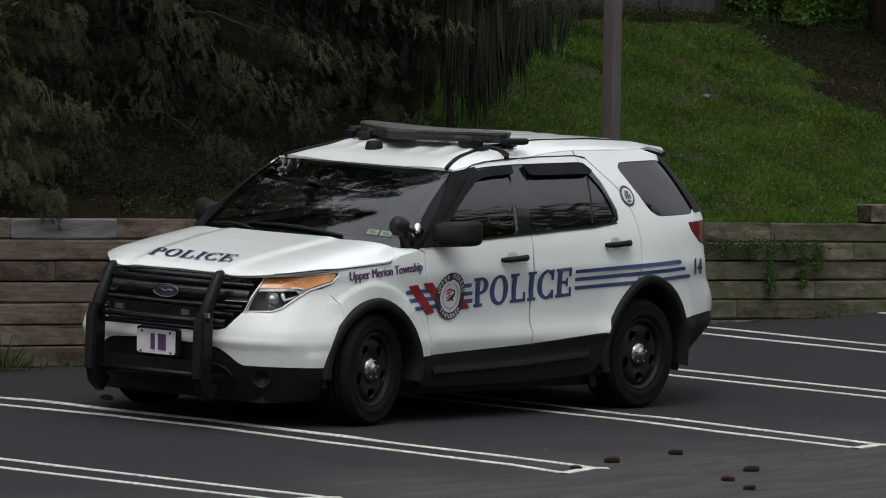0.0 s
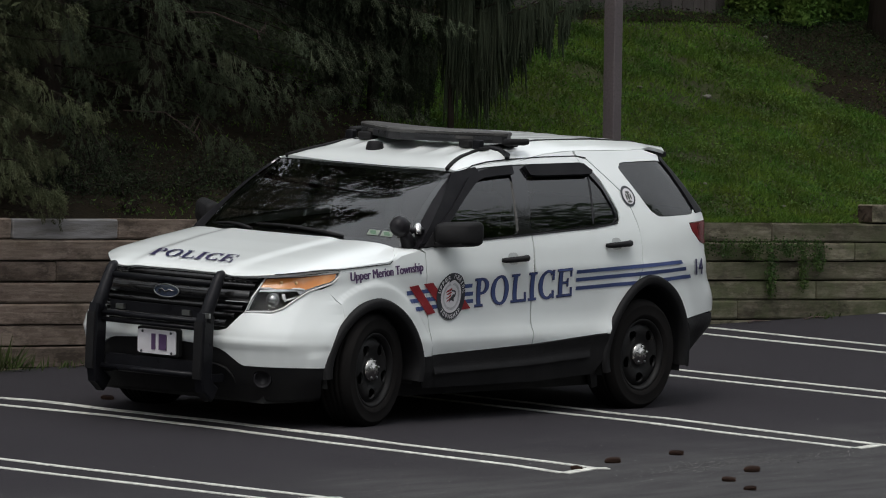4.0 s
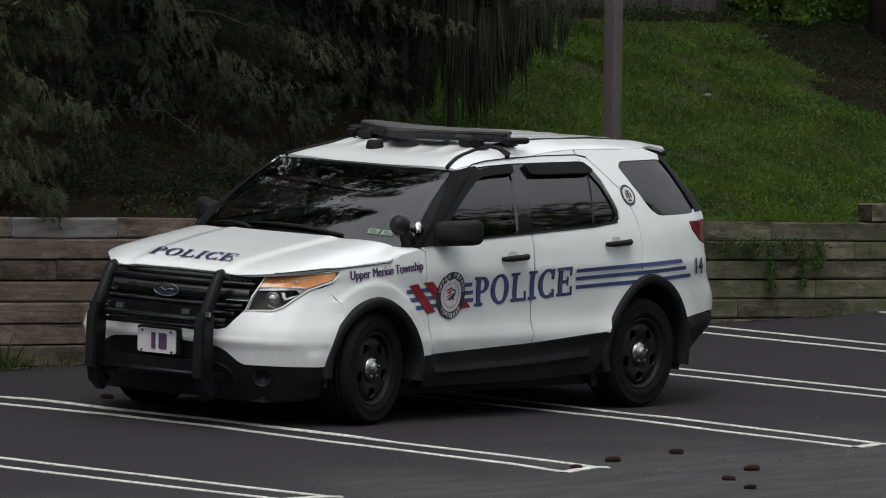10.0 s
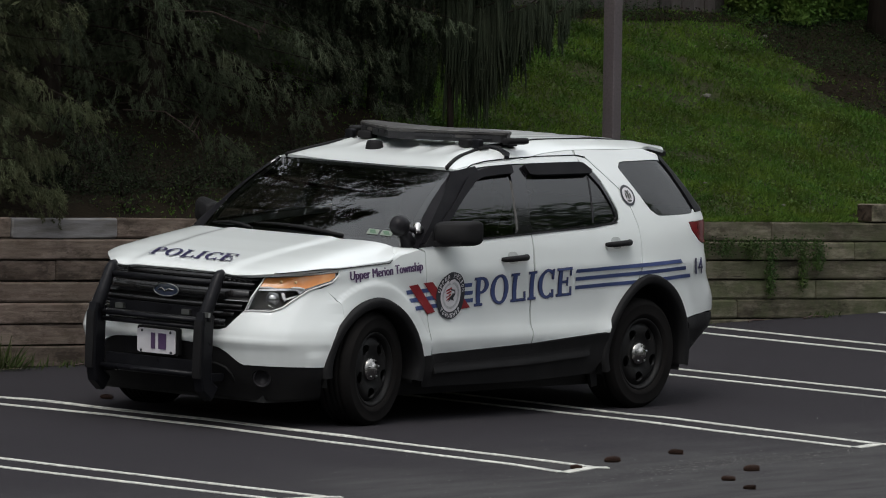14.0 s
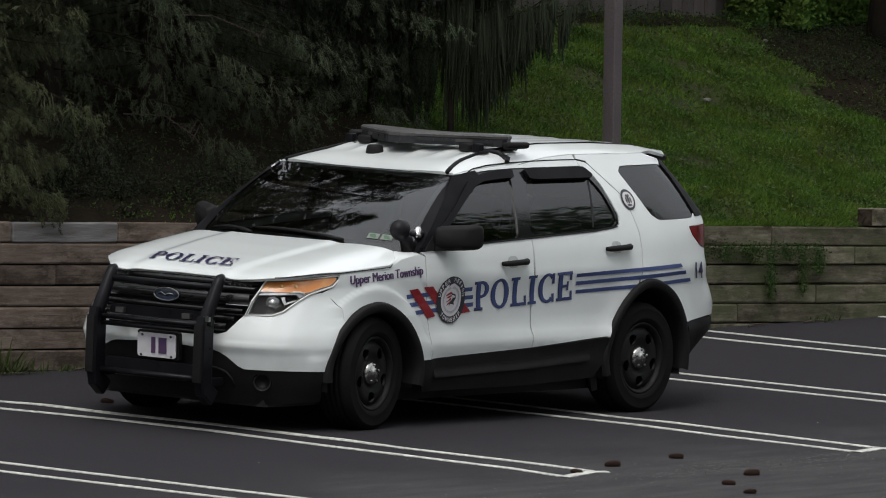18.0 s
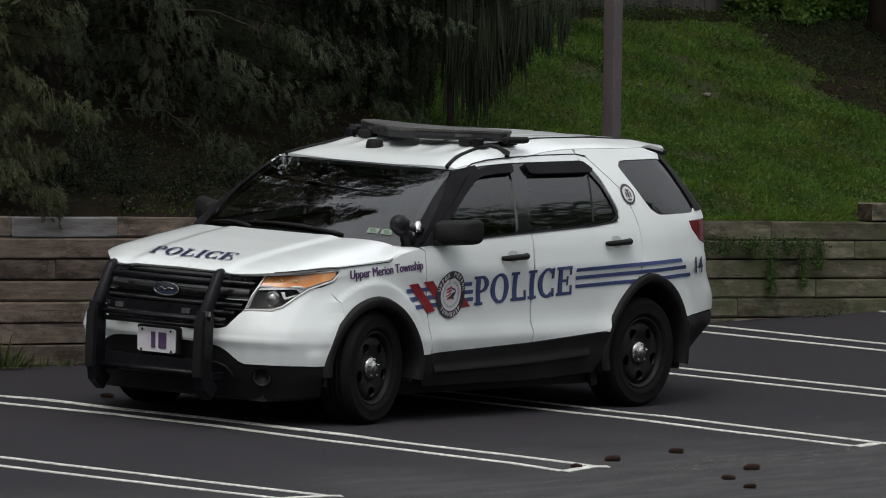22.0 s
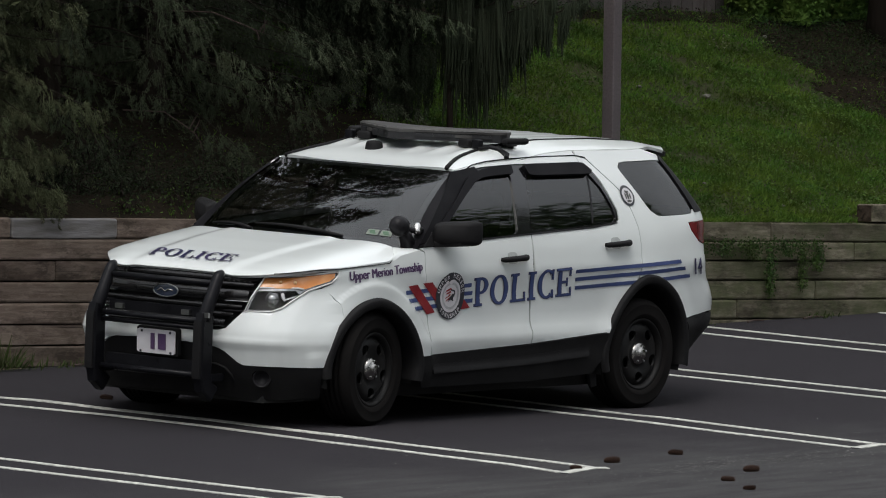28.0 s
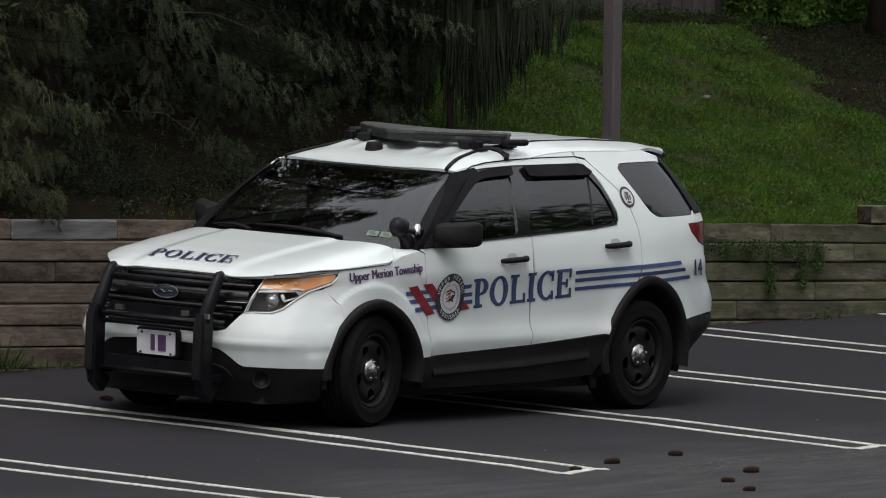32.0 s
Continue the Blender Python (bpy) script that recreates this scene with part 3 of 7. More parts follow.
def spruce(seed, height, radius, skirt, hang, fine_to=3.4, density=1.0, low=0.6, rough_only=False, shape=None, coarse=(0.10, 0.20), per_coarse=5, spray=None):
    """Trunk, limbs and needles of a drooping spruce. skirt: height of its lowest limbs; hang: length of the hanging sprays;
    low: how far the lowest limbs reach, as a share of the widest."""
    rng = np.random.default_rng(seed)
    limbs = []
    trunk = tube([(0, 0, -0.4), (0.02, 0.0, 0.3), (0.0, 0.03, height * 0.4), (0, 0, height)], [0.15, 0.115, 0.09, 0.02], 12)
    C, A, W, lots = [], [], [], []
    h = skirt
    az = rng.uniform(0, 6.28)
    while h < height * 0.97:
        fine = h < fine_to and not rough_only
        az += 2.4 + rng.normal(0, 0.35)
        reach = float(np.interp(h, (0, 1.2, 3.2, height), (low, low + 0.1, 1.0, 0.03)) if shape is None else np.interp(h, *shape))
        length = radius * reach * rng.uniform(0.8, 1.12)
        t = np.linspace(0, 1, 9)
        out = length * t
        drop = -(0.25 + 0.30 * rng.random()) * length * t ** 1.6 + 0.10 * length * t ** 4
        bend = 0.12 * length * rng.normal() * t ** 2
        ca, sa = math.cos(az), math.sin(az)
        path = np.stack([ca * out - sa * bend, sa * out + ca * bend, h + 0.08 * length * t + drop], 1)
        limbs.append(tube(path[::2], np.linspace(0.009, 0.002, 5), 5))
        step = (0.075 if fine else 0.12) / density
        m = max(3, int(length / step))
        s = 0.06 + 0.94 * rng.random(m) ** 0.8
        base = np.stack([np.interp(s, t, path[:, k]) for k in range(3)], 1)
        n_spray = 5 if fine else 3
        base, s = np.repeat(base, n_spray, 0), np.repeat(s, n_spray)
        k = len(base)
        sideways = rng.normal(0, 1, k)
        fan = np.stack([-sa * sideways + ca * 0.5, ca * sideways + sa * 0.5, np.full(k, 0.05)], 1)
        fan = unit(fan) * (0.06 + 0.20 * rng.random(k) * (1.1 - 0.5 * s))[:, None] * (1 if fine else 1.6)
        ln = hang * rng.uniform(0.3, 1.0, k) * (0.6 + 0.5 * (1 - s)) * (1 if fine else 1.2)
        sway = rng.normal(0, 0.05, (k, 3))
        if fine:
            long, thick, bristle = spray
            root = base + fan * rng.uniform(0.1, 1.0, k)[:, None] + np.stack([np.zeros(k), np.zeros(k), -ln * 0.8 * rng.random(k) ** 1.4], 1)
            axis = unit(fan) * 0.75 + np.stack([np.full(k, ca), np.full(k, sa), np.zeros(k)], 1) * 0.30 + rng.normal(0, 0.30, (k, 3)) + (0, 0, -1.7)
            size, wide = long * rng.uniform(0.5, 1.3, k), thick * rng.uniform(0.7, 1.25, k)
            co, fc, curl = spindles(rng, root, axis, size, wide * 0.30)
            lots += [(co, fc), bristles(rng, root, axis, size, wide, curl, bristle, 0.026, 0.10)]
            h += 0.062 * rng.uniform(0.7, 1.3)
            continue
        for q in range(per_coarse):
            u = (q + rng.random(k)) / per_coarse
            pos = base + fan * np.minimum(1, u * 1.7)[:, None] + sway * u[:, None]
            pos[:, 2] -= ln * u ** 1.5
            # the twig's own direction, with needles standing off it all round
            axis = fan * (1 - u)[:, None] * 1.7
            axis[:, 2] -= ln * 1.5 * u ** 0.5
            axis = unit(axis + rng.normal(0, 0.03, (k, 3)))
            d = unit(axis + unit(rng.normal(0, 1, (k, 3))) * 1.15)
            size = rng.uniform(*coarse, k)
            d = d * size[:, None]
            w = unit(np.cross(d, rng.normal(0, 1, (k, 3)))) * (size * 0.20)[:, None]
            C.append(pos + rng.normal(0, 0.03, (k, 3))), A.append(d), W.append(w)
        h += 0.12 * rng.uniform(0.7, 1.3)
    lots.append(leaf_lot(np.concatenate(C), np.concatenate(A), np.concatenate(W), 0.5))
    return trunk, joined(*limbs), quad_mesh("needles", lots)


def curtain(seed):
    """A weeping spruce whose sagging boughs carry dense dark tassels, long by the trunk and short at the tips."""
    rng = np.random.default_rng(seed)
    trunk = tube([(0, 0, -0.4), (0.02, 0.0, 0.3), (0.0, 0.03, 1.6), (0.05, 0, 3.4)], [0.030, 0.024, 0.02, 0.01], 12)
    limbs, lots = [], []
    # turn, reach, height at the trunk, share of the full hang
    boughs = [(-52, 1.02, 1.16, 1.0), (-44, 0.80, 1.20, 1.0), (-62, 0.72, 1.16, 1.05), (-52, 0.46, 1.24, 1.22), (-70, 0.42, 1.15, 1.0), (-30, 0.42, 1.22, 1.1), (60, 0.20, 1.2, 0.8), (-110, 0.24, 1.2, 0.8),
              (-52, 0.85, 1.60, 0.7), (-85, 0.6, 1.65, 0.7), (-10, 0.6, 1.70, 0.6), (100, 0.4, 1.8, 0.5), (190, 0.4, 1.9, 0.5), (-60, 0.6, 2.1, 0.6), (30, 0.5, 2.2, 0.6), (150, 0.4, 2.3, 0.5), (-120, 0.5, 2.6, 0.6), (10, 0.4, 2.9, 0.5)]
    for az, reach, h, hang in boughs:
        ca, sa = math.cos(radians(az)), math.sin(radians(az))
        t = np.linspace(0, 1, 11)
        wob = 0.06 * rng.normal() * t ** 2
        path = np.stack([ca * reach * t - sa * wob, sa * reach * t + ca * wob, h - 0.62 * reach * t + 0.66 * reach * t ** 2.2], 1)
        limbs.append(tube(path[::2], np.linspace(0.012, 0.004, 6), 6))
        tassels = max(4, int(reach / 0.046))
        each = 15
        k = tassels * each
        at = 0.03 + 0.97 * (np.arange(tassels) + rng.random(tassels) * 0.9) / tassels
        s = np.repeat(at, each)
        mid = np.repeat(rng.normal(0, 0.022, (tassels, 3)) * (1, 1, 0.6), each, 0)
        off = rng.normal(0, 0.013, (k, 3)) * (1, 1, 0.5)
        root = np.stack([np.interp(s, t, path[:, j]) for j in range(3)], 1) + mid + off
        full = np.interp(at * reach, (0, 0.30, 0.45, 0.60, 0.85, 0.96, 1.06), (0.88, 0.80, 0.58, 0.42, 0.32, 0.16, 0.11)) * hang * rng.uniform(0.62, 1.08, tassels)
        length = np.repeat(full, each) * rng.uniform(0.45, 1.0, k) ** 0.7 * (1.05 - np.minimum(0.5, np.linalg.norm(off[:, :2], axis=1) * 12))
        axis = rng.normal(0, 0.018, (k, 3)) + np.repeat(rng.normal(0, 0.02, (tassels, 3)), each, 0) + (0, 0, -1.0)
        wide = rng.uniform(0.008, 0.015, k) * np.minimum(1.0, 0.5 + length)
        co, fc, curl = spindles(rng, root, axis, length, wide)
        lots += [(co, fc), bristles(rng, root, axis, length, wide, curl * 0.9, 12, 0.026)]
    return trunk, joined(*limbs), quad_mesh("needles", lots)


def weeping(seed, height, radius, first):
    """A weeping spruce: level boughs with curtains of bristly strands that hang straight down. first: height of the lowest boughs."""
    rng = np.random.default_rng(seed)
    trunk = tube([(0, 0, -0.4), (0.02, 0.0, 0.3), (0.0, 0.03, height * 0.4), (0, 0, height)], [0.06, 0.040, 0.035, 0.02], 12)
    limbs, C, A, W = [], [], [], []
    h, az = first, rng.uniform(0, 6.28)
    while h < height * 0.95:
        fine = h < first + 0.9
        az += 2.4 + rng.normal(0, 0.4)
        length = radius * float(np.interp(h, (0, first, first + 0.8, height), (0.55, 0.55, 1.15, 0.1))) * rng.uniform(0.7, 1.1)
        t = np.linspace(0, 1, 9)
        bend = 0.15 * length * rng.normal() * t ** 2
        ca, sa = math.cos(az), math.sin(az)
        path = np.stack([ca * length * t - sa * bend, sa * length * t + ca * bend, h + 0.25 * length * t - 0.38 * length * t ** 2], 1)
        limbs.append(tube(path[::2], np.linspace(0.010, 0.003, 5), 5))
        k = max(6, int(length / (0.0036 if fine else 0.05)))
        knots = max(4, int(length / 0.065))
        s = (0.06 + 0.94 * rng.random(knots) ** 1.2)[rng.integers(0, knots, k)] + rng.normal(0, 0.008, k)
        top = np.stack([np.interp(s, t, path[:, j]) for j in range(3)], 1) + rng.normal(0, 0.008, (k, 3)) * (1, 1, 0.6)
        ln = np.interp(s * length, (0, 0.25, 0.5, 0.85, 1.2), (1.3, 1.12, 0.60, 0.34, 0.25)) * rng.uniform(0.6, 1.0, k) * rng.uniform(0.75, 1.1)
        sway = rng.normal(0, 0.010, (k, 3)) * (1, 1, 0)
        per = 14 if fine else 6
        for q in range(per):
            u = (q + rng.random(k)) / per
            pos = top + sway * u[:, None]
            pos[:, 2] -= ln * u
            d = unit(unit(rng.normal(0, 1, (k, 3))) * 0.45 + (0, 0, -0.9))
            size = rng.uniform(0.030, 0.044, k) if fine else rng.uniform(0.09, 0.16, k)
            d = d * size[:, None]
            C.append(pos), A.append(d), W.append(unit(np.cross(d, rng.normal(0, 1, (k, 3)))) * (size * (0.11 if fine else 0.2))[:, None])
        h += (0.052 if fine else 0.16) * rng.uniform(0.7, 1.3)
    needles = quads("needles", np.concatenate(C), np.concatenate(A), np.concatenate(W), 0.5)
    return trunk, joined(*limbs), needles


def build_spruces():
    cave = ((0, 0.6, 1.3, 2.3, 5.0, 15.0), (0.74, 0.78, 0.85, 1.0, 1.0, 0.03))
    kinds = {"near": (spruce(11, 12.0, 1.05, 0.05, 0.32, 2.4, 0.85, 0.85, spray=(0.10, 0.0150, 50)), "drooping grey-green spruce behind the timber wall"),
             "dark": (spruce(23, 15.0, 2.6, 0.04, 0.48, 2.5, 0.55, shape=cave, spray=(0.105, 0.0150, 30)), "drooping spruce tree, its needles toned dark as deep shade"),
             "curtain": (curtain(61), "dark weeping spruce with long hanging curtains on the bank"),
             "weeping": (weeping(37, 4.6, 0.98, 0.80), "dark weeping spruce with long hanging sprays on the bank"),
             "far": (spruce(51, 13.0, 2.9, 0.3, 0.5, 0.0, 0.7, 0.8, True, coarse=(0.11, 0.21), per_coarse=3), "tall spruce tree of the backdrop, with unseen copies that block low sky")}
    made = {}
    spots = [("near", 1.08, 3.58, 20, 1.0), ("near", 1.26, 3.36, 80, 0.55), ("dark", 3.75, 4.95, 310, 0.85), ("dark", 4.98, 4.97, 75, 0.93, 0.79), ("dark", 6.00, 5.56, 200, 0.68), ("weeping", 7.56, 5.00, 10, 1.0), ("curtain", 7.60, 4.30, 0, 1.0), ("weeping", 7.45, 5.3, 250, 1.0), ("weeping", 7.72, 4.78, 130, 0.5), ("dark", 7.1, 6.7, 140, 0.85),
             ("far", 2.6, 8.2, 300, 1.0), ("far", 5.5, 8.6, 20, 1.0), ("far", 10.6, 9.6, 250, 0.9), ("far", 13.2, 10.2, 100, 0.8), ("far", 5.0, 10.4, 330, 1.1), ("far", -1.9, 5.9, 60, 1.0),
             ("far", 18.5, 9.8, 10, 0.8), ("far", 16.2, 9.4, 200, 0.75), ("far", 20.8, 8.6, 90, 0.8), ("far", 0.8, 7.4, 10, 1.0), ("far", 19.0, 6.9, 30, 0.7)]
    # unseen trees beyond the lot, added to block low sky from the car's side
    across = [("far", -9.5 + 4.4 * k, -16 - 1.6 * (k % 2), 70 * k, 0.9 + 0.10 * (k * 5 % 3)) for k in range(6)]
    for kind, x, y, turn, size, *squat in spots + across:
        tall = size * (squat[0] / 0.95 if squat else 1.0)
        z = bank_z(x, y) - 0.06 if y > 0 else ground_z(x, y) - 0.05
        m = pose(x, y, z, 0, 0, turn)
        if kind not in made:
            (trunk, limb, needles), label = kinds[kind]
            tree = tagged(new("spruce_tree"), label, "tree", "spruces round the lot")
            part("trunk", mesh_of("trunk", *trunk, True), BARK, tree)
            tagged(part("limb_frame", mesh_of("limb_frame", *limb), BARK, tree), kind="stuff")
            tagged(part("crown", needles, SHADED_WEEPING_NEEDLES if kind in ("weeping", "curtain") else NEEDLES if kind == "near" else LIFTED_FAR_NEEDLES if kind == "far" else SHADE_TONED_NEEDLES, tree), kind="stuff")
            tree.matrix_basis = m
            tree.scale = (size, size, tall)
            made[kind] = tree
        else:
            ob = copy_thing(made[kind], m)
            ob.scale = (size, size, tall)


build_spruces()


def build_across():
    """Round broad-leaved trees across the lot; they show in the car's windows."""
    for k, (az, far, top, r) in enumerate(((41, 25, 13.4, 3.4), (34.5, 24, 14.0, 3.0), (30, 24.5, 13.3, 2.3), (25.5, 25, 9.8, 2.3), (20, 26, 8.2, 2.6), (13, 27, 8.0, 2.8), (6, 28, 8.0, 2.8))):
        rng = np.random.default_rng(300 + k)
        x, y = 1.5 + far * math.cos(radians(az)), -0.9 - far * math.sin(radians(az))
        tree = tagged(new("broad_tree"), "round broad-leaved tree across the parking lot", "tree", "trees across the lot")
        tree.location = (x, y, ground_z(x, y) - 0.1)
        part("trunk", mesh_of("trunk", *tube([(0, 0, -0.3), (0.03, 0, 0.6), (0, 0.05, top * 0.4), (0, 0, top * 0.75)], [0.32, 0.24, 0.18, 0.06], 12), True), BARK, tree)
        n = 110
        d = unit(rng.normal(0, 1, (n, 3)))
        hub = d * (rng.random(n) ** 0.33)[:, None] * (r, r, top * 0.40) + (0, 0, top * 0.58)
        limbs = [tube([(0, 0, top * 0.35), tuple(h * (0.4, 0.4, 1) - (0, 0, 0.5)), tuple(h)], [0.07, 0.04, 0.012], 5) for h in hub[:24]]
        tagged(part("limb_frame", mesh_of("limb_frame", *joined(*limbs)), BARK, tree), kind="stuff")
        m = 90
        c = np.repeat(hub, m, 0) + rng.normal(0, 0.30, (n * m, 3))
        a = unit(rng.normal(0, 1, (n * m, 3)) + (0, 0, -0.3)) * rng.uniform(0.14, 0.26, n * m)[:, None]
        w = unit(np.cross(a, rng.normal(0, 1, (n * m, 3)))) * 0.065
        tagged(part("crown", quads("crown", c, a, w, 0.4), LEAVES, tree), kind="stuff")


build_across()


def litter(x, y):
    """How far the ground is leaf litter rather than grass: a band that runs down the bank, a strip below the fence, and
    the zone under the spruces that the dark sheet paints as shade.
    """
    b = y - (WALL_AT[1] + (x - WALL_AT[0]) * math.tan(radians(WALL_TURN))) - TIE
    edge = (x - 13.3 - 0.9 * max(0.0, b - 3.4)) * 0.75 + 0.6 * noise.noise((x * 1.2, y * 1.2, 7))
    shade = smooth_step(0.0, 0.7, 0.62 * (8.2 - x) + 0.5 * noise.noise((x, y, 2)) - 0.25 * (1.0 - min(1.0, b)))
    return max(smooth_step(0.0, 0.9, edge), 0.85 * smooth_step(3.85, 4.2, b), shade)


def worn(x, y):
    """Thin brownish spots in the grass, halfway up the bank."""
    spots = ((11.50, 5.02, 0.34), (12.05, 5.16, 0.40), (10.9, 5.45, 0.30), (12.6, 5.75, 0.35), (10.1, 3.9, 0.25), (13.6, 5.2, 0.3))
    near = max(1.0 - math.hypot(x - a, (y - b) * 1.3) / r for a, b, r in spots)
    return smooth_step(0.0, 0.6, near + 0.55 * noise.noise((x * 3.5, y * 3.5, 11)))


def build_grass():
    rng = np.random.default_rng(5)
    want = 300000
    s = rng.uniform(-0.8, 19.5, want)
    b = rng.random(want) ** 1.1 * 4.5 + 0.02
    C, H = [], []
    for si, bi in zip(s, b):
        x = WALL_AT[0] + si
        y = WALL_AT[1] + si * math.tan(radians(WALL_TURN)) + TIE + bi
        if x > 9.6 + (bi + 0.15) * 1.45 + 3.4 or x < 2.0 + (bi) * 0.9:
            continue
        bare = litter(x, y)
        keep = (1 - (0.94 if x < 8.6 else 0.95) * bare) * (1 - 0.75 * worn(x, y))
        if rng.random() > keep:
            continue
        tuft = 0.6 + 0.8 * max(0.0, noise.noise((x * 2.2, y * 2.2, 5)) + 0.35)
        C.append((x, y, bank_z(x, y) - 0.005))
        H.append(0.058 * tuft * (1 - 0.4 * bare))
    C, H = np.array(C), np.array(H)
    n = len(C)
    d = rng.normal(0, 0.75, (n, 3))
    d[:, 2] = 1.0
    d = unit(d) * (H * rng.uniform(0.6, 1.4, n))[:, None]
    w = unit(np.cross(d, rng.normal(0, 1, (n, 3)))) * rng.uniform(0.0030, 0.0062, n)[:, None]
    ob = part("grass", quads("grass", C, d, w, 1.0), GRASS)
    tagged(ob, "mown green grass with darker tufts on the bank", "grass", kind="stuff")
    # longer blades that hang over the top of the wall
    m = 9000
    s = rng.uniform(5.6, 13.5, m)
    back = rng.uniform(-0.02, 0.17, m)
    c3 = np.array([wall_point(q, e, WALL_TOP + 0.10 * smooth_step(8.5, 11.5, WALL_AT[0] + q) * min(1.0, e / 0.15)) for q, e in zip(s, back)])
    c3 = c3[(s < 8.95) | (back > 0.15)]
    m = len(c3)
    d3 = unit(rng.normal(0, 0.7, (m, 3)) * (1, 1, 0) + (0, -0.35, 0.8)) * rng.uniform(0.02, 0.065, m)[:, None]
    w3 = unit(np.cross(d3, rng.normal(0, 1, (m, 3)))) * rng.uniform(0.003, 0.006, m)[:, None]
    keep3 = np.array([noise.noise((p[0] * 1.6, 0.0, 3.0)) > -0.25 or p[1] > WALL_AT[1] - 0.1 for p in c3]) if m else np.zeros(0, bool)
    ob = part("edge_grass", quads("edge_grass", c3[keep3], d3[keep3], w3[keep3], 1.0), GRASS)
    tagged(ob, "grass blades hanging over the top of the timber wall", "grass", kind="stuff")
    # clover and small weeds among the blades
    idx = rng.choice(n, 24000, replace=False)
    c2 = C[idx] + rng.normal(0, 0.01, (len(idx), 3)) + (0, 0, 0.04)
    a2 = unit(rng.normal(0, 1, (len(idx), 3)) * (1, 1, 0.45)) * rng.uniform(0.015, 0.036, len(idx))[:, None]
    w2 = unit(np.cross(a2, rng.normal(0, 1, (len(idx), 3)) + (0, 0, 2))) * rng.uniform(0.005, 0.010, len(idx))[:, None]
    ob = part("clover", quads("clover", c2, a2, w2, 0.6), LEAVES)
    tagged(ob, "low clover and broad weeds among the grass", "weeds", kind="stuff")


build_grass()


def build_bits():
    """Pale stones and a few white clover heads in the grass."""
    for k, (x, y, r) in enumerate(((11.86, 5.03, 0.036), (14.30, 6.21, 0.020), (9.86, 2.86, 0.015), (9.50, 3.33, 0.014), (11.20, 5.20, 0.018))):
        rng = np.random.default_rng(800 + k)
        bm = bmesh.new()
        bmesh.ops.create_icosphere(bm, subdivisions=2, radius=1.0)
        for v in bm.verts:
            v.co = v.co * (1 + 0.30 * noise.noise(v.co * 1.3 + Vector((k * 5.0, 0, 0)))) * r
            v.co.x *= 1.5
            v.co.z *= 0.7
        ob = part("stone", bm, STONE)
        ob.location = (x, y, bank_z(x, y) + 0.028)
        ob.rotation_euler = (0, 0, rng.uniform(0, 3))
        tagged(ob, "small pale stone lying in the grass", "stone", "stones in the grass")
    rng = np.random.default_rng(88)
    n = 34
    at = np.array((13.55, 6.10)) + rng.normal(0, (0.33, 0.10), (n, 2))
    c = np.repeat(np.array([(x, y, bank_z(x, y) + 0.07) for x, y in at]), 5, 0)
    a = unit(rng.normal(0, 1, (len(c), 3)) * (1, 1, 0.6) + (0, 0, 0.4)) * 0.011
    w = unit(np.cross(a, rng.normal(0, 1, (len(c), 3)))) * 0.004
    ob = part("clover_flowers", quads("clover_flowers", c, a, w, 0.7), foliage_mat("white_petals", (0.16, 0.19, 0.11), (0.28, 0.30, 0.20), 0.7, 0.3))
    tagged(ob, "small white clover heads among the weeds", "flowers", kind="stuff")


build_bits()


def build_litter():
    """Fallen leaves over bare soil, with ivy creeping through; under the spruces the dark sheet stands in for shade."""
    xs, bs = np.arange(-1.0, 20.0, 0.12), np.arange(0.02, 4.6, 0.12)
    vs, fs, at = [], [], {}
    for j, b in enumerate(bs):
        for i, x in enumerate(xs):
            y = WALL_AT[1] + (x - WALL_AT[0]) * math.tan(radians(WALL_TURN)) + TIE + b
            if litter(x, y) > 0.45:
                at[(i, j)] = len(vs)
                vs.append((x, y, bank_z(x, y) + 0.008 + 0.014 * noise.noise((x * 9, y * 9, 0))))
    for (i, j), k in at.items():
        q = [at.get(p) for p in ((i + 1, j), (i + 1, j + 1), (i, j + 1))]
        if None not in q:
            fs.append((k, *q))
    ob = part("leaf_litter", mesh_of("leaf_litter", vs, fs, True), LITTER_AND_SHADE)
    tagged(ob, "brown fallen leaves over bare soil, a dark sheet for shade under the spruces", "leaf litter", kind="stuff")
    rng = np.random.default_rng(9)
    v = np.array([p for p in vs if p[0] > 8.4])
    idx = rng.choice(len(v), 22000)
    c = v[idx] + rng.normal(0, 0.05, (len(idx), 3)) * (1, 1, 0.1) + (0, 0, 0.012)
    a = unit(rng.normal(0, 1, (len(idx), 3)) * (1, 1, 0.35)) * rng.uniform(0.014, 0.040, len(idx))[:, None]
    w = unit(np.cross(a, rng.normal(0, 0.6, (len(idx), 3)) + (0, 0, 1.5))) * rng.uniform(0.004, 0.011, len(idx))[:, None]
    ob = part("fallen_leaves", quads("fallen_leaves", c, a, w, 0.5), foliage_mat("dead_leaves", (0.018, 0.013, 0.009), (0.040, 0.026, 0.018), 0.8, 0.1))
    tagged(ob, "loose brown fallen leaves", "fallen leaves", kind="stuff")
    keep = [p for p in v if noise.noise((p[0] * 0.9, p[1] * 0.9, 20)) > -0.16]
    k = np.array(keep)
    idx = rng.choice(len(k), 84000)
    c = k[idx] + rng.normal(0, 0.05, (len(idx), 3)) * (1, 1, 0.2) + np.stack([np.zeros(len(idx)), np.zeros(len(idx)), rng.uniform(0.005, 0.085, len(idx))], 1)
    a = unit(rng.normal(0, 1, (len(idx), 3)) * (1, 1, 0.5)) * rng.uniform(0.011, 0.021, len(idx))[:, None]
    w = unit(np.cross(a, rng.normal(0, 0.6, (len(idx), 3)) + (0, 0, 1.5))) * rng.uniform(0.003, 0.007, len(idx))[:, None]
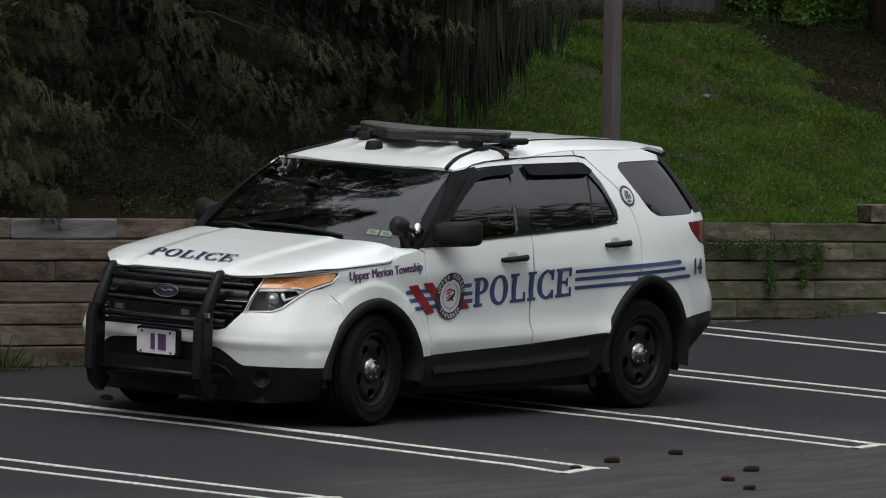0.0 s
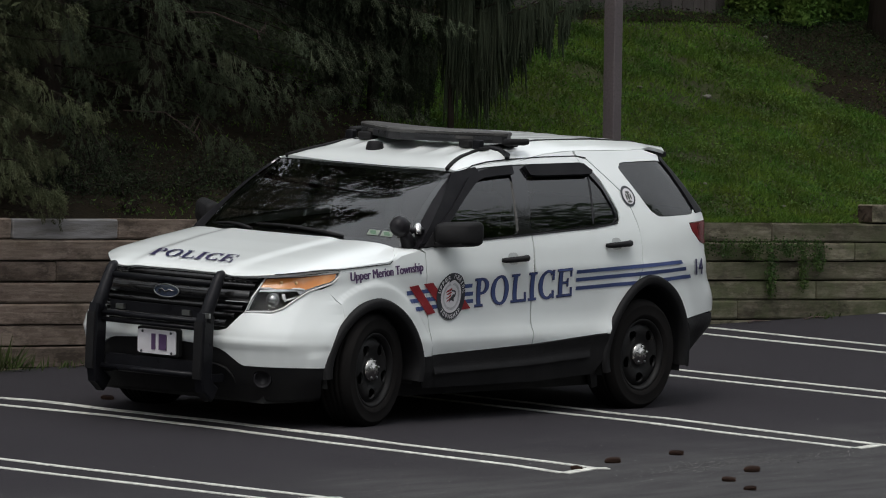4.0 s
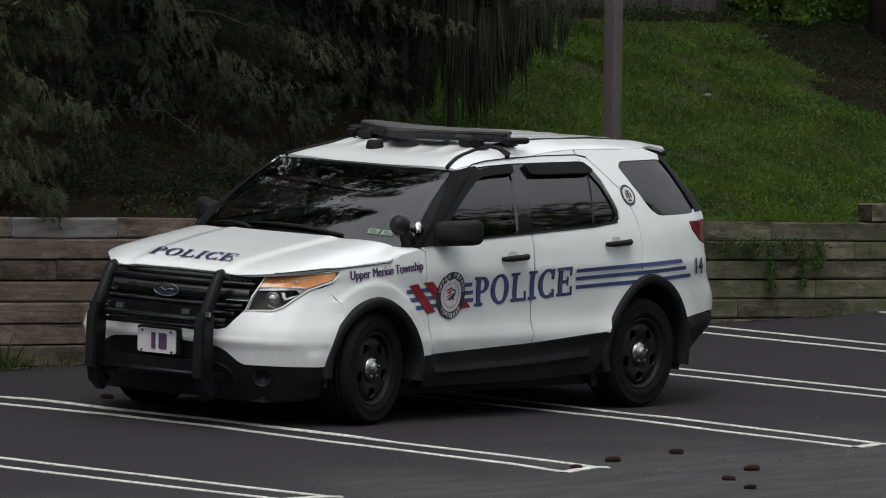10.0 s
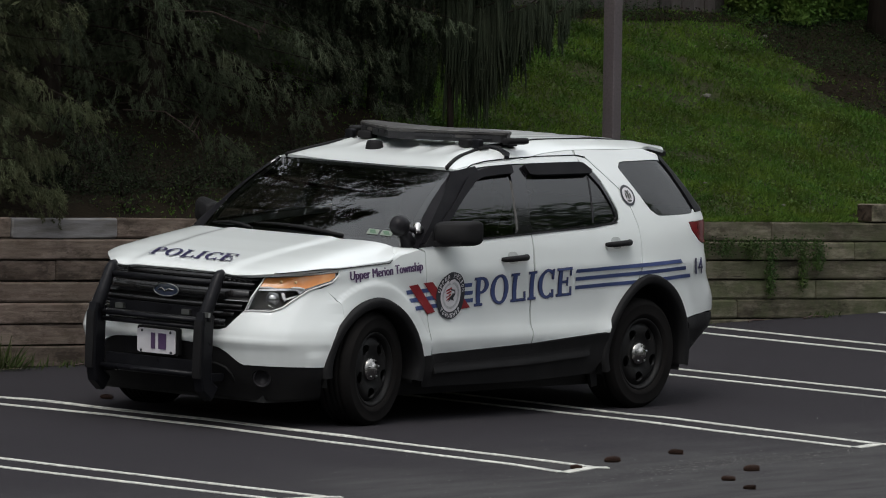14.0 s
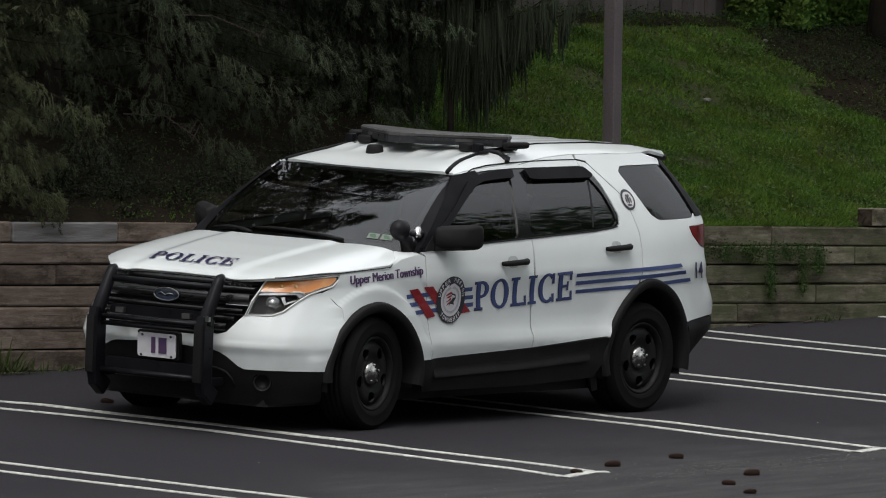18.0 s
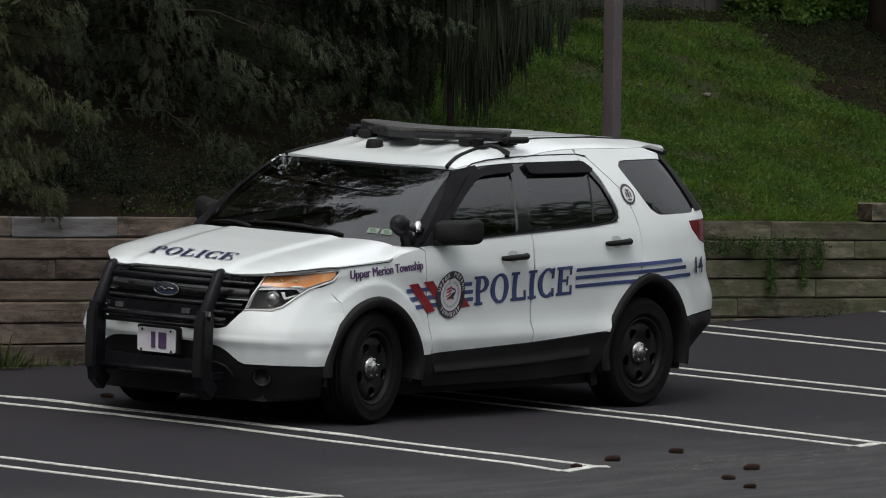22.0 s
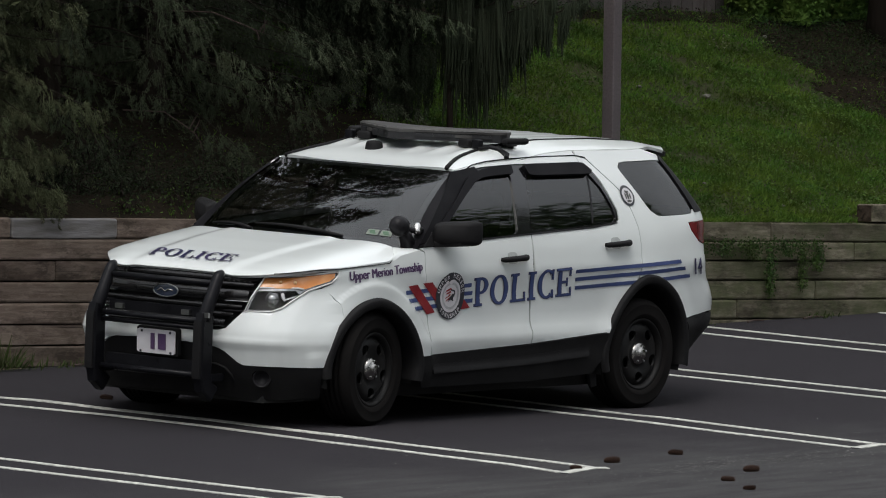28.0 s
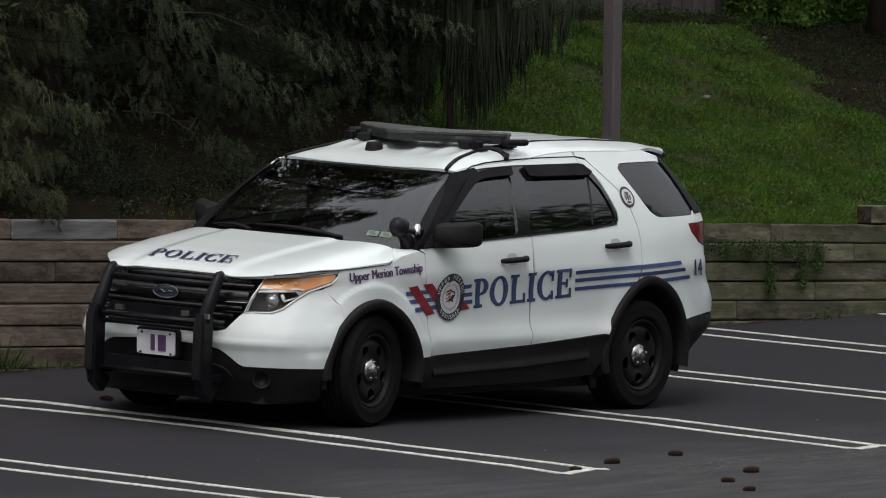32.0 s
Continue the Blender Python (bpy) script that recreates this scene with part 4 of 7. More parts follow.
    ob = part("ground_ivy", quads("ground_ivy", c, a, w, 0.7), IVY)
    tagged(ob, "dark green ivy creeping over the soil", "ivy", kind="stuff")


build_litter()


def leafy(name, label, at, count, spread, leaf, material, category, seed, droop=0.0):
    """A loose bush: thin stems and a cloud of leaves with gaps."""
    rng = np.random.default_rng(seed)
    thing = tagged(new(name), label, category)
    thing.location = at
    stems, tips = [], []
    for k in range(14):
        d = unit(rng.normal(0, 1, 3) * (1, 1, 0.5) + (0, 0, 1.0))
        tip = d * np.array(spread) * rng.uniform(0.5, 1.0)
        tip[2] = abs(tip[2]) - droop * rng.random()
        stems.append(tube([(0, 0, -0.05), tuple(tip * 0.5 + (0, 0, 0.05)), tuple(tip)], [0.012, 0.008, 0.003], 5))
        tips.append(tip)
    tagged(part("stem", mesh_of("stem", *joined(*stems)), BARK, thing), kind="stuff")
    tips = np.array(tips)
    which = rng.integers(0, len(tips), count)
    c = tips[which] * rng.uniform(0.35, 1.1, count)[:, None] + rng.normal(0, 0.10, (count, 3)) * (np.array(spread) / max(spread))
    c[:, 2] = np.maximum(c[:, 2], 0.01)
    a = unit(rng.normal(0, 1, (count, 3)) + (0, 0, -0.2)) * rng.uniform(0.6, 1.2, count)[:, None] * leaf
    w = unit(np.cross(a, rng.normal(0, 1, (count, 3)))) * leaf * 0.22
    tagged(part("foliage", quads("foliage", c, a, w, 0.4), material, thing), kind="stuff")
    return thing


for k, (x, y, n, sp) in enumerate(((14.85, 6.72, 1300, (0.45, 0.25, 0.75)), (15.30, 6.66, 1500, (0.55, 0.28, 0.80)), (15.75, 6.72, 1600, (0.55, 0.28, 0.85)), (16.10, 6.75, 1400, (0.5, 0.28, 0.8)))):
    leafy("shrub", "bright green leafy shrub at the top of the bank", (x, y, bank_z(x, y)), n * 6, sp, 0.062, SHRUB_LEAVES, "shrub", 40 + k)

# bushes added above the wall to fill the lit soil with painted shade
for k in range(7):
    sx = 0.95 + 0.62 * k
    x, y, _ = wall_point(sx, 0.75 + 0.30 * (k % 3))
    leafy("understory_bush", "near-black leafy fill added as the shade under the spruces", (x, y, bank_z(x, y) - 0.03), 900, (0.42, 0.35, 0.30), 0.024, SHADE_FILL_LEAVES, "bush", 140 + k)
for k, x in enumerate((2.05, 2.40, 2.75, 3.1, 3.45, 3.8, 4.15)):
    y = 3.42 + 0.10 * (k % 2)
    leafy("understory_bush", "near-black leafy fill added as the shade under the spruces", (x, y, bank_z(x, y) - 0.04), 1300, (0.34, 0.26, 0.24 + 0.06 * (k % 2)), 0.024, SHADE_FILL_LEAVES, "bush", 170 + k)

trunk = tagged(new("broad_tree"), "dark bare tree trunk at the top of the bank", "tree")
tx, ty = 16.15, 6.25
trunk.location = (tx, ty, bank_z(tx, ty))
part("trunk", mesh_of("trunk", *tube([(0, 0, -0.3), (0.02, 0, 0.4), (0.05, 0.03, 2.0), (0.0, 0.1, 5.0)], [0.24, 0.18, 0.16, 0.10], 14), True), BARK, trunk)
rng = np.random.default_rng(77)
limbs = [tube([(0.02, 0.05, 2.6 + 0.3 * k), (0.9 * math.cos(k * 2.1), 0.9 * math.sin(k * 2.1), 3.4 + 0.4 * k), (2.0 * math.cos(k * 2.1), 2.0 * math.sin(k * 2.1), 4.2 + 0.4 * k)], [0.07, 0.045, 0.015], 7) for k in range(7)]
tagged(part("limb_frame", mesh_of("limb_frame", *joined(*limbs)), BARK, trunk), kind="stuff")
# unseen crown, spread wide to shade the bank below it
ends = np.array([(1.5 * math.cos(k * 2.1), 1.5 * math.sin(k * 2.1), 4.2 + 0.4 * k) for k in range(7)])
c = ends[rng.integers(0, 7, 22000)] * (1.25, 1.25, 1.0) + rng.normal(0, 0.95, (22000, 3)) * (1, 1, 0.6)
a = unit(rng.normal(0, 1, (22000, 3))) * rng.uniform(0.12, 0.22, 22000)[:, None]
w = unit(np.cross(a, rng.normal(0, 1, (22000, 3)))) * 0.055
part("crown", quads("crown", c, a, w, 0.4), LEAVES, trunk)

# ---- the patrol car: surfaces in its own space, x to the rear from the front axle, y to its right, z up ----
PAINT = mat("white_car_paint", (0.775, 0.805, 0.792), 0.30, tint=(0.73, 0.755, 0.742), scale=1.2, coat=0.9, spec=0.4, rough_var=0.05)
BLACK_PLASTIC = mat("black_moulded_plastic", (0.0095, 0.0092, 0.010), 0.60, spec=0.13, tint=(0.016, 0.0155, 0.016), scale=5, fine=(0.015, 0.0145, 0.015), fine_scale=300, bump=0.0008, bump_scale=600)
BLACK_GLOSS = mat("gloss_black_trim", (0.016, 0.015, 0.017), 0.36, tint=(0.022, 0.021, 0.023), scale=3, spec=0.12, rough_var=0.06)
PILLAR_GLOSS = mat("polished_pillar_trim", (0.007, 0.0065, 0.008), 0.06, tint=(0.010, 0.0095, 0.011), scale=3, spec=0.85, rough_var=0.01)
GRILLE_GLOSS = mat("gloss_grille_plastic", (0.012, 0.0115, 0.012), 0.22, tint=(0.018, 0.0175, 0.018), scale=5, spec=0.5, rough_var=0.06)
PILLAR_DARK = mat("satin_pillar_trim", (0.0075, 0.007, 0.0085), 0.50, tint=(0.011, 0.0105, 0.012), scale=6, spec=0.08, rough_var=0.06)
BLACK_STEEL = mat("powder_coated_steel", (0.006, 0.006, 0.0075), 0.30, spec=0.14, tint=(0.010, 0.010, 0.012), scale=6, bump=0.0005, bump_scale=400, rough_var=0.08)
RIM_PAINT = mat("satin_black_rim", (0.010, 0.010, 0.0105), 0.5, spec=0.18, tint=(0.016, 0.0152, 0.015), scale=7, fine=(0.014, 0.013, 0.0125), fine_scale=60, rough_var=0.1)
RUBBER = mat("tyre_rubber", (0.009, 0.0083, 0.0081), 0.9, spec=0.08, tint=(0.014, 0.0125, 0.012), scale=4, fine=(0.0115, 0.0105, 0.010), fine_scale=70, bump=0.001)
LINER = mat("dark_liner", (0.022, 0.022, 0.022), 0.9, tint=(0.030, 0.029, 0.029), scale=4)
CABIN = mat("cabin_cloth", (0.014, 0.014, 0.015), 0.95, spec=0.1, tint=(0.022, 0.022, 0.023), scale=5)
CHROME = mat("chrome", (0.66, 0.645, 0.63), 0.14, 1.0, tint=(0.50, 0.485, 0.47), scale=18, rough_var=0.05)
HUB_METAL = mat("worn_hub_chrome", (0.46, 0.45, 0.43), 0.24, 1.0, tint=(0.30, 0.29, 0.275), scale=30, rough_var=0.1)
DULL_METAL = mat("dull_metal", (0.42, 0.42, 0.42), 0.35, 1.0, tint=(0.30, 0.30, 0.30), scale=14)
LAMP_DARK = mat("lamp_bowl", (0.014, 0.0135, 0.013), 0.5, tint=(0.026, 0.024, 0.022), scale=14, spec=0.15)
PALE_AMBER = mat("pale_amber", (0.90, 0.60, 0.30), 0.15, tint=(0.85, 0.5, 0.22), scale=30, coat=1.0)
LAMP_TRIM = mat("lamp_trim", (0.78, 0.77, 0.76), 0.3, 0.2, tint=(0.66, 0.65, 0.64), scale=9)
SILVER = mat("lamp_reflector", (0.55, 0.55, 0.55), 0.2, 0.9, tint=(0.35, 0.35, 0.36), scale=9)
AMBER = mat("amber_lens", (0.74, 0.27, 0.07), 0.2, tint=(0.80, 0.36, 0.13), scale=14, coat=0.4)
RED_LENS = mat("red_lens", (0.085, 0.004, 0.006), 0.25, tint=(0.15, 0.010, 0.012), scale=12, spec=0.3)
BLUE_VINYL = mat("blue_vinyl", (0.045, 0.065, 0.17), 0.4, tint=(0.055, 0.08, 0.20), scale=3, spec=0.35)
NAVY_VINYL = mat("navy_vinyl", (0.030, 0.030, 0.085), 0.35, tint=(0.045, 0.035, 0.10), scale=3, coat=0.5)
PURPLE_VINYL = mat("purple_vinyl", (0.070, 0.038, 0.100), 0.4, tint=(0.09, 0.050, 0.115), scale=6)
RED_VINYL = mat("red_vinyl", (0.22, 0.016, 0.022), 0.4, tint=(0.27, 0.026, 0.03), scale=3, spec=0.35)
INK = mat("black_vinyl", (0.022, 0.024, 0.03), 0.4, tint=(0.03, 0.032, 0.04), scale=4)
PLATE_WHITE = mat("plate_white", (0.66, 0.64, 0.66), 0.4, tint=(0.60, 0.58, 0.60), scale=12)
# paper colour dimmed in place of the glass in front of it
STICKER = mat("dimmed_sticker_paper", (0.19, 0.22, 0.18), 0.5, tint=(0.14, 0.17, 0.14), scale=25)
STICKER_GREEN = mat("sticker_green", (0.04, 0.10, 0.05), 0.5, tint=(0.06, 0.14, 0.07), scale=40)
BAR_GREY = mat("light_bar_housing", (0.055, 0.053, 0.052), 0.5, spec=0.35, tint=(0.080, 0.077, 0.074), scale=5, fine=(0.066, 0.063, 0.060), fine_scale=60, rough_var=0.1)


def glass_mat(name, tint, rough=0.02, coat=1.72):
    m = bpy.data.materials.new(name)
    m.use_nodes = True
    nt = m.node_tree
    b = nt.nodes["Principled BSDF"]
    b.inputs["Base Color"].default_value = (*tint, 1)
    b.inputs["Roughness"].default_value, b.inputs["IOR"].default_value = rough, 1.02
    b.inputs["Transmission Weight"].default_value = 1.0
    b.inputs["Coat Weight"].default_value, b.inputs["Coat Roughness"].default_value, b.inputs["Coat IOR"].default_value = 1.0, rough, coat
    return m


SCREEN_GLASS = glass_mat("windshield_glass", (0.13, 0.15, 0.145))
DOOR_GLASS = glass_mat("tinted_glass", (0.06, 0.06, 0.065))
DARK_GLASS = glass_mat("privacy_glass", (0.02, 0.02, 0.025))
CLEAR = glass_mat("clear_lens", (0.92, 0.93, 0.93), 0.02, 1.18)



def table(pairs, smooth=0.0):
    xs = np.array([q[0] for q in pairs], float); ys = np.array([q[1] for q in pairs], float)
    g = np.linspace(xs[0], xs[-1], 400); v = np.interp(g, xs, ys)
    if smooth:
        n = max(1, int(smooth / (g[1] - g[0])))
        k = np.hanning(2 * n + 3); k /= k.sum()
        pad = len(k) // 2
        ext = np.concatenate([2 * v[0] - v[pad:0:-1], v, 2 * v[-1] - v[-2:-pad - 2:-1]])
        v = np.convolve(ext, k, "valid")
    return lambda x: float(np.interp(x, g, v))
SEC = table(((0.15, 0.90), (0.22, 0.935), (0.32, 0.956), (0.44, 0.966), (0.51, 0.986), (0.548, 0.985), (0.578, 0.967), (0.61, 0.956), (0.68, 0.950), (0.80, 0.951), (0.90, 0.965), (0.935, 0.976), (0.96, 0.971), (1.09, 0.949), (1.17, 0.925), (1.28, 0.880), (1.395, 0.8255), (1.51, 0.760), (1.62, 0.690), (1.80, 0.58)), 0.012)
SEC_NOSE = table(((0.15, 0.90), (0.22, 0.935), (0.32, 0.960), (0.44, 0.970), (0.52, 0.973), (0.60, 0.967), (0.68, 0.960), (0.80, 0.957), (0.925, 0.970), (0.96, 0.970), (1.09, 0.950), (1.17, 0.925), (1.28, 0.880), (1.8, 0.58)), 0.05)
NOSE = table(((0.1, -0.78), (0.2, -0.82), (0.28, -0.87), (0.38, -0.912), (0.49, -0.936), (0.535, -0.960), (0.555, -0.950), (0.6, -0.945), (0.7, -0.928), (0.80, -0.90), (0.88, -0.86), (0.95, -0.80), (1.0, -0.74), (1.1, -0.6)), 0.014)
SWEEP = table(((0, 0), (0.25, 0.006), (0.5, 0.03), (0.65, 0.065), (0.78, 0.125), (0.88, 0.215), (0.94, 0.33), (0.98, 0.54), (1.0, 0.95)), 0.02)
REACH = table(((0.1, 1.0), (0.60, 1.0), (0.72, 1.35), (0.85, 1.75), (1.2, 1.75)), 0.08)
_w = np.linspace(0, 1, 400); _d = np.array([SWEEP(q) for q in _w])


def TAPER(d):
    return float(np.interp(d, _d, _w))
TAIL = table(((0.1, 3.48), (0.25, 3.58), (0.38, 3.72), (0.50, 3.86), (0.60, 3.915), (0.70, 3.925), (0.78, 3.885), (0.86, 3.825), (0.95, 3.80), (1.1, 3.81), (1.18, 3.835), (1.25, 3.86), (1.4, 3.755), (1.5, 3.68), (1.6, 3.60), (1.65, 3.56), (1.8, 3.45)), 0.06)
TUCK = table(((-1.6, 1.0), (-0.75, 0.996), (-0.6, 0.99), (-0.45, 0.975), (-0.3, 0.95), (-0.17, 0.90), (-0.07, 0.80), (0.0, 0.62), (0.1, 0.4)), 0.04)


FULL, FULL_REAR, FULL_AFT = 1.10, 1.24, 0.97   # how far the arches' shoulders fall short of an ellipse: front, rear, rear half of the rear


def flare(x, z):
    """How far the body swells round the wheel arches."""
    h = 0.0
    for cx, a, b in ((0.0, 0.478, 0.448), (2.872, 0.476, 0.518)):
        e = 2 / ((FULL_AFT if x > cx else FULL_REAR) if cx else FULL)
        d = (((abs(x - cx) / a) ** e + (max(0.0, z - 0.36) / b) ** e) ** (1 / e) - 1) * 0.46
        ramp = max(0.0, 1 - max(0.0, d) / 0.12)
        h += (0.018 * ramp if cx else 0.010 * (1 - smooth_step(0.094, 0.112, d)) + 0.014 * (1 - smooth_step(0.05, 0.19, d))) * smooth_step(0.14, 0.34, z)
    return h


def half(x, z):
    k = smooth_step(0.35, 0.75, x)
    h = (SEC(z) * k + SEC_NOSE(z) * (1 - k)) * TAPER(max(0.0, x - NOSE(min(z, 0.90))) / REACH(z)) + flare(x, z)
    h += 0.011 * smooth_step(3.22, 3.36, x) * (1 - smooth_step(0.985, 1.03, z)) * smooth_step(0.5, 0.7, z)   # swell of the rear bumper
    return h * TUCK(max(-1.6, x - TAIL(z)))


def side(x, z):
    return (x, -half(x, z), z)


def front(w, z):
    x = NOSE(z) + REACH(z) * SWEEP(min(1.0, abs(w)))
    return (x, w * SEC_NOSE(z) * (1 - 0.045 * smooth_step(0.5, 0.95, w)) + math.copysign(flare(x, z), w) * smooth_step(0.80, 0.95, abs(w)), z)


HOODC = table(((-0.86, 0.90), (-0.80, 0.952), (-0.74, 0.985), (-0.6, 1.024), (-0.4, 1.063), (-0.1, 1.112), (0.234, 1.159), (0.5, 1.19)), 0.05)


def hood(x, y):
    a = abs(y)
    ridge = 0.013 * (1 - smooth_step(0.39, 0.49, a + 0.06 * max(0.0, -x)))
    side_in = 0.125 * smooth_step(0.40, 0.80, y) * (1 - smooth_step(-0.80, -0.38, x))
    corner = 0.012 * smooth_step(0.52, 0.82, a) * (1 - smooth_step(-0.72, -0.42, x))
    return (x, y * (1 - side_in), HOODC(x) + 0.012 * (a / 0.7) ** 2 * max(0.0, 1 - a) - 0.098 * (a / 0.94) ** 9 + ridge - 0.012 - corner)
ROOFC = table(((0.90, 1.565), (0.98, 1.582), (1.05, 1.600), (1.2, 1.642), (1.5, 1.695), (1.9, 1.728), (2.3, 1.742), (2.8, 1.74), (3.3, 1.718), (3.6, 1.69), (3.8, 1.64)), 0.12)


def roof(x, y):
    a = abs(y)
    k = 0.012 + 0.072 * min(1.0, max(0.0, (x - 1.05) / 0.65))
    return (x, y, ROOFC(x) - k * (a / 0.68) ** 9)


def screen(y, t):
    """Windshield: t = 0 at the cowl, 1 at the roof."""
    b = (0.20 + 0.20 * (y / 0.80) ** 2, y, 1.125 - 0.03 * (y / 0.8) ** 2)
    y1 = y * 0.655 / 0.80
    c = (0.985 + 0.07 * (y1 / 0.65) ** 2, y1, 1.590 - 0.010 * (y1 / 0.65) ** 2)
    bow = 0.035 * math.sin(math.pi * t)
    return (b[0] + (c[0] - b[0]) * t - bow * 0.5, b[1] + (c[1] - b[1]) * t, b[2] + (c[2] - b[2]) * t + bow)


def roof_edge(x):
    """Where the roof meets the side: y and z."""
    y = 0.68
    for _ in range(40):
        y = 0.5 * y + 0.5 * half(x, roof(x, y)[2])
    return y, roof(x, y)[2]


def chaikin(poly, rounds=2, cut=0.14):
    for _ in range(rounds):
        out = []
        for (ax, ay), (bx, by) in zip(poly, poly[1:] + poly[:1]):
            out += [(ax + (bx - ax) * cut, ay + (by - ay) * cut), (bx - (bx - ax) * cut, by - (by - ay) * cut)]
        poly = out
    return poly


def dense(poly, step):
    out = []
    for (ax, ay), (bx, by) in zip(poly, poly[1:] + poly[:1]):
        n = max(1, int(math.ceil(math.hypot(bx - ax, by - ay) / step)))
        out += [(ax + (bx - ax) * k / n, ay + (by - ay) * k / n) for k in range(n)]
    return out


def inside(pts, poly):
    pts = np.asarray(pts, float)
    x, y = pts[:, 0], pts[:, 1]
    r = np.zeros(len(pts), bool)
    for (ax, ay), (bx, by) in zip(poly, poly[1:] + poly[:1]):
        if ay != by:
            r ^= ((ay > y) != (by > y)) & (x < (bx - ax) * (y - ay) / (by - ay) + ax)
    return r


def shrink(poly, d):
    """Moves an outline inwards (d > 0) by about d."""
    area = sum(ax * by - bx * ay for (ax, ay), (bx, by) in zip(poly, poly[1:] + poly[:1]))
    s = 1 if area > 0 else -1
    out = []
    n = len(poly)
    for i in range(n):
        (ax, ay), (bx, by), (cx, cy) = poly[i - 1], poly[i], poly[(i + 1) % n]
        e, f = Vector((bx - ax, by - ay)), Vector((cx - bx, cy - by))
        if e.length < 1e-9 or f.length < 1e-9:
            out.append((bx, by))
            continue
        ne, nf = Vector((-e.y, e.x)).normalized() * s, Vector((-f.y, f.x)).normalized() * s
        m = ne + nf
        m = m / max(0.35, m.dot(m) / 2) if m.length > 1e-6 else ne
        out.append((bx + m.x * d, by + m.y * d))
    return out


from mathutils.geometry import delaunay_2d_cdt


def sheet(outline, fn, out, step=0.045, holes=(), thick=0.012, lift=0.0, rim=True):
    """A curved panel: a flat outline (with holes) carried onto a surface, with its edges turned in. out: the way it faces."""
    loops = [dense(list(p), step * 0.6) for p in (outline, *holes)]
    pts, edges = [], []
    for lp in loops:
        o = len(pts)
        pts += lp
        edges += [(o + k, o + (k + 1) % len(lp)) for k in range(len(lp))]
    a = np.array(loops[0])
    gx, gy = np.meshgrid(np.arange(a[:, 0].min() + step / 2, a[:, 0].max(), step), np.arange(a[:, 1].min() + step / 2, a[:, 1].max(), step))
    grid = np.stack([gx.ravel(), gy.ravel()], 1)
    if len(grid):
        ok = inside(grid, loops[0])
        for h in loops[1:]:
            ok &= ~inside(grid, h)
        border = np.array(pts)
        keep = [q for q in grid[ok] if np.min(np.sum((border - q) ** 2, 1)) > (0.35 * step) ** 2]
        pts += [tuple(q) for q in keep]
    v2, _, f2, _, _, _ = delaunay_2d_cdt([Vector(q) for q in pts], edges, [], 0, 1e-6)
    cen = np.array([np.mean([v2[i] for i in f], 0) for f in f2])
    ok = inside(cen, loops[0])
    for h in loops[1:]:
        ok &= ~inside(cen, h)
    faces = []
    for f, k in zip(f2, ok):
        a, b, c = (v2[i] for i in f)
        wide = max((a - b).length, (b - c).length, (c - a).length)
        if k and abs((b - a).cross(c - a)) > 0.02 * wide * wide:
            faces.append(tuple(f))
    vs = [Vector(fn(q[0], q[1])) for q in v2]
    nrm = [Vector() for _ in vs]
    tot = Vector()
    for f in faces:
        n = (vs[f[1]] - vs[f[0]]).cross(vs[f[2]] - vs[f[0]])
        tot += n
        for i in f:
            nrm[i] += n
    if tot.dot(Vector(out)) < 0:
        faces = [f[::-1] for f in faces]
        nrm = [-n for n in nrm]
    nrm = [n.normalized() if n.length > 0 else Vector(out) for n in nrm]
    if lift:
        vs = [v + n * lift for v, n in zip(vs, nrm)]
    if rim:
        count = {}
        for f in faces:
            for i, j in zip(f, f[1:] + f[:1]):
                count[(i, j)] = 1
        made = {}

        def dup(i, d):
            if (i, d) not in made:
                made[(i, d)] = len(vs)
                vs.append(vs[i] - nrm[i] * d)
            return made[(i, d)]
        extra = []
        for (i, j) in count:
            if (j, i) not in count:
                extra.append((dup(j, 0.0), dup(i, 0.0), dup(i, thick), dup(j, thick)))
        faces = faces + extra
    used = sorted({i for f in faces for i in f})
    at = {u: k for k, u in enumerate(used)}
    return [vs[u] for u in used], [tuple(at[i] for i in f) for f in faces]


def flipped(lot):
    return [(v[0], -v[1], v[2]) for v in lot[0]], [f[::-1] for f in lot[1]]


def far_side(lot):
    """The right-hand copy of a part of the nose; its shoulder is drawn in a little."""
    vs, fs = flipped(lot)
    out = []
    for x, y, z in vs:
        pull = smooth_step(0.45, 0.90, y) * (1 - smooth_step(-0.40, 0.10, x))
        out.append((x, y * (1 - 0.075 * pull), z - 0.010 * smooth_step(0.90, 1.0, z) * (1 - smooth_step(0.05, 0.35, x))))
    return out, fs


LEFT = (0, -1, 0)
car = tagged(new("patrol_car"), "white sport utility patrol car with blue stripes, parked", "car")
car.matrix_world = CAR


def put(name, lot, material, label="", parent=None, smooth=True):
    return part(name, mesh_of(name, *lot, smooth), material, parent or car, label)


def pair(name, lot, material, label=""):
    """The same part on both sides of the car."""
    return put(name, lot, material, label), put(name, flipped(lot), material, label)


def ellipse(cx, cz, a, b, t0, t1, n):
    return [(cx + a * math.cos(radians(t0 + (t1 - t0) * k / n)), cz + b * math.sin(radians(t0 + (t1 - t0) * k / n))) for k in range(n + 1)]


ARCH_F, ARCH_R = (0.0, 0.36, 0.478, 0.448), (2.872, 0.36, 0.476, 0.518)


def arch_point(which, t, grow=0.0):
    cx, cz, a, b = which
    c, s = math.cos(t), math.sin(t)
    e = FULL if cx == 0 else FULL_AFT if c > 0 else FULL_REAR
    return cx + (a + grow) * math.copysign(abs(c) ** e, c), cz + (b + grow) * math.copysign(abs(s) ** e, s)


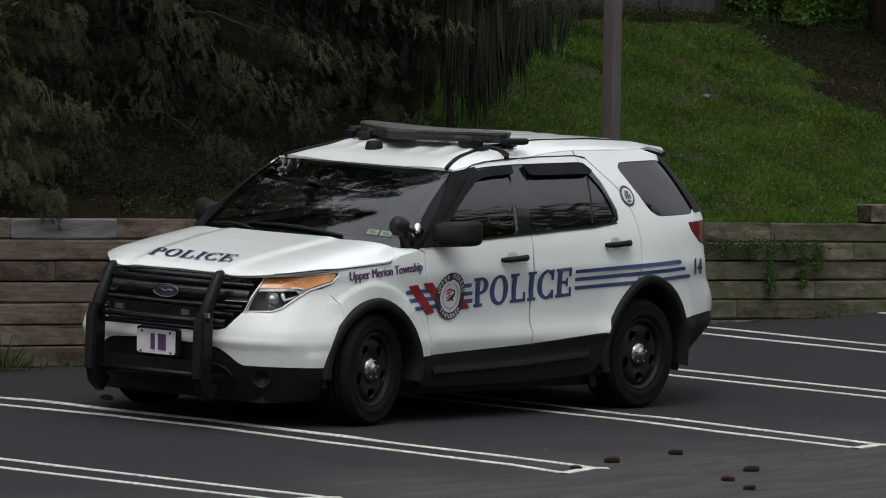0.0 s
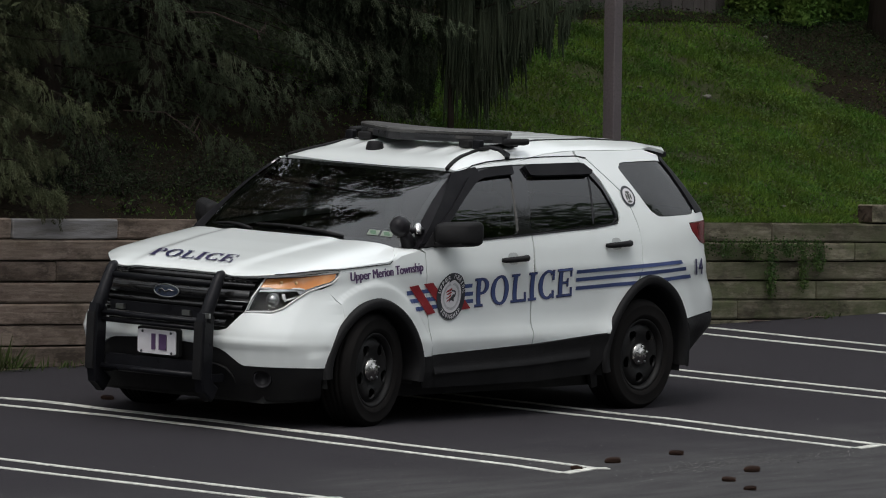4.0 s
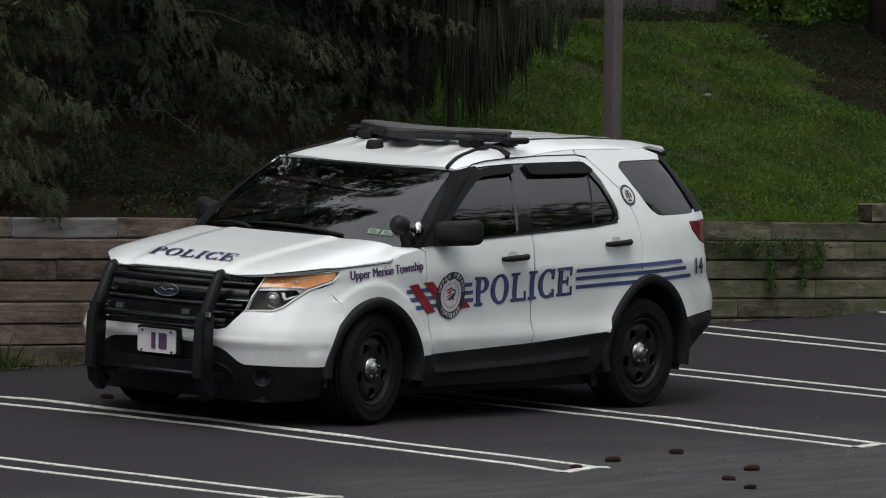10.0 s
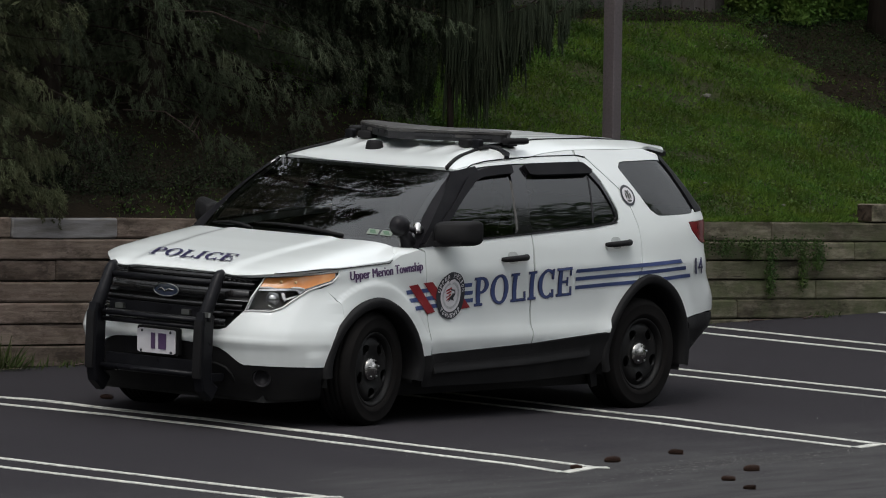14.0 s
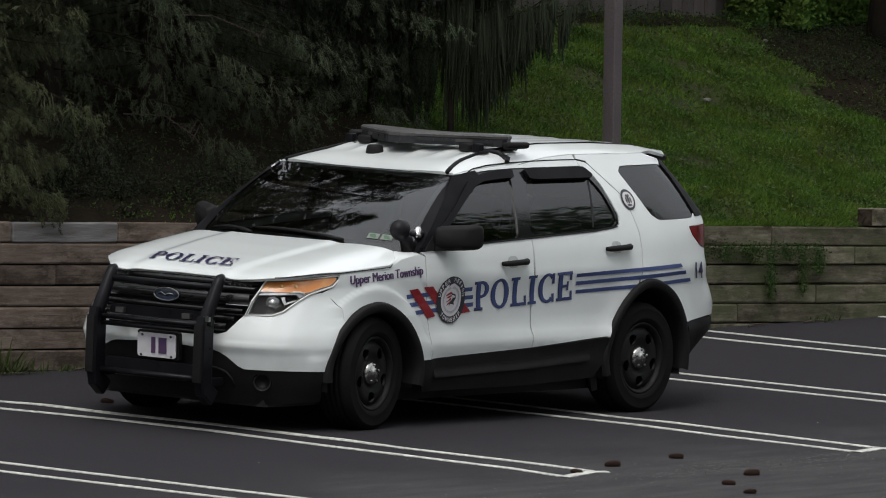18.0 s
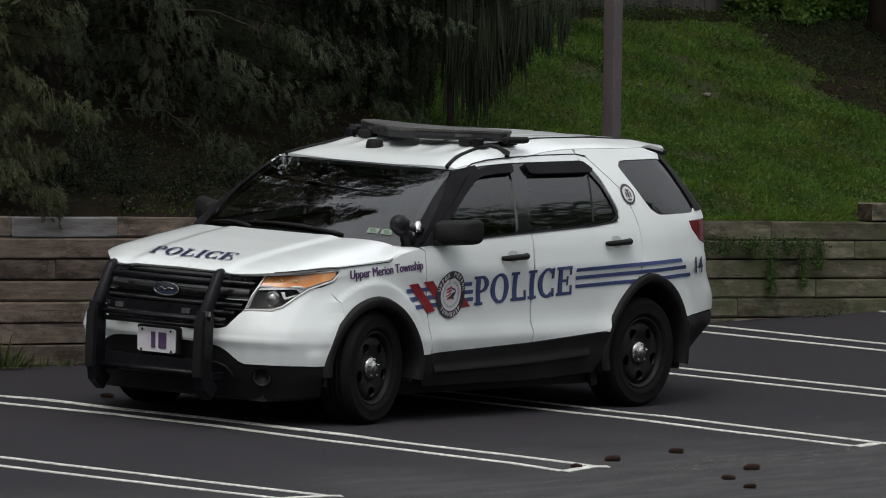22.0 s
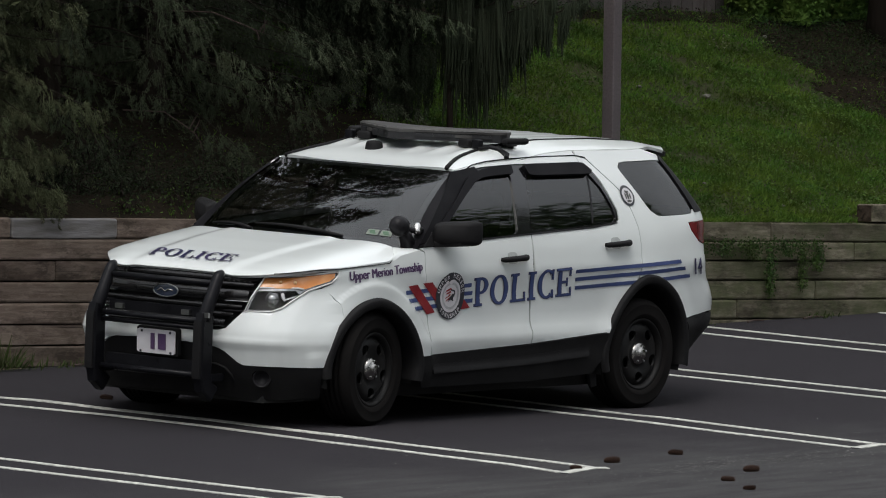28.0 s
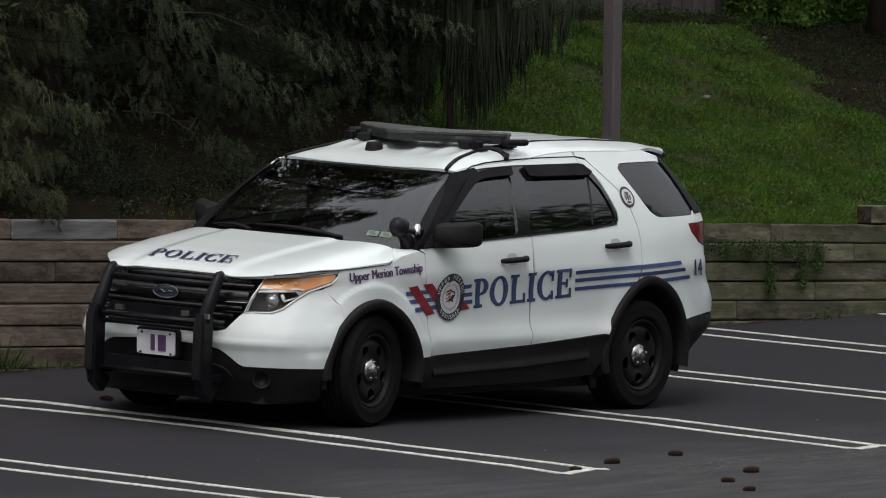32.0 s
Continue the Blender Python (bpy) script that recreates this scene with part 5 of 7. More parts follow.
def arch(which, t0, t1, n=24, grow=0.0):
    return [arch_point(which, radians(t0 + (t1 - t0) * k / n), grow) for k in range(n + 1)]


# --- painted panels of the sides ---
BELT = [(0.47, 1.112), (0.80, 1.134), (1.28, 1.157), (1.712, 1.179), (2.335, 1.20), (2.56, 1.216)]
fender = [(-0.300, 0.984), (-0.312, 0.938), (-0.348, 0.905), (-0.418, 0.880), (-0.353, 0.824), (-0.305, 0.772)] + arch(ARCH_F, 131, 9, 22, 0.002) + [(0.556, 0.431), (0.541, 0.681), (0.503, 0.97), (0.508, 1.085), (0.46, 1.102), (0.27, 1.072), (0.215, 1.046), (0.15, 1.024), (-0.118, 0.998)]
door_front = [(0.564, 0.434), (1.622, 0.471), (1.622, 0.94), (1.640, 1.170)] + BELT[2::-1] + [(0.514, 1.09), (0.510, 0.97), (0.549, 0.681)]
door_rear = [(1.631, 0.471), (2.412, 0.520)] + arch(ARCH_R, 162, 108, 10, 0.002) + [(2.796, 0.945), (2.812, 1.055), (2.815, 1.2), (2.772, 1.398), (2.516, 1.630), (2.42, 1.648), (2.437, 1.612),
             (2.511, 1.582), (2.578, 1.487), (2.648, 1.297), (2.634, 1.244), (2.566, 1.216), (2.335, 1.20), (1.712, 1.179), (1.650, 1.174)]


def pair_panel(name, poly, holes=(), label="", material=PAINT, **kw):
    return pair(name, sheet(poly, side, LEFT, holes=holes, **kw), material, label)


shoulder = [(-0.300, 0.984), (-0.118, 0.998), (0.15, 1.024), (0.215, 1.046), (0.27, 1.072), (0.46, 1.102)]
HOOD_SIDE = [(-0.612, 0.790), (-0.485, 0.848), (-0.319, 0.893), (-0.118, 0.918), (0.146, 0.942), (0.226, 0.915), (0.299, 0.843)]
LIP = table(((0, -0.785), (0.2, -0.790), (0.38, -0.792), (0.5, -0.786), (0.6, -0.769), (0.665, -0.740), (0.74, -0.682), (0.79, -0.612), (0.84, -0.521), (0.86, -0.47)), 0.06)
HOOD_FRONT = [(LIP(y), y) for y in (0, 0.15, 0.3, 0.4, 0.5, 0.56, 0.61, 0.66, 0.70, 0.735, 0.77)]
HOOD_BACK = [(0.255, 0.70), (0.22, 0.5), (0.205, 0.3), (0.21, 0.0)]


def blend_strip(a, b, n=26, m=6, crown=0.010):
    """A rounded surface between two edges in space."""
    def at(line, t):
        d = [0.0]
        for p, q in zip(line, line[1:]):
            d.append(d[-1] + (Vector(q) - Vector(p)).length)
        s = t * d[-1]
        for k in range(len(line) - 1):
            if s <= d[k + 1] or k == len(line) - 2:
                u = (s - d[k]) / max(1e-9, d[k + 1] - d[k])
                return Vector(line[k]).lerp(Vector(line[k + 1]), u)
    vs, fs = [], []
    for i in range(n + 1):
        p, q = at(a, i / n), at(b, i / n)
        for j in range(m + 1):
            u = j / m
            v = p.lerp(q, u)
            v.z += crown * math.sin(math.pi * u)
            vs.append(v)
    for i in range(n):
        for j in range(m):
            c = i * (m + 1) + j
            fs.append((c, c + m + 1, c + m + 2, c + 1))
    return vs, fs


def fender_lot():
    strip_ = blend_strip([side(x, z) for x, z in shoulder], [hood(x, -y) for x, y in HOOD_SIDE[2:]] + [(0.44, -0.82, 1.10)])
    base = sheet(fender, side, LEFT, rim=True, step=0.016)
    return joined(base, strip_)


wing_lot = fender_lot()
put("fender", wing_lot, PAINT)
put("fender", far_side(wing_lot), PAINT)
pair_panel("front_door", door_front)
pair_panel("rear_door", door_rear)

QUARTER_GLASS = chaikin([(2.80, 1.603), (3.377, 1.606), (3.436, 1.54), (3.545, 1.266), (3.08, 1.258), (3.0, 1.30)], 3, 0.12)
TAIL_LAMP = [(3.421, 1.205), (3.70, 1.214), (3.70, 1.06), (3.618, 1.064), (3.521, 1.088), (3.441, 1.156)]
quarter = arch(ARCH_R, 106, 25, 22, 0.002) + [(3.337, 0.586), (3.60, 0.612), (3.80, 0.62), (3.84, 0.75), (3.80, 0.95), (3.76, 1.055), (3.612, 1.058), (3.517, 1.083), (3.436, 1.154), (3.415, 1.210), (3.71, 1.219), (3.74, 1.25), (3.70, 1.272),
           (3.56, 1.268), (3.465, 1.54), (3.40, 1.612), (3.40, 1.640)] + [(x, roof_edge(x)[1] - 0.004) for x in (3.2, 2.9, 2.6, 2.43)] + [(2.425, 1.652), (2.522, 1.636), (2.779, 1.402), (2.822, 1.2), (2.819, 1.055), (2.803, 0.945)]
pair_panel("quarter_panel", quarter, [shrink(QUARTER_GLASS, -0.004)])
rail = [(1.05, 1.582), (1.19, 1.583), (1.28, 1.591), (1.42, 1.601), (1.70, 1.611), (2.43, 1.614), (2.415, 1.65)] + [(x, roof_edge(x)[1] - 0.003) for x in (2.4, 2.1, 1.8, 1.5, 1.3, 1.15, 1.06)]
pair_panel("roof_rail", rail, step=0.03)

# --- black window surrounds and side glass ---
SURROUND = [(0.452, 1.120), (1.033, 1.577), (1.186, 1.577), (1.28, 1.585), (1.42, 1.595), (1.701, 1.605), (2.437, 1.607), (2.505, 1.577), (2.572, 1.485), (2.640, 1.297), (2.627, 1.249), (2.562, 1.222), (2.335, 1.206), (1.712, 1.185), (1.281, 1.163), (0.80, 1.140)]
GLASS_F = chaikin([(0.650, 1.152), (0.785, 1.262), (0.90, 1.340), (1.096, 1.448), (1.235, 1.512), (1.32, 1.532), (1.646, 1.552), (1.586, 1.401), (1.516, 1.182), (1.104, 1.164)], 2, 0.08)
GLASS_R = chaikin([(1.792, 1.545), (2.476, 1.548), (2.555, 1.453), (2.602, 1.327), (2.610, 1.255), (2.56, 1.230), (1.648, 1.191)], 2, 0.08)
pair_panel("window_surround", SURROUND, [GLASS_F, GLASS_R], material=PILLAR_GLOSS, lift=-0.004)
pair("front_window", sheet(shrink(GLASS_F, -0.006), side, LEFT, lift=-0.014, thick=0.005), DOOR_GLASS)
pair("rear_window", sheet(shrink(GLASS_R, -0.006), side, LEFT, lift=-0.014, thick=0.005), DARK_GLASS)
pair("quarter_window", sheet(QUARTER_GLASS, side, LEFT, lift=-0.004, thick=0.006), DARK_GLASS)
pair("window_divider", sheet([(2.465, 1.528), (2.482, 1.528), (2.360, 1.232), (2.343, 1.232)], side, LEFT, lift=-0.0125, thick=0.004), BLACK_GLOSS)
pair("wind_deflector", sheet(chaikin([(0.676, 1.236), (0.906, 1.372), (1.150, 1.528), (1.320, 1.576), (1.520, 1.596), (1.674, 1.602), (1.658, 1.546), (1.495, 1.541), (1.320, 1.529), (1.224, 1.504), (1.010, 1.392), (0.760, 1.238)], 2, 0.1), side, LEFT, step=0.03, lift=0.018, thick=0.020), PILLAR_DARK)
pair("wind_deflector", sheet(chaikin([(1.795, 1.602), (2.430, 1.604), (2.505, 1.552), (2.476, 1.530), (1.818, 1.530)], 2, 0.1), side, LEFT, lift=0.022, thick=0.024), PILLAR_DARK)
pair("door_frame_cover", sheet([(0.470, 1.136), (0.760, 1.366), (1.030, 1.572), (1.30, 1.603), (1.320, 1.572), (1.150, 1.526), (0.906, 1.370), (0.676, 1.234), (0.60, 1.160)], side, LEFT, step=0.03, lift=0.002), PILLAR_DARK)
pair("belt_moulding", sheet([(0.62, 1.126), (1.28, 1.156), (2.335, 1.198), (2.60, 1.222), (2.59, 1.231), (2.335, 1.207), (1.28, 1.165), (0.66, 1.138)], side, LEFT, lift=0.006, thick=0.02), BLACK_GLOSS)
pair("tailgate_edge", sheet([(3.408, 1.634), (3.47, 1.62), (3.60, 1.45), (3.70, 1.276), (3.536, 1.268), (3.486, 1.39), (3.432, 1.525), (3.411, 1.560), (3.376, 1.609)], side, LEFT, lift=0.007, step=0.03), PILLAR_DARK)

# pillars beside the windshield
apillar = blend_strip([side(0.452 + (1.033 - 0.452) * k / 10, 1.120 + (1.579 - 1.120) * k / 10) for k in range(11)], [screen(-0.862, k / 10) for k in range(11)], 20, 4, 0.0)
pair("windshield_pillar", apillar, PILLAR_DARK)

# --- windshield, hood, roof ---
put("windshield", sheet([(-0.862, 0.0), (0.862, 0.0), (0.862, 0.995), (-0.862, 0.995)], screen, (-1, 0, 1), step=0.06, thick=0.005), SCREEN_GLASS)
put("windshield_border", sheet([(-0.872, -0.02), (0.872, -0.02), (0.872, 1.005), (-0.872, 1.005)], screen, (-1, 0, 1), step=0.06, holes=[chaikin([(-0.81, 0.10), (0.81, 0.10), (0.81, 0.955), (-0.81, 0.955)], 2, 0.06)], lift=-0.018, thick=0.003), BLACK_GLOSS)
put("cowl", sheet([(0.16, -0.66), (0.16, 0.66), (0.36, 0.83), (0.50, 0.86), (0.42, 0.78), (0.33, 0.5), (0.30, 0), (0.33, -0.5), (0.42, -0.78), (0.50, -0.86), (0.36, -0.83)], lambda x, y: (x, y, 1.108 - 0.05 * (y / 0.8) ** 2), (0, 0, 1)), BLACK_PLASTIC)
hood_half = HOOD_FRONT + HOOD_SIDE + HOOD_BACK
hood_outline = hood_half + [(x, -y) for x, y in hood_half[-2:0:-1]]
put("hood", sheet(hood_outline, hood, (0, 0, 1), step=0.022, thick=0.025, lift=-0.002), PAINT)


def rolled_lip():
    """The hood's front edge, rolled over and under."""
    vs, fs = [], []
    ys = np.linspace(-0.835, 0.835, 61)
    for y in ys:
        p, full = Vector(hood(LIP(abs(y)), y)), 0.35 + 0.65 * (1 - smooth_step(0.66, 0.83, abs(y)))
        for dx, dz in ((0.012, 0.0005), (0.0, -0.001), (-0.005, -0.004), (-0.0065, -0.008), (-0.005, -0.012), (0.001, -0.014), (0.03, -0.014)):
            vs.append(p + Vector((dx, 0, dz * full)))
    for k in range(len(ys) - 1):
        for q in range(6):
            c = k * 7 + q
            fs.append((c, c + 7, c + 8, c + 1))
    return vs, fs


put("hood_lip", rolled_lip(), PAINT)


def ribbed_roof(x, y):
    q = roof(x, y)
    rib = sum(math.exp(-((abs(y) - c) / 0.030) ** 2) for c in (0.14, 0.32, 0.50))
    return (x, y, q[2] + 0.015 * rib * smooth_step(1.25, 1.5, x) * (1 - smooth_step(3.2, 3.5, x)))


DITCH = [(1.058, -0.664), (1.15, -0.624), (1.252, -0.586), (1.339, -0.560), (1.495, -0.540), (1.695, -0.518), (2.2, -0.49), (2.8, -0.50), (3.3, -0.49)]
roof_side = [(x, roof_edge(x)[0]) for x in (1.08, 1.15, 1.3, 1.5, 1.8, 2.1, 2.4, 2.7, 3.0, 3.2, 3.35)] + [(3.46, 0.62), (3.56, 0.52), (3.64, 0.3), (3.67, 0.0)]
roof_outline = [(0.992, 0.0), (0.999, 0.2), (1.019, 0.4), (1.040, 0.55), (1.062, 0.655)] + roof_side
put("roof", sheet(roof_outline + [(x, -y) for x, y in roof_outline[-2:0:-1]], ribbed_roof, (0, 0, 1), step=0.035, thick=0.02), PAINT)
pair("roof_seam", tube([Vector(ribbed_roof(x, y)) + Vector((0, 0, 0.001)) for x, y in DITCH], [0.015, 0.015, 0.015, 0.015, 0.014, 0.012, 0.006, 0.005, 0.004], 6), BLACK_PLASTIC)
pair("roof_seam", tube([Vector(side(x, z)) for x, z in ((1.185, 1.583), (1.283, 1.613), (1.44, 1.632), (1.69, 1.645), (2.06, 1.653), (2.42, 1.654), (2.515, 1.640))], 0.0045, 5), BLACK_PLASTIC)

# --- rear end ---
def tail_face(w, z):
    y = w * half(TAIL(z) - 0.10, z)
    return (TAIL(z) - 0.10 + 0.10 * (1 - abs(w) ** 3), y, z)


put("tailgate", sheet([(-1, 0.62), (1, 0.62), (1, 1.26), (-1, 1.26)], tail_face, (1, 0, 0), step=0.08), PAINT)
put("rear_window_glass", sheet([(-1, 1.265), (1, 1.265), (1, 1.60), (-1, 1.60)], tail_face, (1, 0, 0), step=0.08), DARK_GLASS)
put("spoiler", sheet([(3.40, -0.60), (3.40, 0.60), (3.57, 0.56), (3.68, 0.40), (3.72, 0.0), (3.68, -0.40), (3.57, -0.56)], lambda x, y: (x, y, 1.718 - 0.25 * max(0, x - 3.55) ** 2 - 0.05 * (abs(y) / 0.6) ** 2 - 0.02), (0, 0, 1), thick=0.03), BLACK_GLOSS)
rear_low = arch(ARCH_R, 23, 4, 6, 0.002) + [(3.36, 0.30), (3.60, 0.30), (3.74, 0.36), (3.80, 0.60), (3.60, 0.606), (3.34, 0.580)]
pair_panel("rear_bumper_cover", rear_low, material=BLACK_PLASTIC)
put("rear_bumper", sheet([(-1, 0.32), (1, 0.32), (1, 0.618), (-1, 0.618)], tail_face, (1, 0, 0), step=0.08), BLACK_PLASTIC)
pair("tail_lamp", sheet(TAIL_LAMP, side, LEFT, lift=0.004, thick=0.02), RED_LENS)

# --- dark cladding: wheel arch lips and sills ---
def arch_lip(which, t0, t1):
    """A moulded lip: it stands proud of the wing and turns in to the wheel."""
    vs, fs = [], []
    n, prof = 40, ((0.008, -0.010), (0.002, 0.004), (-0.002, 0.012), (-0.012, 0.017), (-0.045, 0.014), (-0.060, 0.004), (-0.062, -0.05), (-0.062, -0.16))
    for i in range(n + 1):
        t = radians(t0 + (t1 - t0) * i / n)
        for g, o in prof:
            x, z = arch_point(which, t, g)
            base = 0.967 * TAPER(max(0.0, x - NOSE(0.6)) / REACH(0.6)) * TUCK(max(-1.6, x - TAIL(0.7)))
            vs.append((x, -base - flare(x, max(0.42, z)) - o, z))
    k = len(prof)
    for i in range(n):
        for j in range(k - 1):
            c = i * k + j
            fs.append((c, c + 1, c + k + 1, c + k))
    return vs, fs


pair("wheel_arch_trim", arch_lip(ARCH_F, 187, -14), BLACK_PLASTIC)
pair("wheel_arch_trim", arch_lip(ARCH_R, 196, -10), BLACK_PLASTIC)
pair("sill_cladding", sheet([(0.44, 0.428), (1.56, 0.463), (2.43, 0.515), (2.405, 0.36), (2.33, 0.25), (1.65, 0.225), (0.52, 0.225), (0.46, 0.30)], side, LEFT, step=0.03, lift=0.006), BLACK_PLASTIC)
def ledge(x, z):
    """The step along the sill, leaning out towards its lower edge."""
    low = float(np.interp(x, (0.60, 1.59, 2.20), (0.312, 0.334, 0.364)))
    out = 1 - min(1.0, max(0.0, (z - low - 0.010) / 0.048))
    return (x, -half(x, z) - 0.002 - 0.018 * out * out, z)


pair("sill_step", sheet([(0.60, 0.372), (1.586, 0.394), (2.16, 0.425), (2.235, 0.468), (2.29, 0.470), (2.245, 0.366), (1.59, 0.334), (0.60, 0.312)], ledge, LEFT, step=0.014, lift=0.006, thick=0.012), BLACK_PLASTIC)
pair("mud_flap", sheet([(2.36, 0.30), (2.44, 0.34), (2.46, 0.16), (2.40, 0.15)], lambda x, z: (x, -0.90 + 0.02 * z, z), LEFT, thick=0.02), BLACK_PLASTIC)

# --- nose ---
FRONT = (-1, 0, 0)
def arch_w(z):
    """Where the bumper meets the wheel arch, as a share of the half width."""
    cx, cz, a, b = ARCH_F
    high = (max(0.0, z - cz) / (b + 0.001)) ** (1 / FULL)
    x = cx - (a + 0.001) * math.sqrt(max(0.0, 1 - high * high)) ** FULL
    return -TAPER((x - NOSE(z)) / REACH(z))


nose_half = [(0, 0.515), (-0.207, 0.512), (-0.403, 0.500), (-0.46, 0.487), (-0.505, 0.466), (-0.545, 0.436), (-0.585, 0.405), (-0.625, 0.389), (-0.845, 0.389)] + [(arch_w(z), z) for z in (0.388, 0.43, 0.48, 0.53, 0.58, 0.63, 0.68, 0.72)] + [(-0.955, 0.768), (-0.934, 0.822), (-0.902, 0.878),
             (-0.882, 0.868), (-0.851, 0.844), (-0.832, 0.800), (-0.805, 0.754), (-0.762, 0.728), (-0.605, 0.723), (-0.55, 0.66), (-0.51, 0.615), (-0.45, 0.600), (0, 0.606)]
put("front_bumper_cover", sheet(nose_half + [(-a, b) for a, b in nose_half[-2:0:-1]], front, FRONT, step=0.020, thick=0.03), PAINT)
val_half = [(0, 0.510), (-0.2, 0.507), (-0.4, 0.495), (-0.458, 0.482), (-0.502, 0.461), (-0.542, 0.431), (-0.582, 0.400), (-0.625, 0.384), (-0.845, 0.384), (arch_w(0.383), 0.383), (arch_w(0.30), 0.30), (-0.952, 0.185), (-0.80, 0.170), (-0.628, 0.165), (-0.366, 0.175), (0, 0.18)]
fog_hole = ellipse(-0.727, 0.31, 0.060, 0.052, 0, 360, 20)[:-1]
put("front_valance", sheet(val_half + [(-a, b) for a, b in val_half[-2:0:-1]], front, FRONT, step=0.04, thick=0.03, lift=-0.004, holes=[fog_hole, [(-a, b) for a, b in fog_hole]]), BLACK_PLASTIC)
for s in (1, -1):
    c = Vector(front(-0.727 * s, 0.31))
    lamp = put("fog_lamp", ring_lathe([(0.0, 0.035), (0.036, 0.03), (0.044, 0.012), (0.052, -0.004), (0.058, 0.0), (0.058, 0.05)], 24, "x"), BLACK_GLOSS)
    lamp.matrix_basis = Matrix.Translation(c) @ pose(0, 0, 0, 0, 0, 32 * s)

pair("duct_edge", tube([Vector(front(a, b)) + Vector((-0.004, -0.002, 0)) for a, b in ((-0.34, 0.392), (-0.43, 0.385), (-0.494, 0.364), (-0.528, 0.325), (-0.545, 0.276))], [0.004, 0.008, 0.010, 0.008, 0.004], 8), BLACK_PLASTIC)

GRILLE = [(0.615, 0.94), (0.60, 0.73), (0.50, 0.622), (0.44, 0.606), (-0.44, 0.606), (-0.50, 0.622), (-0.60, 0.73), (-0.62, 0.942), (-0.4, 0.965), (0, 0.972), (0.4, 0.965)]
put("grille_back", sheet(GRILLE, front, FRONT, step=0.08, lift=-0.05), LINER)


def grille_bar(z, height, w0, w1, proud, sag=0.0):
    n = 20
    vs, fs = [], []
    for i in range(n + 1):
        w = w0 + (w1 - w0) * i / n
        zc = z + sag * (1 - (w / 0.6) ** 2)
        x, y, _ = front(w, zc)
        for dx, dz in ((0.04, -0.5), (-proud, -0.45), (-proud - 0.006, 0.0), (-proud, 0.45), (0.04, 0.5)):
            vs.append((x + dx, y, zc + dz * height))
    for i in range(n):
        for j in range(4):
            c = i * 5 + j
            fs.append((c, c + 5, c + 6, c + 1))
    return vs, fs


for z, h, wide, proud in ((0.915, 0.036, 0.618, -0.022), (0.885, 0.026, 0.612, 0.004), (0.818, 0.075, 0.61, 0.006), (0.750, 0.026, 0.59, 0.004), (0.700, 0.030, 0.55, 0.004), (0.645, 0.050, 0.50, 0.0)):
    put("grille_bar", grille_bar(z, h, -wide, wide, proud), GRILLE_GLOSS)
for s in (1, -1):
    for z in (0.915, 0.85, 0.785, 0.725):
        put("grille_fin", grille_bar(z, 0.008, *sorted((0.47 * s, (0.62 - 0.5 * max(0, 0.76 - z)) * s)), 0.008), DULL_METAL if z == 0.785 else BLACK_GLOSS)
    mesh_ring = []
    for i in range(5):
        for j in range(2):
            c = Vector(front(-s * (0.435 + 0.035 * i), 0.925 - 0.026 * j + 0.0))
            vs, fs = ring_lathe([(0.008, -0.006), (0.011, -0.009), (0.014, -0.006), (0.014, 0.0)], 6, "x")
            mesh_ring.append(([Vector(v) + c for v in vs], fs))
    put("grille_mesh", joined(*mesh_ring), GRILLE_GLOSS)

# badge: a plain oval
c = front(0, 0.817)
put("badge", ([(c[0] - 0.022 + 0.004 * (1 if k else 0), 0.098 * math.cos(t), c[2] + 0.038 * math.sin(t)) for k, t in [(1, math.tau * i / 32) for i in range(32)]] + [(c[0] - 0.027, 0, c[2])], [(i, (i + 1) % 32, 32) for i in range(32)]), mat("badge_blue", (0.035, 0.05, 0.09), 0.25, tint=(0.05, 0.065, 0.11), scale=20, coat=1.0))
put("badge_ring", tube([(c[0] - 0.022, 0.100 * math.cos(math.tau * i / 36), c[2] + 0.040 * math.sin(math.tau * i / 36)) for i in range(37)], 0.004, 6), DULL_METAL)
put("badge_script", joined(tube([(c[0] - 0.030, 0.062, c[2] - 0.004), (c[0] - 0.031, 0.03, c[2] + 0.012), (c[0] - 0.031, 0.0, c[2] - 0.006), (c[0] - 0.031, -0.03, c[2] + 0.008), (c[0] - 0.030, -0.065, c[2] + 0.002)], 0.005, 6)), CHROME)

# --- headlamps ---
LAMP = [(-0.644, 0.944), (-0.80, 0.955), (-0.867, 0.967), (-0.908, 0.980), (-0.916, 0.961), (-0.912, 0.914), (-0.863, 0.862), (-0.832, 0.805), (-0.805, 0.756), (-0.762, 0.731), (-0.609, 0.726), (-0.625, 0.815), (-0.640, 0.879)]
AMBER_OUT = [(-0.652, 0.932), (-0.804, 0.946), (-0.906, 0.971), (-0.911, 0.944), (-0.904, 0.920), (-0.866, 0.884), (-0.846, 0.871), (-0.825, 0.877), (-0.640, 0.873)]
LENS = [(-0.645, 0.854), (-0.820, 0.862), (-0.839, 0.842), (-0.825, 0.803), (-0.800, 0.763), (-0.759, 0.744), (-0.629, 0.738)]


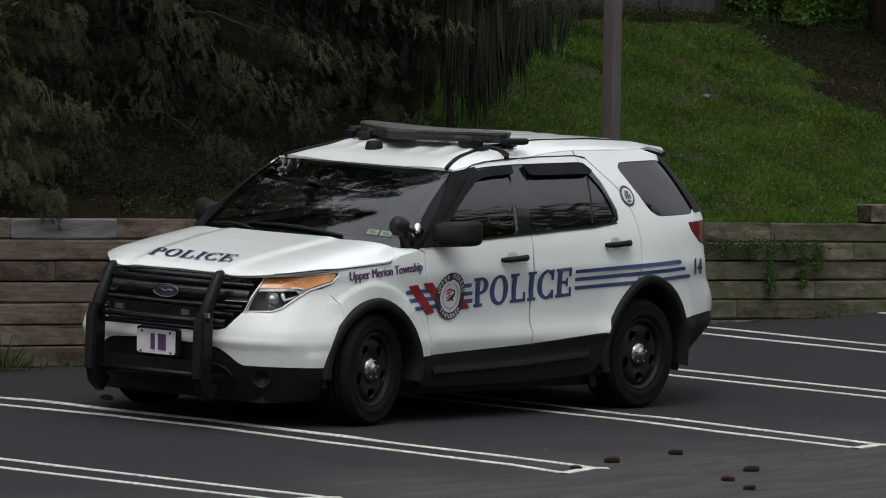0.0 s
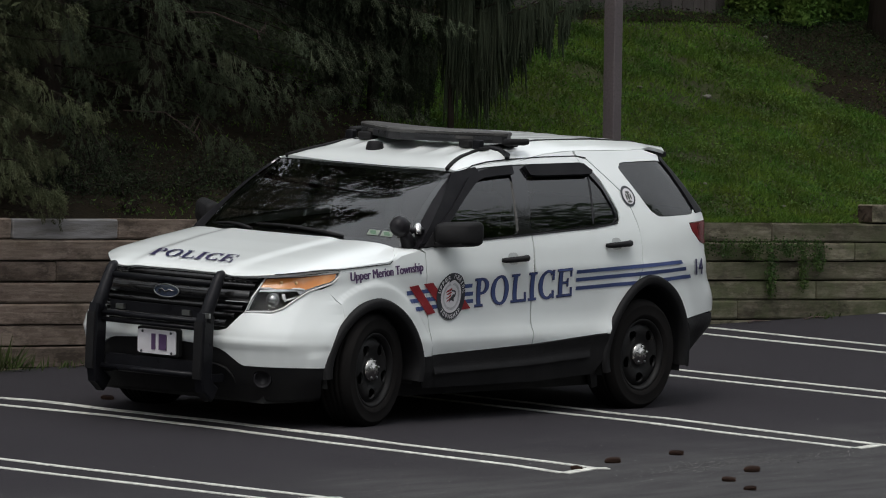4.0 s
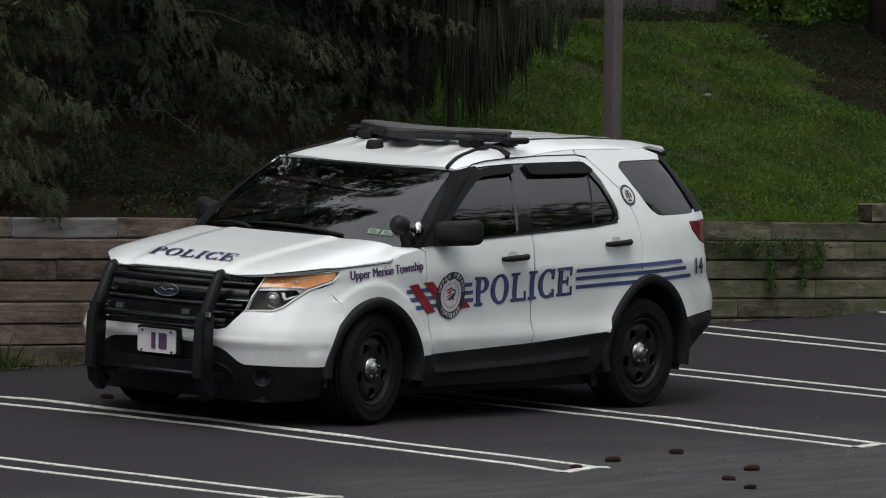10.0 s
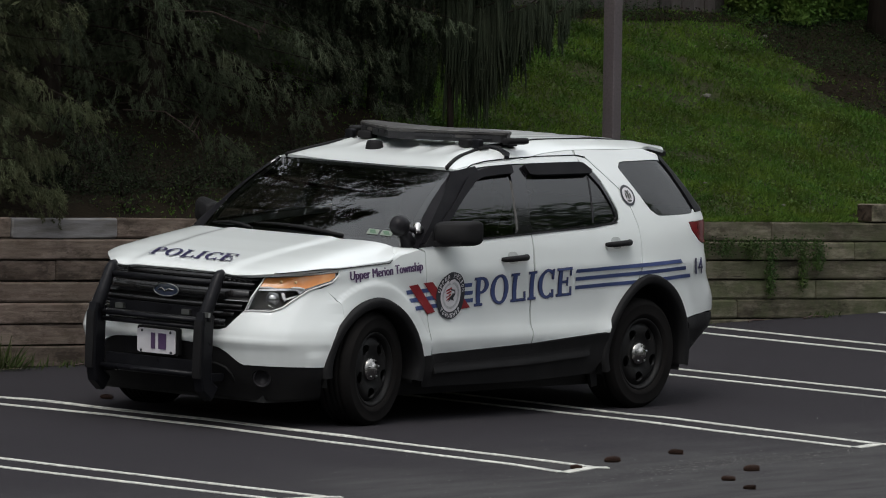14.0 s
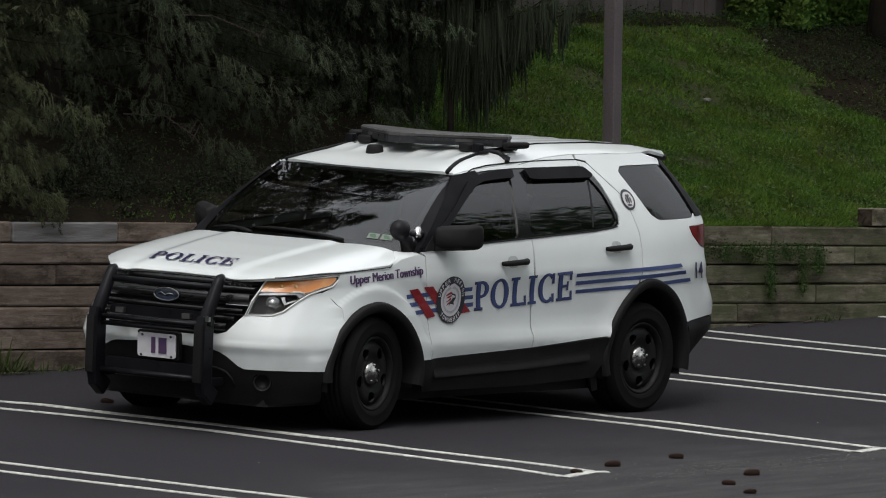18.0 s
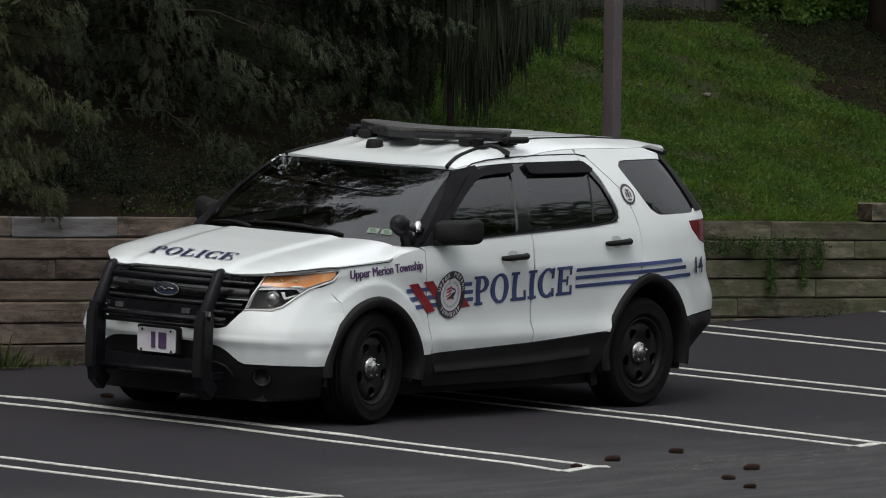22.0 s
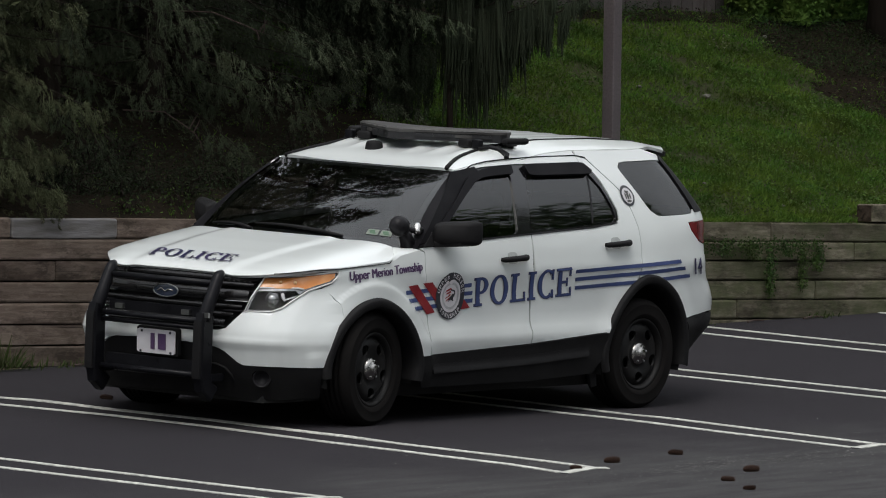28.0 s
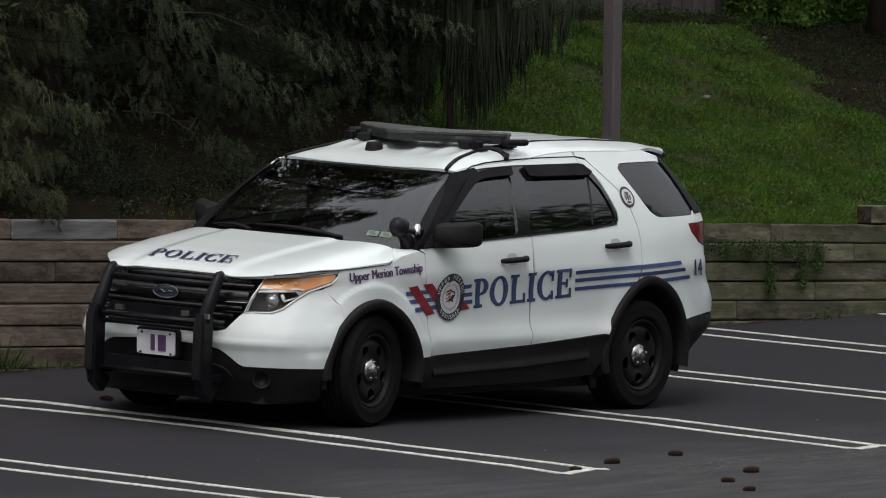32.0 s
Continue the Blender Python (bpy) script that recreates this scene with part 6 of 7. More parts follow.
def headlamp(flip):
    f = far_side if flip else (lambda q: q)
    lamp = put("headlamp", f(sheet(LAMP, front, (-1, -1, 0), step=0.03, lift=-0.006, thick=0.05, holes=[AMBER_OUT, LENS])), SILVER)
    put("turn_signal", f(sheet(AMBER_OUT, front, (-1, -1, 0), step=0.03, lift=-0.002, thick=0.03)), AMBER, "amber turn signal lens", lamp)
    put("lamp_housing", f(sheet(shrink(LENS, -0.004), front, (-1, -1, 0), step=0.03, lift=-0.055)), LAMP_DARK, "", lamp)
    put("clear_lens", f(sheet(LENS, front, (-1, -1, 0), step=0.03, lift=0.0, thick=0.004)), CLEAR, "", lamp)
    put("lamp_edge", f(tube([Vector(front(a, b)) + Vector((-0.004, -0.004, 0)) for a, b in LAMP + LAMP[:1]], 0.0062, 6)), LAMP_TRIM, "", lamp)
    put("lamp_edge", f(tube([Vector(front(a, b)) + Vector((-0.002, -0.002, 0)) for a, b in [AMBER_OUT[-1], AMBER_OUT[-2], AMBER_OUT[-3]]], 0.0065, 6)), LAMP_TRIM, "", lamp)
    for w, z, r in ((-0.742, 0.803, 0.040),):
        c = Vector(front(w, z)) + Vector((0.03, 0.03, 0))
        vs, fs = ring_lathe([(0.0, -0.018), (r * 0.5, -0.014), (r * 0.8, -0.002), (r * 0.85, 0.012), (r, 0.0), (r * 1.12, 0.014), (r * 1.12, 0.05)], 24, "x")
        turn = pose(0, 0, 0, 0, 0, 25).to_3x3()
        put("projector", f(([c + turn @ Vector(v) for v in vs], fs)), SILVER, "", lamp)
    # two paler spots set on the amber lens
    for w in (-0.735, -0.80):
        c = Vector(front(w, 0.912)) + Vector((-0.003, -0.002, 0))
        vs, fs = ring_lathe([(0.0, -0.007), (0.006, -0.006), (0.010, -0.002), (0.011, 0.004)], 12, "x")
        put("bulb", f(([c + Vector(v) for v in vs], fs)), PALE_AMBER, "", lamp)
    put("reflector_fin", f(sheet([(-0.765, 0.850), (-0.780, 0.852), (-0.80, 0.818), (-0.835, 0.838), (-0.835, 0.829), (-0.80, 0.803)], front, (-1, -1, 0), step=0.03, lift=-0.02)), CHROME, "", lamp)


headlamp(False)
headlamp(True)
for s in (-1, 1):
    put("hood_gap", tube([Vector(hood(x, s * (y + 0.006))) + Vector((0, 0, -0.004)) for x, y in HOOD_FRONT[8:] + HOOD_SIDE[:6]], 0.0035, 5), LINER)
lamp_gap = tube([Vector(front(a, b)) + Vector((0.004, 0.004, 0)) for a, b in LAMP[4:11]], 0.010, 6)
put("lamp_gap", lamp_gap, LINER)
put("lamp_gap", far_side(lamp_gap), LINER)

# --- push bumper ---
def bar_box(points, wide, deep):
    """A flat bar along points in the x-z plane: wide across y, deep along the path's normal."""
    vs, fs = [], []
    pts = [Vector(p) for p in points]
    for i, p in enumerate(pts):
        d = (pts[min(i + 1, len(pts) - 1)] - pts[max(i - 1, 0)]).normalized()
        n = Vector((d.z, 0, -d.x))
        b = 0.25
        for sy, sn in ((-1, -1 + b), (-1 + b, -1), (1 - b, -1), (1, -1 + b), (1, 1 - b), (1 - b, 1), (-1 + b, 1), (-1, 1 - b)):
            vs.append(p + Vector((0, sy * wide / 2, 0)) + n * sn * deep / 2)
    for i in range(len(pts) - 1):
        for k in range(8):
            j = (k + 1) % 8
            fs.append((i * 8 + k, i * 8 + j, i * 8 + 8 + j, i * 8 + 8 + k))
    fs += [tuple(range(8))[::-1], tuple(range(len(pts) * 8 - 8, len(pts) * 8))]
    return vs, fs


push = part("push_bumper", mesh_of("push_bumper", *tube([(-1.05, 0.40, 0.655), (-1.05, -0.40, 0.655)], 0.016, 10), True), BLACK_STEEL, car, "black steel push bumper")
for y in (-0.438, 0.438):
    post = put("upright", bar_box([(-0.97, y, 0.20), (-1.04, y, 0.25), (-1.055, y, 0.32), (-1.055, y, 0.66), (-1.045, y, 0.70)], 0.074, 0.112), BLACK_STEEL, "", push, False)
    arm = [(-1.055, y, 0.655), (-1.048, y, 0.70), (-0.998, y, 0.80), (-0.952, y, 0.895), (-0.935, y, 0.925), (-0.918, y, 0.945), (-0.90, y, 0.952), (-0.885, y, 0.952)]
    put("upright_top", tube([Vector(p) for p in arm], [0.046, 0.045, 0.041, 0.038, 0.037, 0.034, 0.026, 0.008], 14), BLACK_STEEL, "", post)
    put("bumper_strip", bar_box([(-1.112, y, 0.30), (-1.116, y, 0.34), (-1.116, y, 0.62), (-1.112, y, 0.66)], 0.060, 0.02), BLACK_PLASTIC, "", push, False)
    put("mounting_arm", bar_box([(-1.02, y, 0.30), (-0.86, y, 0.30)], 0.035, 0.05), BLACK_STEEL, "", push, False)
for z, d, x in ((0.612, 0.030, -1.04), (0.315, 0.040, -1.04), (0.890, 0.040, -0.950)):
    put("cross_bar", tube([(x, 0.42, z), (x, -0.42, z)], d / 2, 10), BLACK_STEEL, "", push)
put("channel", sheet([(-0.38, 0.33), (0.38, 0.33), (0.38, 0.40), (-0.38, 0.40)], lambda y, z: (-1.02, y, z), FRONT, thick=0.03), BLACK_STEEL, "", push, False)
put("channel", sheet([(-0.38, 0.675), (0.38, 0.675), (0.38, 0.735), (-0.38, 0.735)], lambda y, z: (-1.0 , y, z), FRONT, thick=0.03), BLACK_STEEL, "", push, False)
for y, z in ((-0.255, 0.700), (0.285, 0.700)):
    put("led_lamp", sheet([(y - 0.032, z - 0.016), (y + 0.032, z - 0.016), (y + 0.032, z + 0.016), (y - 0.032, z + 0.016)], lambda a, b: (-1.025, a, b), FRONT, thick=0.03), DULL_METAL, "clear warning lamp", push, False)
put("led_lamp", sheet([(-0.50, 0.684), (-0.445, 0.684), (-0.445, 0.714), (-0.50, 0.714)], lambda a, b: (-1.095, a, b), FRONT, thick=0.02), DULL_METAL, "clear warning lamp", push, False)

# front plate, with plain bars for its writing
plate = part("front_plate", mesh_of("front_plate", *sheet(chaikin([(-0.165, 0.421), (0.145, 0.421), (0.145, 0.573), (-0.165, 0.573)], 2, 0.06), lambda y, z: (-1.002 - 0.05 * (z - 0.5), y, z), FRONT, thick=0.008), False), PLATE_WHITE, car, "white plate with purple bars")
for poly in ([(0.03, 0.448), (-0.002, 0.448), (-0.002, 0.548), (0.03, 0.548)], [(-0.030, 0.448), (-0.092, 0.448), (-0.092, 0.548), (-0.030, 0.548)]):
    put("bar", sheet(poly, lambda y, z: (-1.007 - 0.05 * (z - 0.5), y, z), FRONT, thick=0.004), PURPLE_VINYL, "", plate, False)
for y, z in ((-0.125, 0.558), (0.105, 0.558), (-0.135, 0.432), (0.11, 0.432)):
    put("bolt", ring_lathe([(0.0, -0.006), (0.007, -0.005), (0.009, 0.0)], 10, "x"), INK, "", plate).location = (-1.005, y, z)
put("plate_frame", sheet(chaikin([(-0.178, 0.41), (0.158, 0.41), (0.158, 0.588), (-0.178, 0.588)], 1, 0.05), lambda y, z: (-0.985 - 0.05 * (z - 0.5), y, z), FRONT, thick=0.03), BLACK_PLASTIC, "", plate, False)

# --- wheels: black steel rims with bright hub caps ---
def wheel_face(x, z):
    r = math.hypot(x, z)
    return (x, -float(np.interp(r, (0, 0.06, 0.085, 0.12, 0.165, 0.190, 0.205), (0.088, 0.088, 0.076, 0.094, 0.098, 0.086, 0.070))), z)


def build_wheel(x, s, steer=0.0):
    """One wheel; s is -1 on the car's left and 1 on its right."""
    f = flipped if s > 0 else (lambda q: q)
    holes = [[(0.150 * math.cos(a) + 0.034 * math.cos(t) * math.cos(a) - 0.040 * math.sin(t) * math.sin(a), 0.150 * math.sin(a) + 0.034 * math.cos(t) * math.sin(a) + 0.040 * math.sin(t) * math.cos(a))
              for t in [math.tau * k / 14 for k in range(14)]] for a in [radians(270 + 72 * k) for k in range(5)]]
    disc = sheet([(0.205 * math.cos(math.tau * k / 48), 0.205 * math.sin(math.tau * k / 48)) for k in range(48)], wheel_face, LEFT, step=0.022, holes=holes, thick=0.012)
    rim = ring_lathe([(0.200, 0.09), (0.200, -0.055), (0.206, -0.075), (0.214, -0.098), (0.224, -0.108), (0.234, -0.108), (0.238, -0.100), (0.238, -0.09)], 56)
    wheel = put("wheel", f(joined(disc, rim)), RIM_PAINT, "black steel wheel with a bright hub cap")
    wheel.matrix_basis = pose(x, 0.840 * s, 0.3575, 0, 0, steer)
    treads = [(0.3635, -0.082)]
    for y in (-0.055, -0.018, 0.018, 0.055):
        treads += [(0.3635, y - 0.006), (0.355, y - 0.004), (0.355, y + 0.004), (0.3635, y + 0.006)]
    profile = [(0.232, -0.095), (0.240, -0.112), (0.262, -0.123), (0.268, -0.1245), (0.272, -0.123), (0.300, -0.1265), (0.322, -0.124), (0.326, -0.1255), (0.332, -0.121), (0.350, -0.108)] + treads + [(0.3635, 0.082), (0.350, 0.108), (0.30, 0.125), (0.25, 0.118), (0.232, 0.095)]
    put("tyre", f(ring_lathe(profile, 72)), RUBBER, "black rubber tyre", wheel)
    cap = put("hub_cap", f(ring_lathe([(0.0, -0.128), (0.028, -0.126), (0.036, -0.121), (0.040, -0.112), (0.056, -0.108), (0.070, -0.098), (0.077, -0.084), (0.078, -0.072)], 32)), HUB_METAL, "chrome hub cap", wheel)
    for k in range(5):
        a = radians(90 + 72 * k)
        vs, fs = ring_lathe([(0.0, -0.116), (0.005, -0.1155), (0.0075, -0.110), (0.008, -0.098)], 8)
        put("lug_cover", f(([(v[0] + 0.056 * math.cos(a), v[1], v[2] + 0.056 * math.sin(a)) for v in vs], fs)), DULL_METAL, "", wheel)
    put("brake_disc", f(ring_lathe([(0.0, -0.01), (0.165, -0.01), (0.165, 0.015), (0.0, 0.015)], 32)), LINER, "", wheel)


for s in (-1, 1):
    build_wheel(0.012, s, 8.0)
    build_wheel(2.865, s)

# --- dark inner body: floor, wheel wells, inner skins ---
put("underbody", sheet([(-0.72, -0.66), (-0.55, -0.70), (3.45, -0.72), (3.62, -0.6), (3.62, 0.6), (3.45, 0.72), (-0.55, 0.70), (-0.72, 0.66)], lambda x, y: (x, y, 0.27), (0, 0, -1), step=0.3, thick=-0.12), LINER, smooth=False)


def well(which):
    cx, cz, a, b = which
    vs, fs = [], []
    n = 24
    for i in range(n + 1):
        t = radians(-15 + 210 * i / n)
        for y in (-0.94, -0.60):
            vs.append((cx + (a - 0.035) * math.cos(t), y, cz + (b - 0.035) * math.sin(t)))
    fs = [(2 * i, 2 * i + 1, 2 * i + 3, 2 * i + 2) for i in range(n)]
    o = len(vs)
    vs.append((cx, -0.60, cz))
    fs += [(2 * i + 1, o, 2 * i + 3) for i in range(n)]
    return vs, fs


pair("wheel_well", well(ARCH_F), LINER)
pair("wheel_well", well(ARCH_R), LINER)
skin = [(0.47, 0.30), (2.42, 0.30), (2.42, 0.45)] + arch(ARCH_R, 165, 20, 20, -0.02) + [(3.70, 0.45), (3.72, 1.05), (3.55, 1.22), (2.5, 1.17), (0.5, 1.08), (0.2, 1.02), (-0.3, 0.93), (-0.40, 0.85)] + arch(ARCH_F, 130, 5, 20, -0.02)
pair("inner_skin", sheet(skin, side, LEFT, step=0.08, lift=-0.032), LINER)

# --- cabin ---
def rounded(name, sx, sy, sz, at, bevel, material, turn=(0, 0, 0), parent=None):
    ob = part(name, box_bm(sx, sy, sz, bevel, 3), material, parent or car)
    ob.matrix_basis = pose(*at, *turn)
    ob.data.shade_smooth()
    return ob


for y in (-0.40, 0.40):
    seat = rounded("front_seat", 0.52, 0.50, 0.16, (1.28, y, 0.78), 0.05, CABIN)
    back = rounded("seat_back", 0.14, 0.50, 0.62, (0.30, 0, 0.34), 0.05, CABIN, (0, 14, 0), seat)
    rounded("head_rest", 0.10, 0.26, 0.18, (0.41, 0, 0.72), 0.04, CABIN, (0, 8, 0), seat)
rounded("dashboard", 0.55, 1.50, 0.30, (0.66, 0, 0.94), 0.08, CABIN)
put("steering_wheel", tube([(0.98 + 0.06 * math.sin(math.tau * k / 28), -0.40 + 0.185 * math.cos(math.tau * k / 28), 1.06 + 0.165 * math.sin(math.tau * k / 28)) for k in range(29)], 0.014, 8), BLACK_PLASTIC)
# unseen partition, added to keep the cabin dark behind the glass
rounded("partition", 0.04, 1.30, 0.95, (1.78, 0, 1.05), 0.015, LINER)
put("cabin_floor", sheet([(0.3, -0.78), (3.5, -0.78), (3.5, 0.78), (0.3, 0.78)], lambda x, y: (x, y, 0.52), (0, 0, 1), step=0.4), LINER, smooth=False)
put("headliner", sheet([(1.12, -0.60), (3.4, -0.60), (3.4, 0.60), (1.12, 0.60)], lambda x, y: (x, y, roof(x, y)[2] - 0.045), (0, 0, -1), step=0.15), CABIN)
put("firewall", sheet([(-0.80, 0.25), (0.80, 0.25), (0.80, 1.02), (-0.80, 1.02)], lambda y, z: (0.30, y, z), FRONT, step=0.3), LINER, smooth=False)
put("rear_mirror", sheet(chaikin([(-0.12, 1.40), (0.12, 1.40), (0.12, 1.47), (-0.12, 1.47)], 2), lambda y, z: (0.98, y, z), (1, 0, 0), thick=0.03), BLACK_PLASTIC)

# --- door mirrors, handles, pillar spot lamps ---
def door_mirror(flip):
    f = flipped if flip else (lambda q: q)
    vs, fs = [], []
    n, m = 20, 12
    for i in range(m + 1):
        u = i / m                       # from the front shell to the glass
        grow = math.sin(math.pi * min(1.0, 0.18 + u * 0.55)) ** 0.6
        for k in range(n):
            a = math.tau * k / n
            c, s = math.cos(a), math.sin(a)
            y = -1.035 + 0.125 * grow * math.copysign(abs(c) ** 0.34, c)
            z = 1.205 + 0.082 * grow * math.copysign(abs(s) ** 0.36, s) - 0.012 * (y + 1.035) / 0.14
            vs.append((0.655 + 0.13 * u + 0.085 * (y + 1.035) / -0.14, y, z))
    for i in range(m):
        for k in range(n):
            j = (k + 1) % n
            fs.append((i * n + k, i * n + j, i * n + n + j, i * n + n + k))
    fs += [tuple(range(n))[::-1], tuple(range(m * n, m * n + n))]
    mirror = put("door_mirror", f((vs, fs)), BLACK_PLASTIC, "black door mirror")
    put("mirror_arm", f(bar_box([(0.60, -0.92, 1.135), (0.66, -0.98, 1.14), (0.69, -1.06, 1.145)], 0.06, 0.05)), BLACK_PLASTIC, "", mirror, False)
    put("mirror_foot", f(sheet([(0.50, 1.118), (0.74, 1.132), (0.70, 1.22), (0.62, 1.21)], side, LEFT, step=0.03, lift=0.012, thick=0.02)), BLACK_PLASTIC, "", mirror)
    put("mirror_glass", f(sheet(chaikin([(-1.13, 1.145), (-0.935, 1.145), (-0.935, 1.265), (-1.13, 1.265)], 2), lambda y, z: (0.792 + 0.085 * (y + 1.035) / -0.14, y, z), (1, 0, 0), thick=0.004)), CHROME, "", mirror)


door_mirror(False)
door_mirror(True)


# flat handle cup; its grey also stands in for the hollow's shading
CUP_GREY = mat("handle_cup_shell", (0.50, 0.52, 0.51), 0.35, tint=(0.40, 0.415, 0.41), scale=12, coat=0.5)


def door_handle(x, z, rise):
    grip = joined(tube([Vector(side(x + d, z + rise * d)) + Vector((0, -o, 0)) for d, o in ((-0.125, 0.004), (-0.115, 0.026), (-0.06, 0.036), (0.06, 0.036), (0.11, 0.028), (0.122, 0.004))], [0.012, 0.017, 0.019, 0.019, 0.022, 0.016], 10))
    a, b = pair("door_handle", grip, BLACK_PLASTIC, "black pull handle")
    cup = sheet(chaikin([(x - 0.055, z - 0.035), (x + 0.055, z - 0.035), (x + 0.05, z + 0.04), (x - 0.05, z + 0.04)], 3, 0.2), side, LEFT, step=0.02, lift=0.0015, thick=0.003)
    put("handle_cup", cup, CUP_GREY, "", a)
    put("handle_cup", flipped(cup), CUP_GREY, "", b)


door_handle(1.412, 1.026, 0.04)
door_handle(2.540, 1.093, 0.04)

spot = put("spot_lamp", ring_lathe([(0.0, 0.070), (0.03, 0.066), (0.053, 0.045), (0.065, 0.0), (0.067, -0.026), (0.062, -0.030), (0.055, -0.018), (0.0, -0.010)], 28, "x"), BLACK_GLOSS, "black pillar spot lamp")
spot.matrix_basis = pose(0.365, -0.838, 1.252, 0, -12, 205)
put("spot_bracket", tube([(0.38, -0.840, 1.225), (0.425, -0.842, 1.19), (0.47, -0.838, 1.13)], [0.034, 0.042, 0.050], 12), BLACK_GLOSS, "", spot).matrix_parent_inverse = spot.matrix_basis.inverted()
knob = put("spot_mount", ring_lathe([(0.0, -0.035), (0.018, -0.034), (0.028, -0.02), (0.024, 0.0), (0.028, 0.02), (0.02, 0.04)], 16, "z"), CHROME, "chrome lamp mount")
knob.matrix_basis = pose(0.515, -0.868, 1.226, -20, 25, 0)
put("spot_arm", tube([(0.40, -0.845, 1.235), (0.47, -0.855, 1.222), (0.56, -0.872, 1.222)], [0.022, 0.018, 0.022], 10), BLACK_GLOSS, "", spot).matrix_parent_inverse = spot.matrix_basis.inverted()

for y0, y1, t0, t1 in ((-0.45, 0.27, 0.055, 0.105), (0.28, 0.72, 0.05, 0.085)):
    pts = [Vector(screen(y0 + (y1 - y0) * k / 8, t0 + (t1 - t0) * k / 8 + 0.025 * math.sin(math.pi * k / 8))) + Vector((-0.012, 0, 0.012)) for k in range(9)]
    wiper = put("wiper", tube(pts, [0.013, 0.014, 0.014, 0.012, 0.011, 0.010, 0.009, 0.008, 0.006], 6), BLACK_PLASTIC)
for y in (-0.61, -0.697):
    stick = put("inspection_sticker", sheet([(y - 0.036, 0.118), (y + 0.036, 0.118), (y + 0.036, 0.172), (y - 0.036, 0.172)], screen, (-1, 0, 1), step=0.03, lift=0.004, thick=0.002), STICKER, "white and green inspection sticker")
    put("print", sheet([(y - 0.025, 0.128), (y + 0.012, 0.128), (y + 0.028, 0.160), (y - 0.006, 0.166)], screen, (-1, 0, 1), step=0.03, lift=0.0055, thick=0.001), STICKER_GREEN, "", stick)

# --- roof gear: low V-shaped light bar on feet, with hook straps, and a puck aerial ---
def prism(poly, z0, z1, inset=0.0):
    n = len(poly)
    top = shrink(poly, inset) if inset else poly
    mid = poly
    vs = [(x, y, z0) for x, y in shrink(poly, inset * 0.5)] + [(x, y, z0 + (z1 - z0) * 0.25) for x, y in mid] + [(x, y, z0 + (z1 - z0) * 0.75) for x, y in mid] + [(x, y, z1) for x, y in top]
    fs = [tuple(range(n))[::-1], tuple(range(3 * n, 4 * n))]
    for q in range(3):
        fs += [(q * n + i, q * n + (i + 1) % n, (q + 1) * n + (i + 1) % n, (q + 1) * n + i) for i in range(n)]
    return vs, fs


LENS_GREY = mat("smoked_lens", (0.026, 0.026, 0.028), 0.3, tint=(0.036, 0.036, 0.038), scale=20, spec=0.4)
# pale tone that paints the highlight along the bar's front edge
EDGE_GLINT = mat("edge_glint", (0.16, 0.155, 0.15), 0.6, tint=(0.07, 0.068, 0.066), scale=30)
half_delta = [(1.335, 0.05), (1.40, 0.12), (1.69, 0.545), (1.73, 0.585), (1.775, 0.598), (1.845, 0.575), (1.860, 0.54), (1.74, 0.12)]
delta = [(x, -y) for x, y in half_delta] + half_delta[::-1]
bar = put("light_bar", prism(delta, 1.784, 1.813, 0.012), BAR_GREY, "low grey V-shaped roof light bar", smooth=False)
put("lens_band", prism(shrink(delta, 0.006), 1.738, 1.784, 0.0), LENS_GREY, "smoked lens band", bar, False)
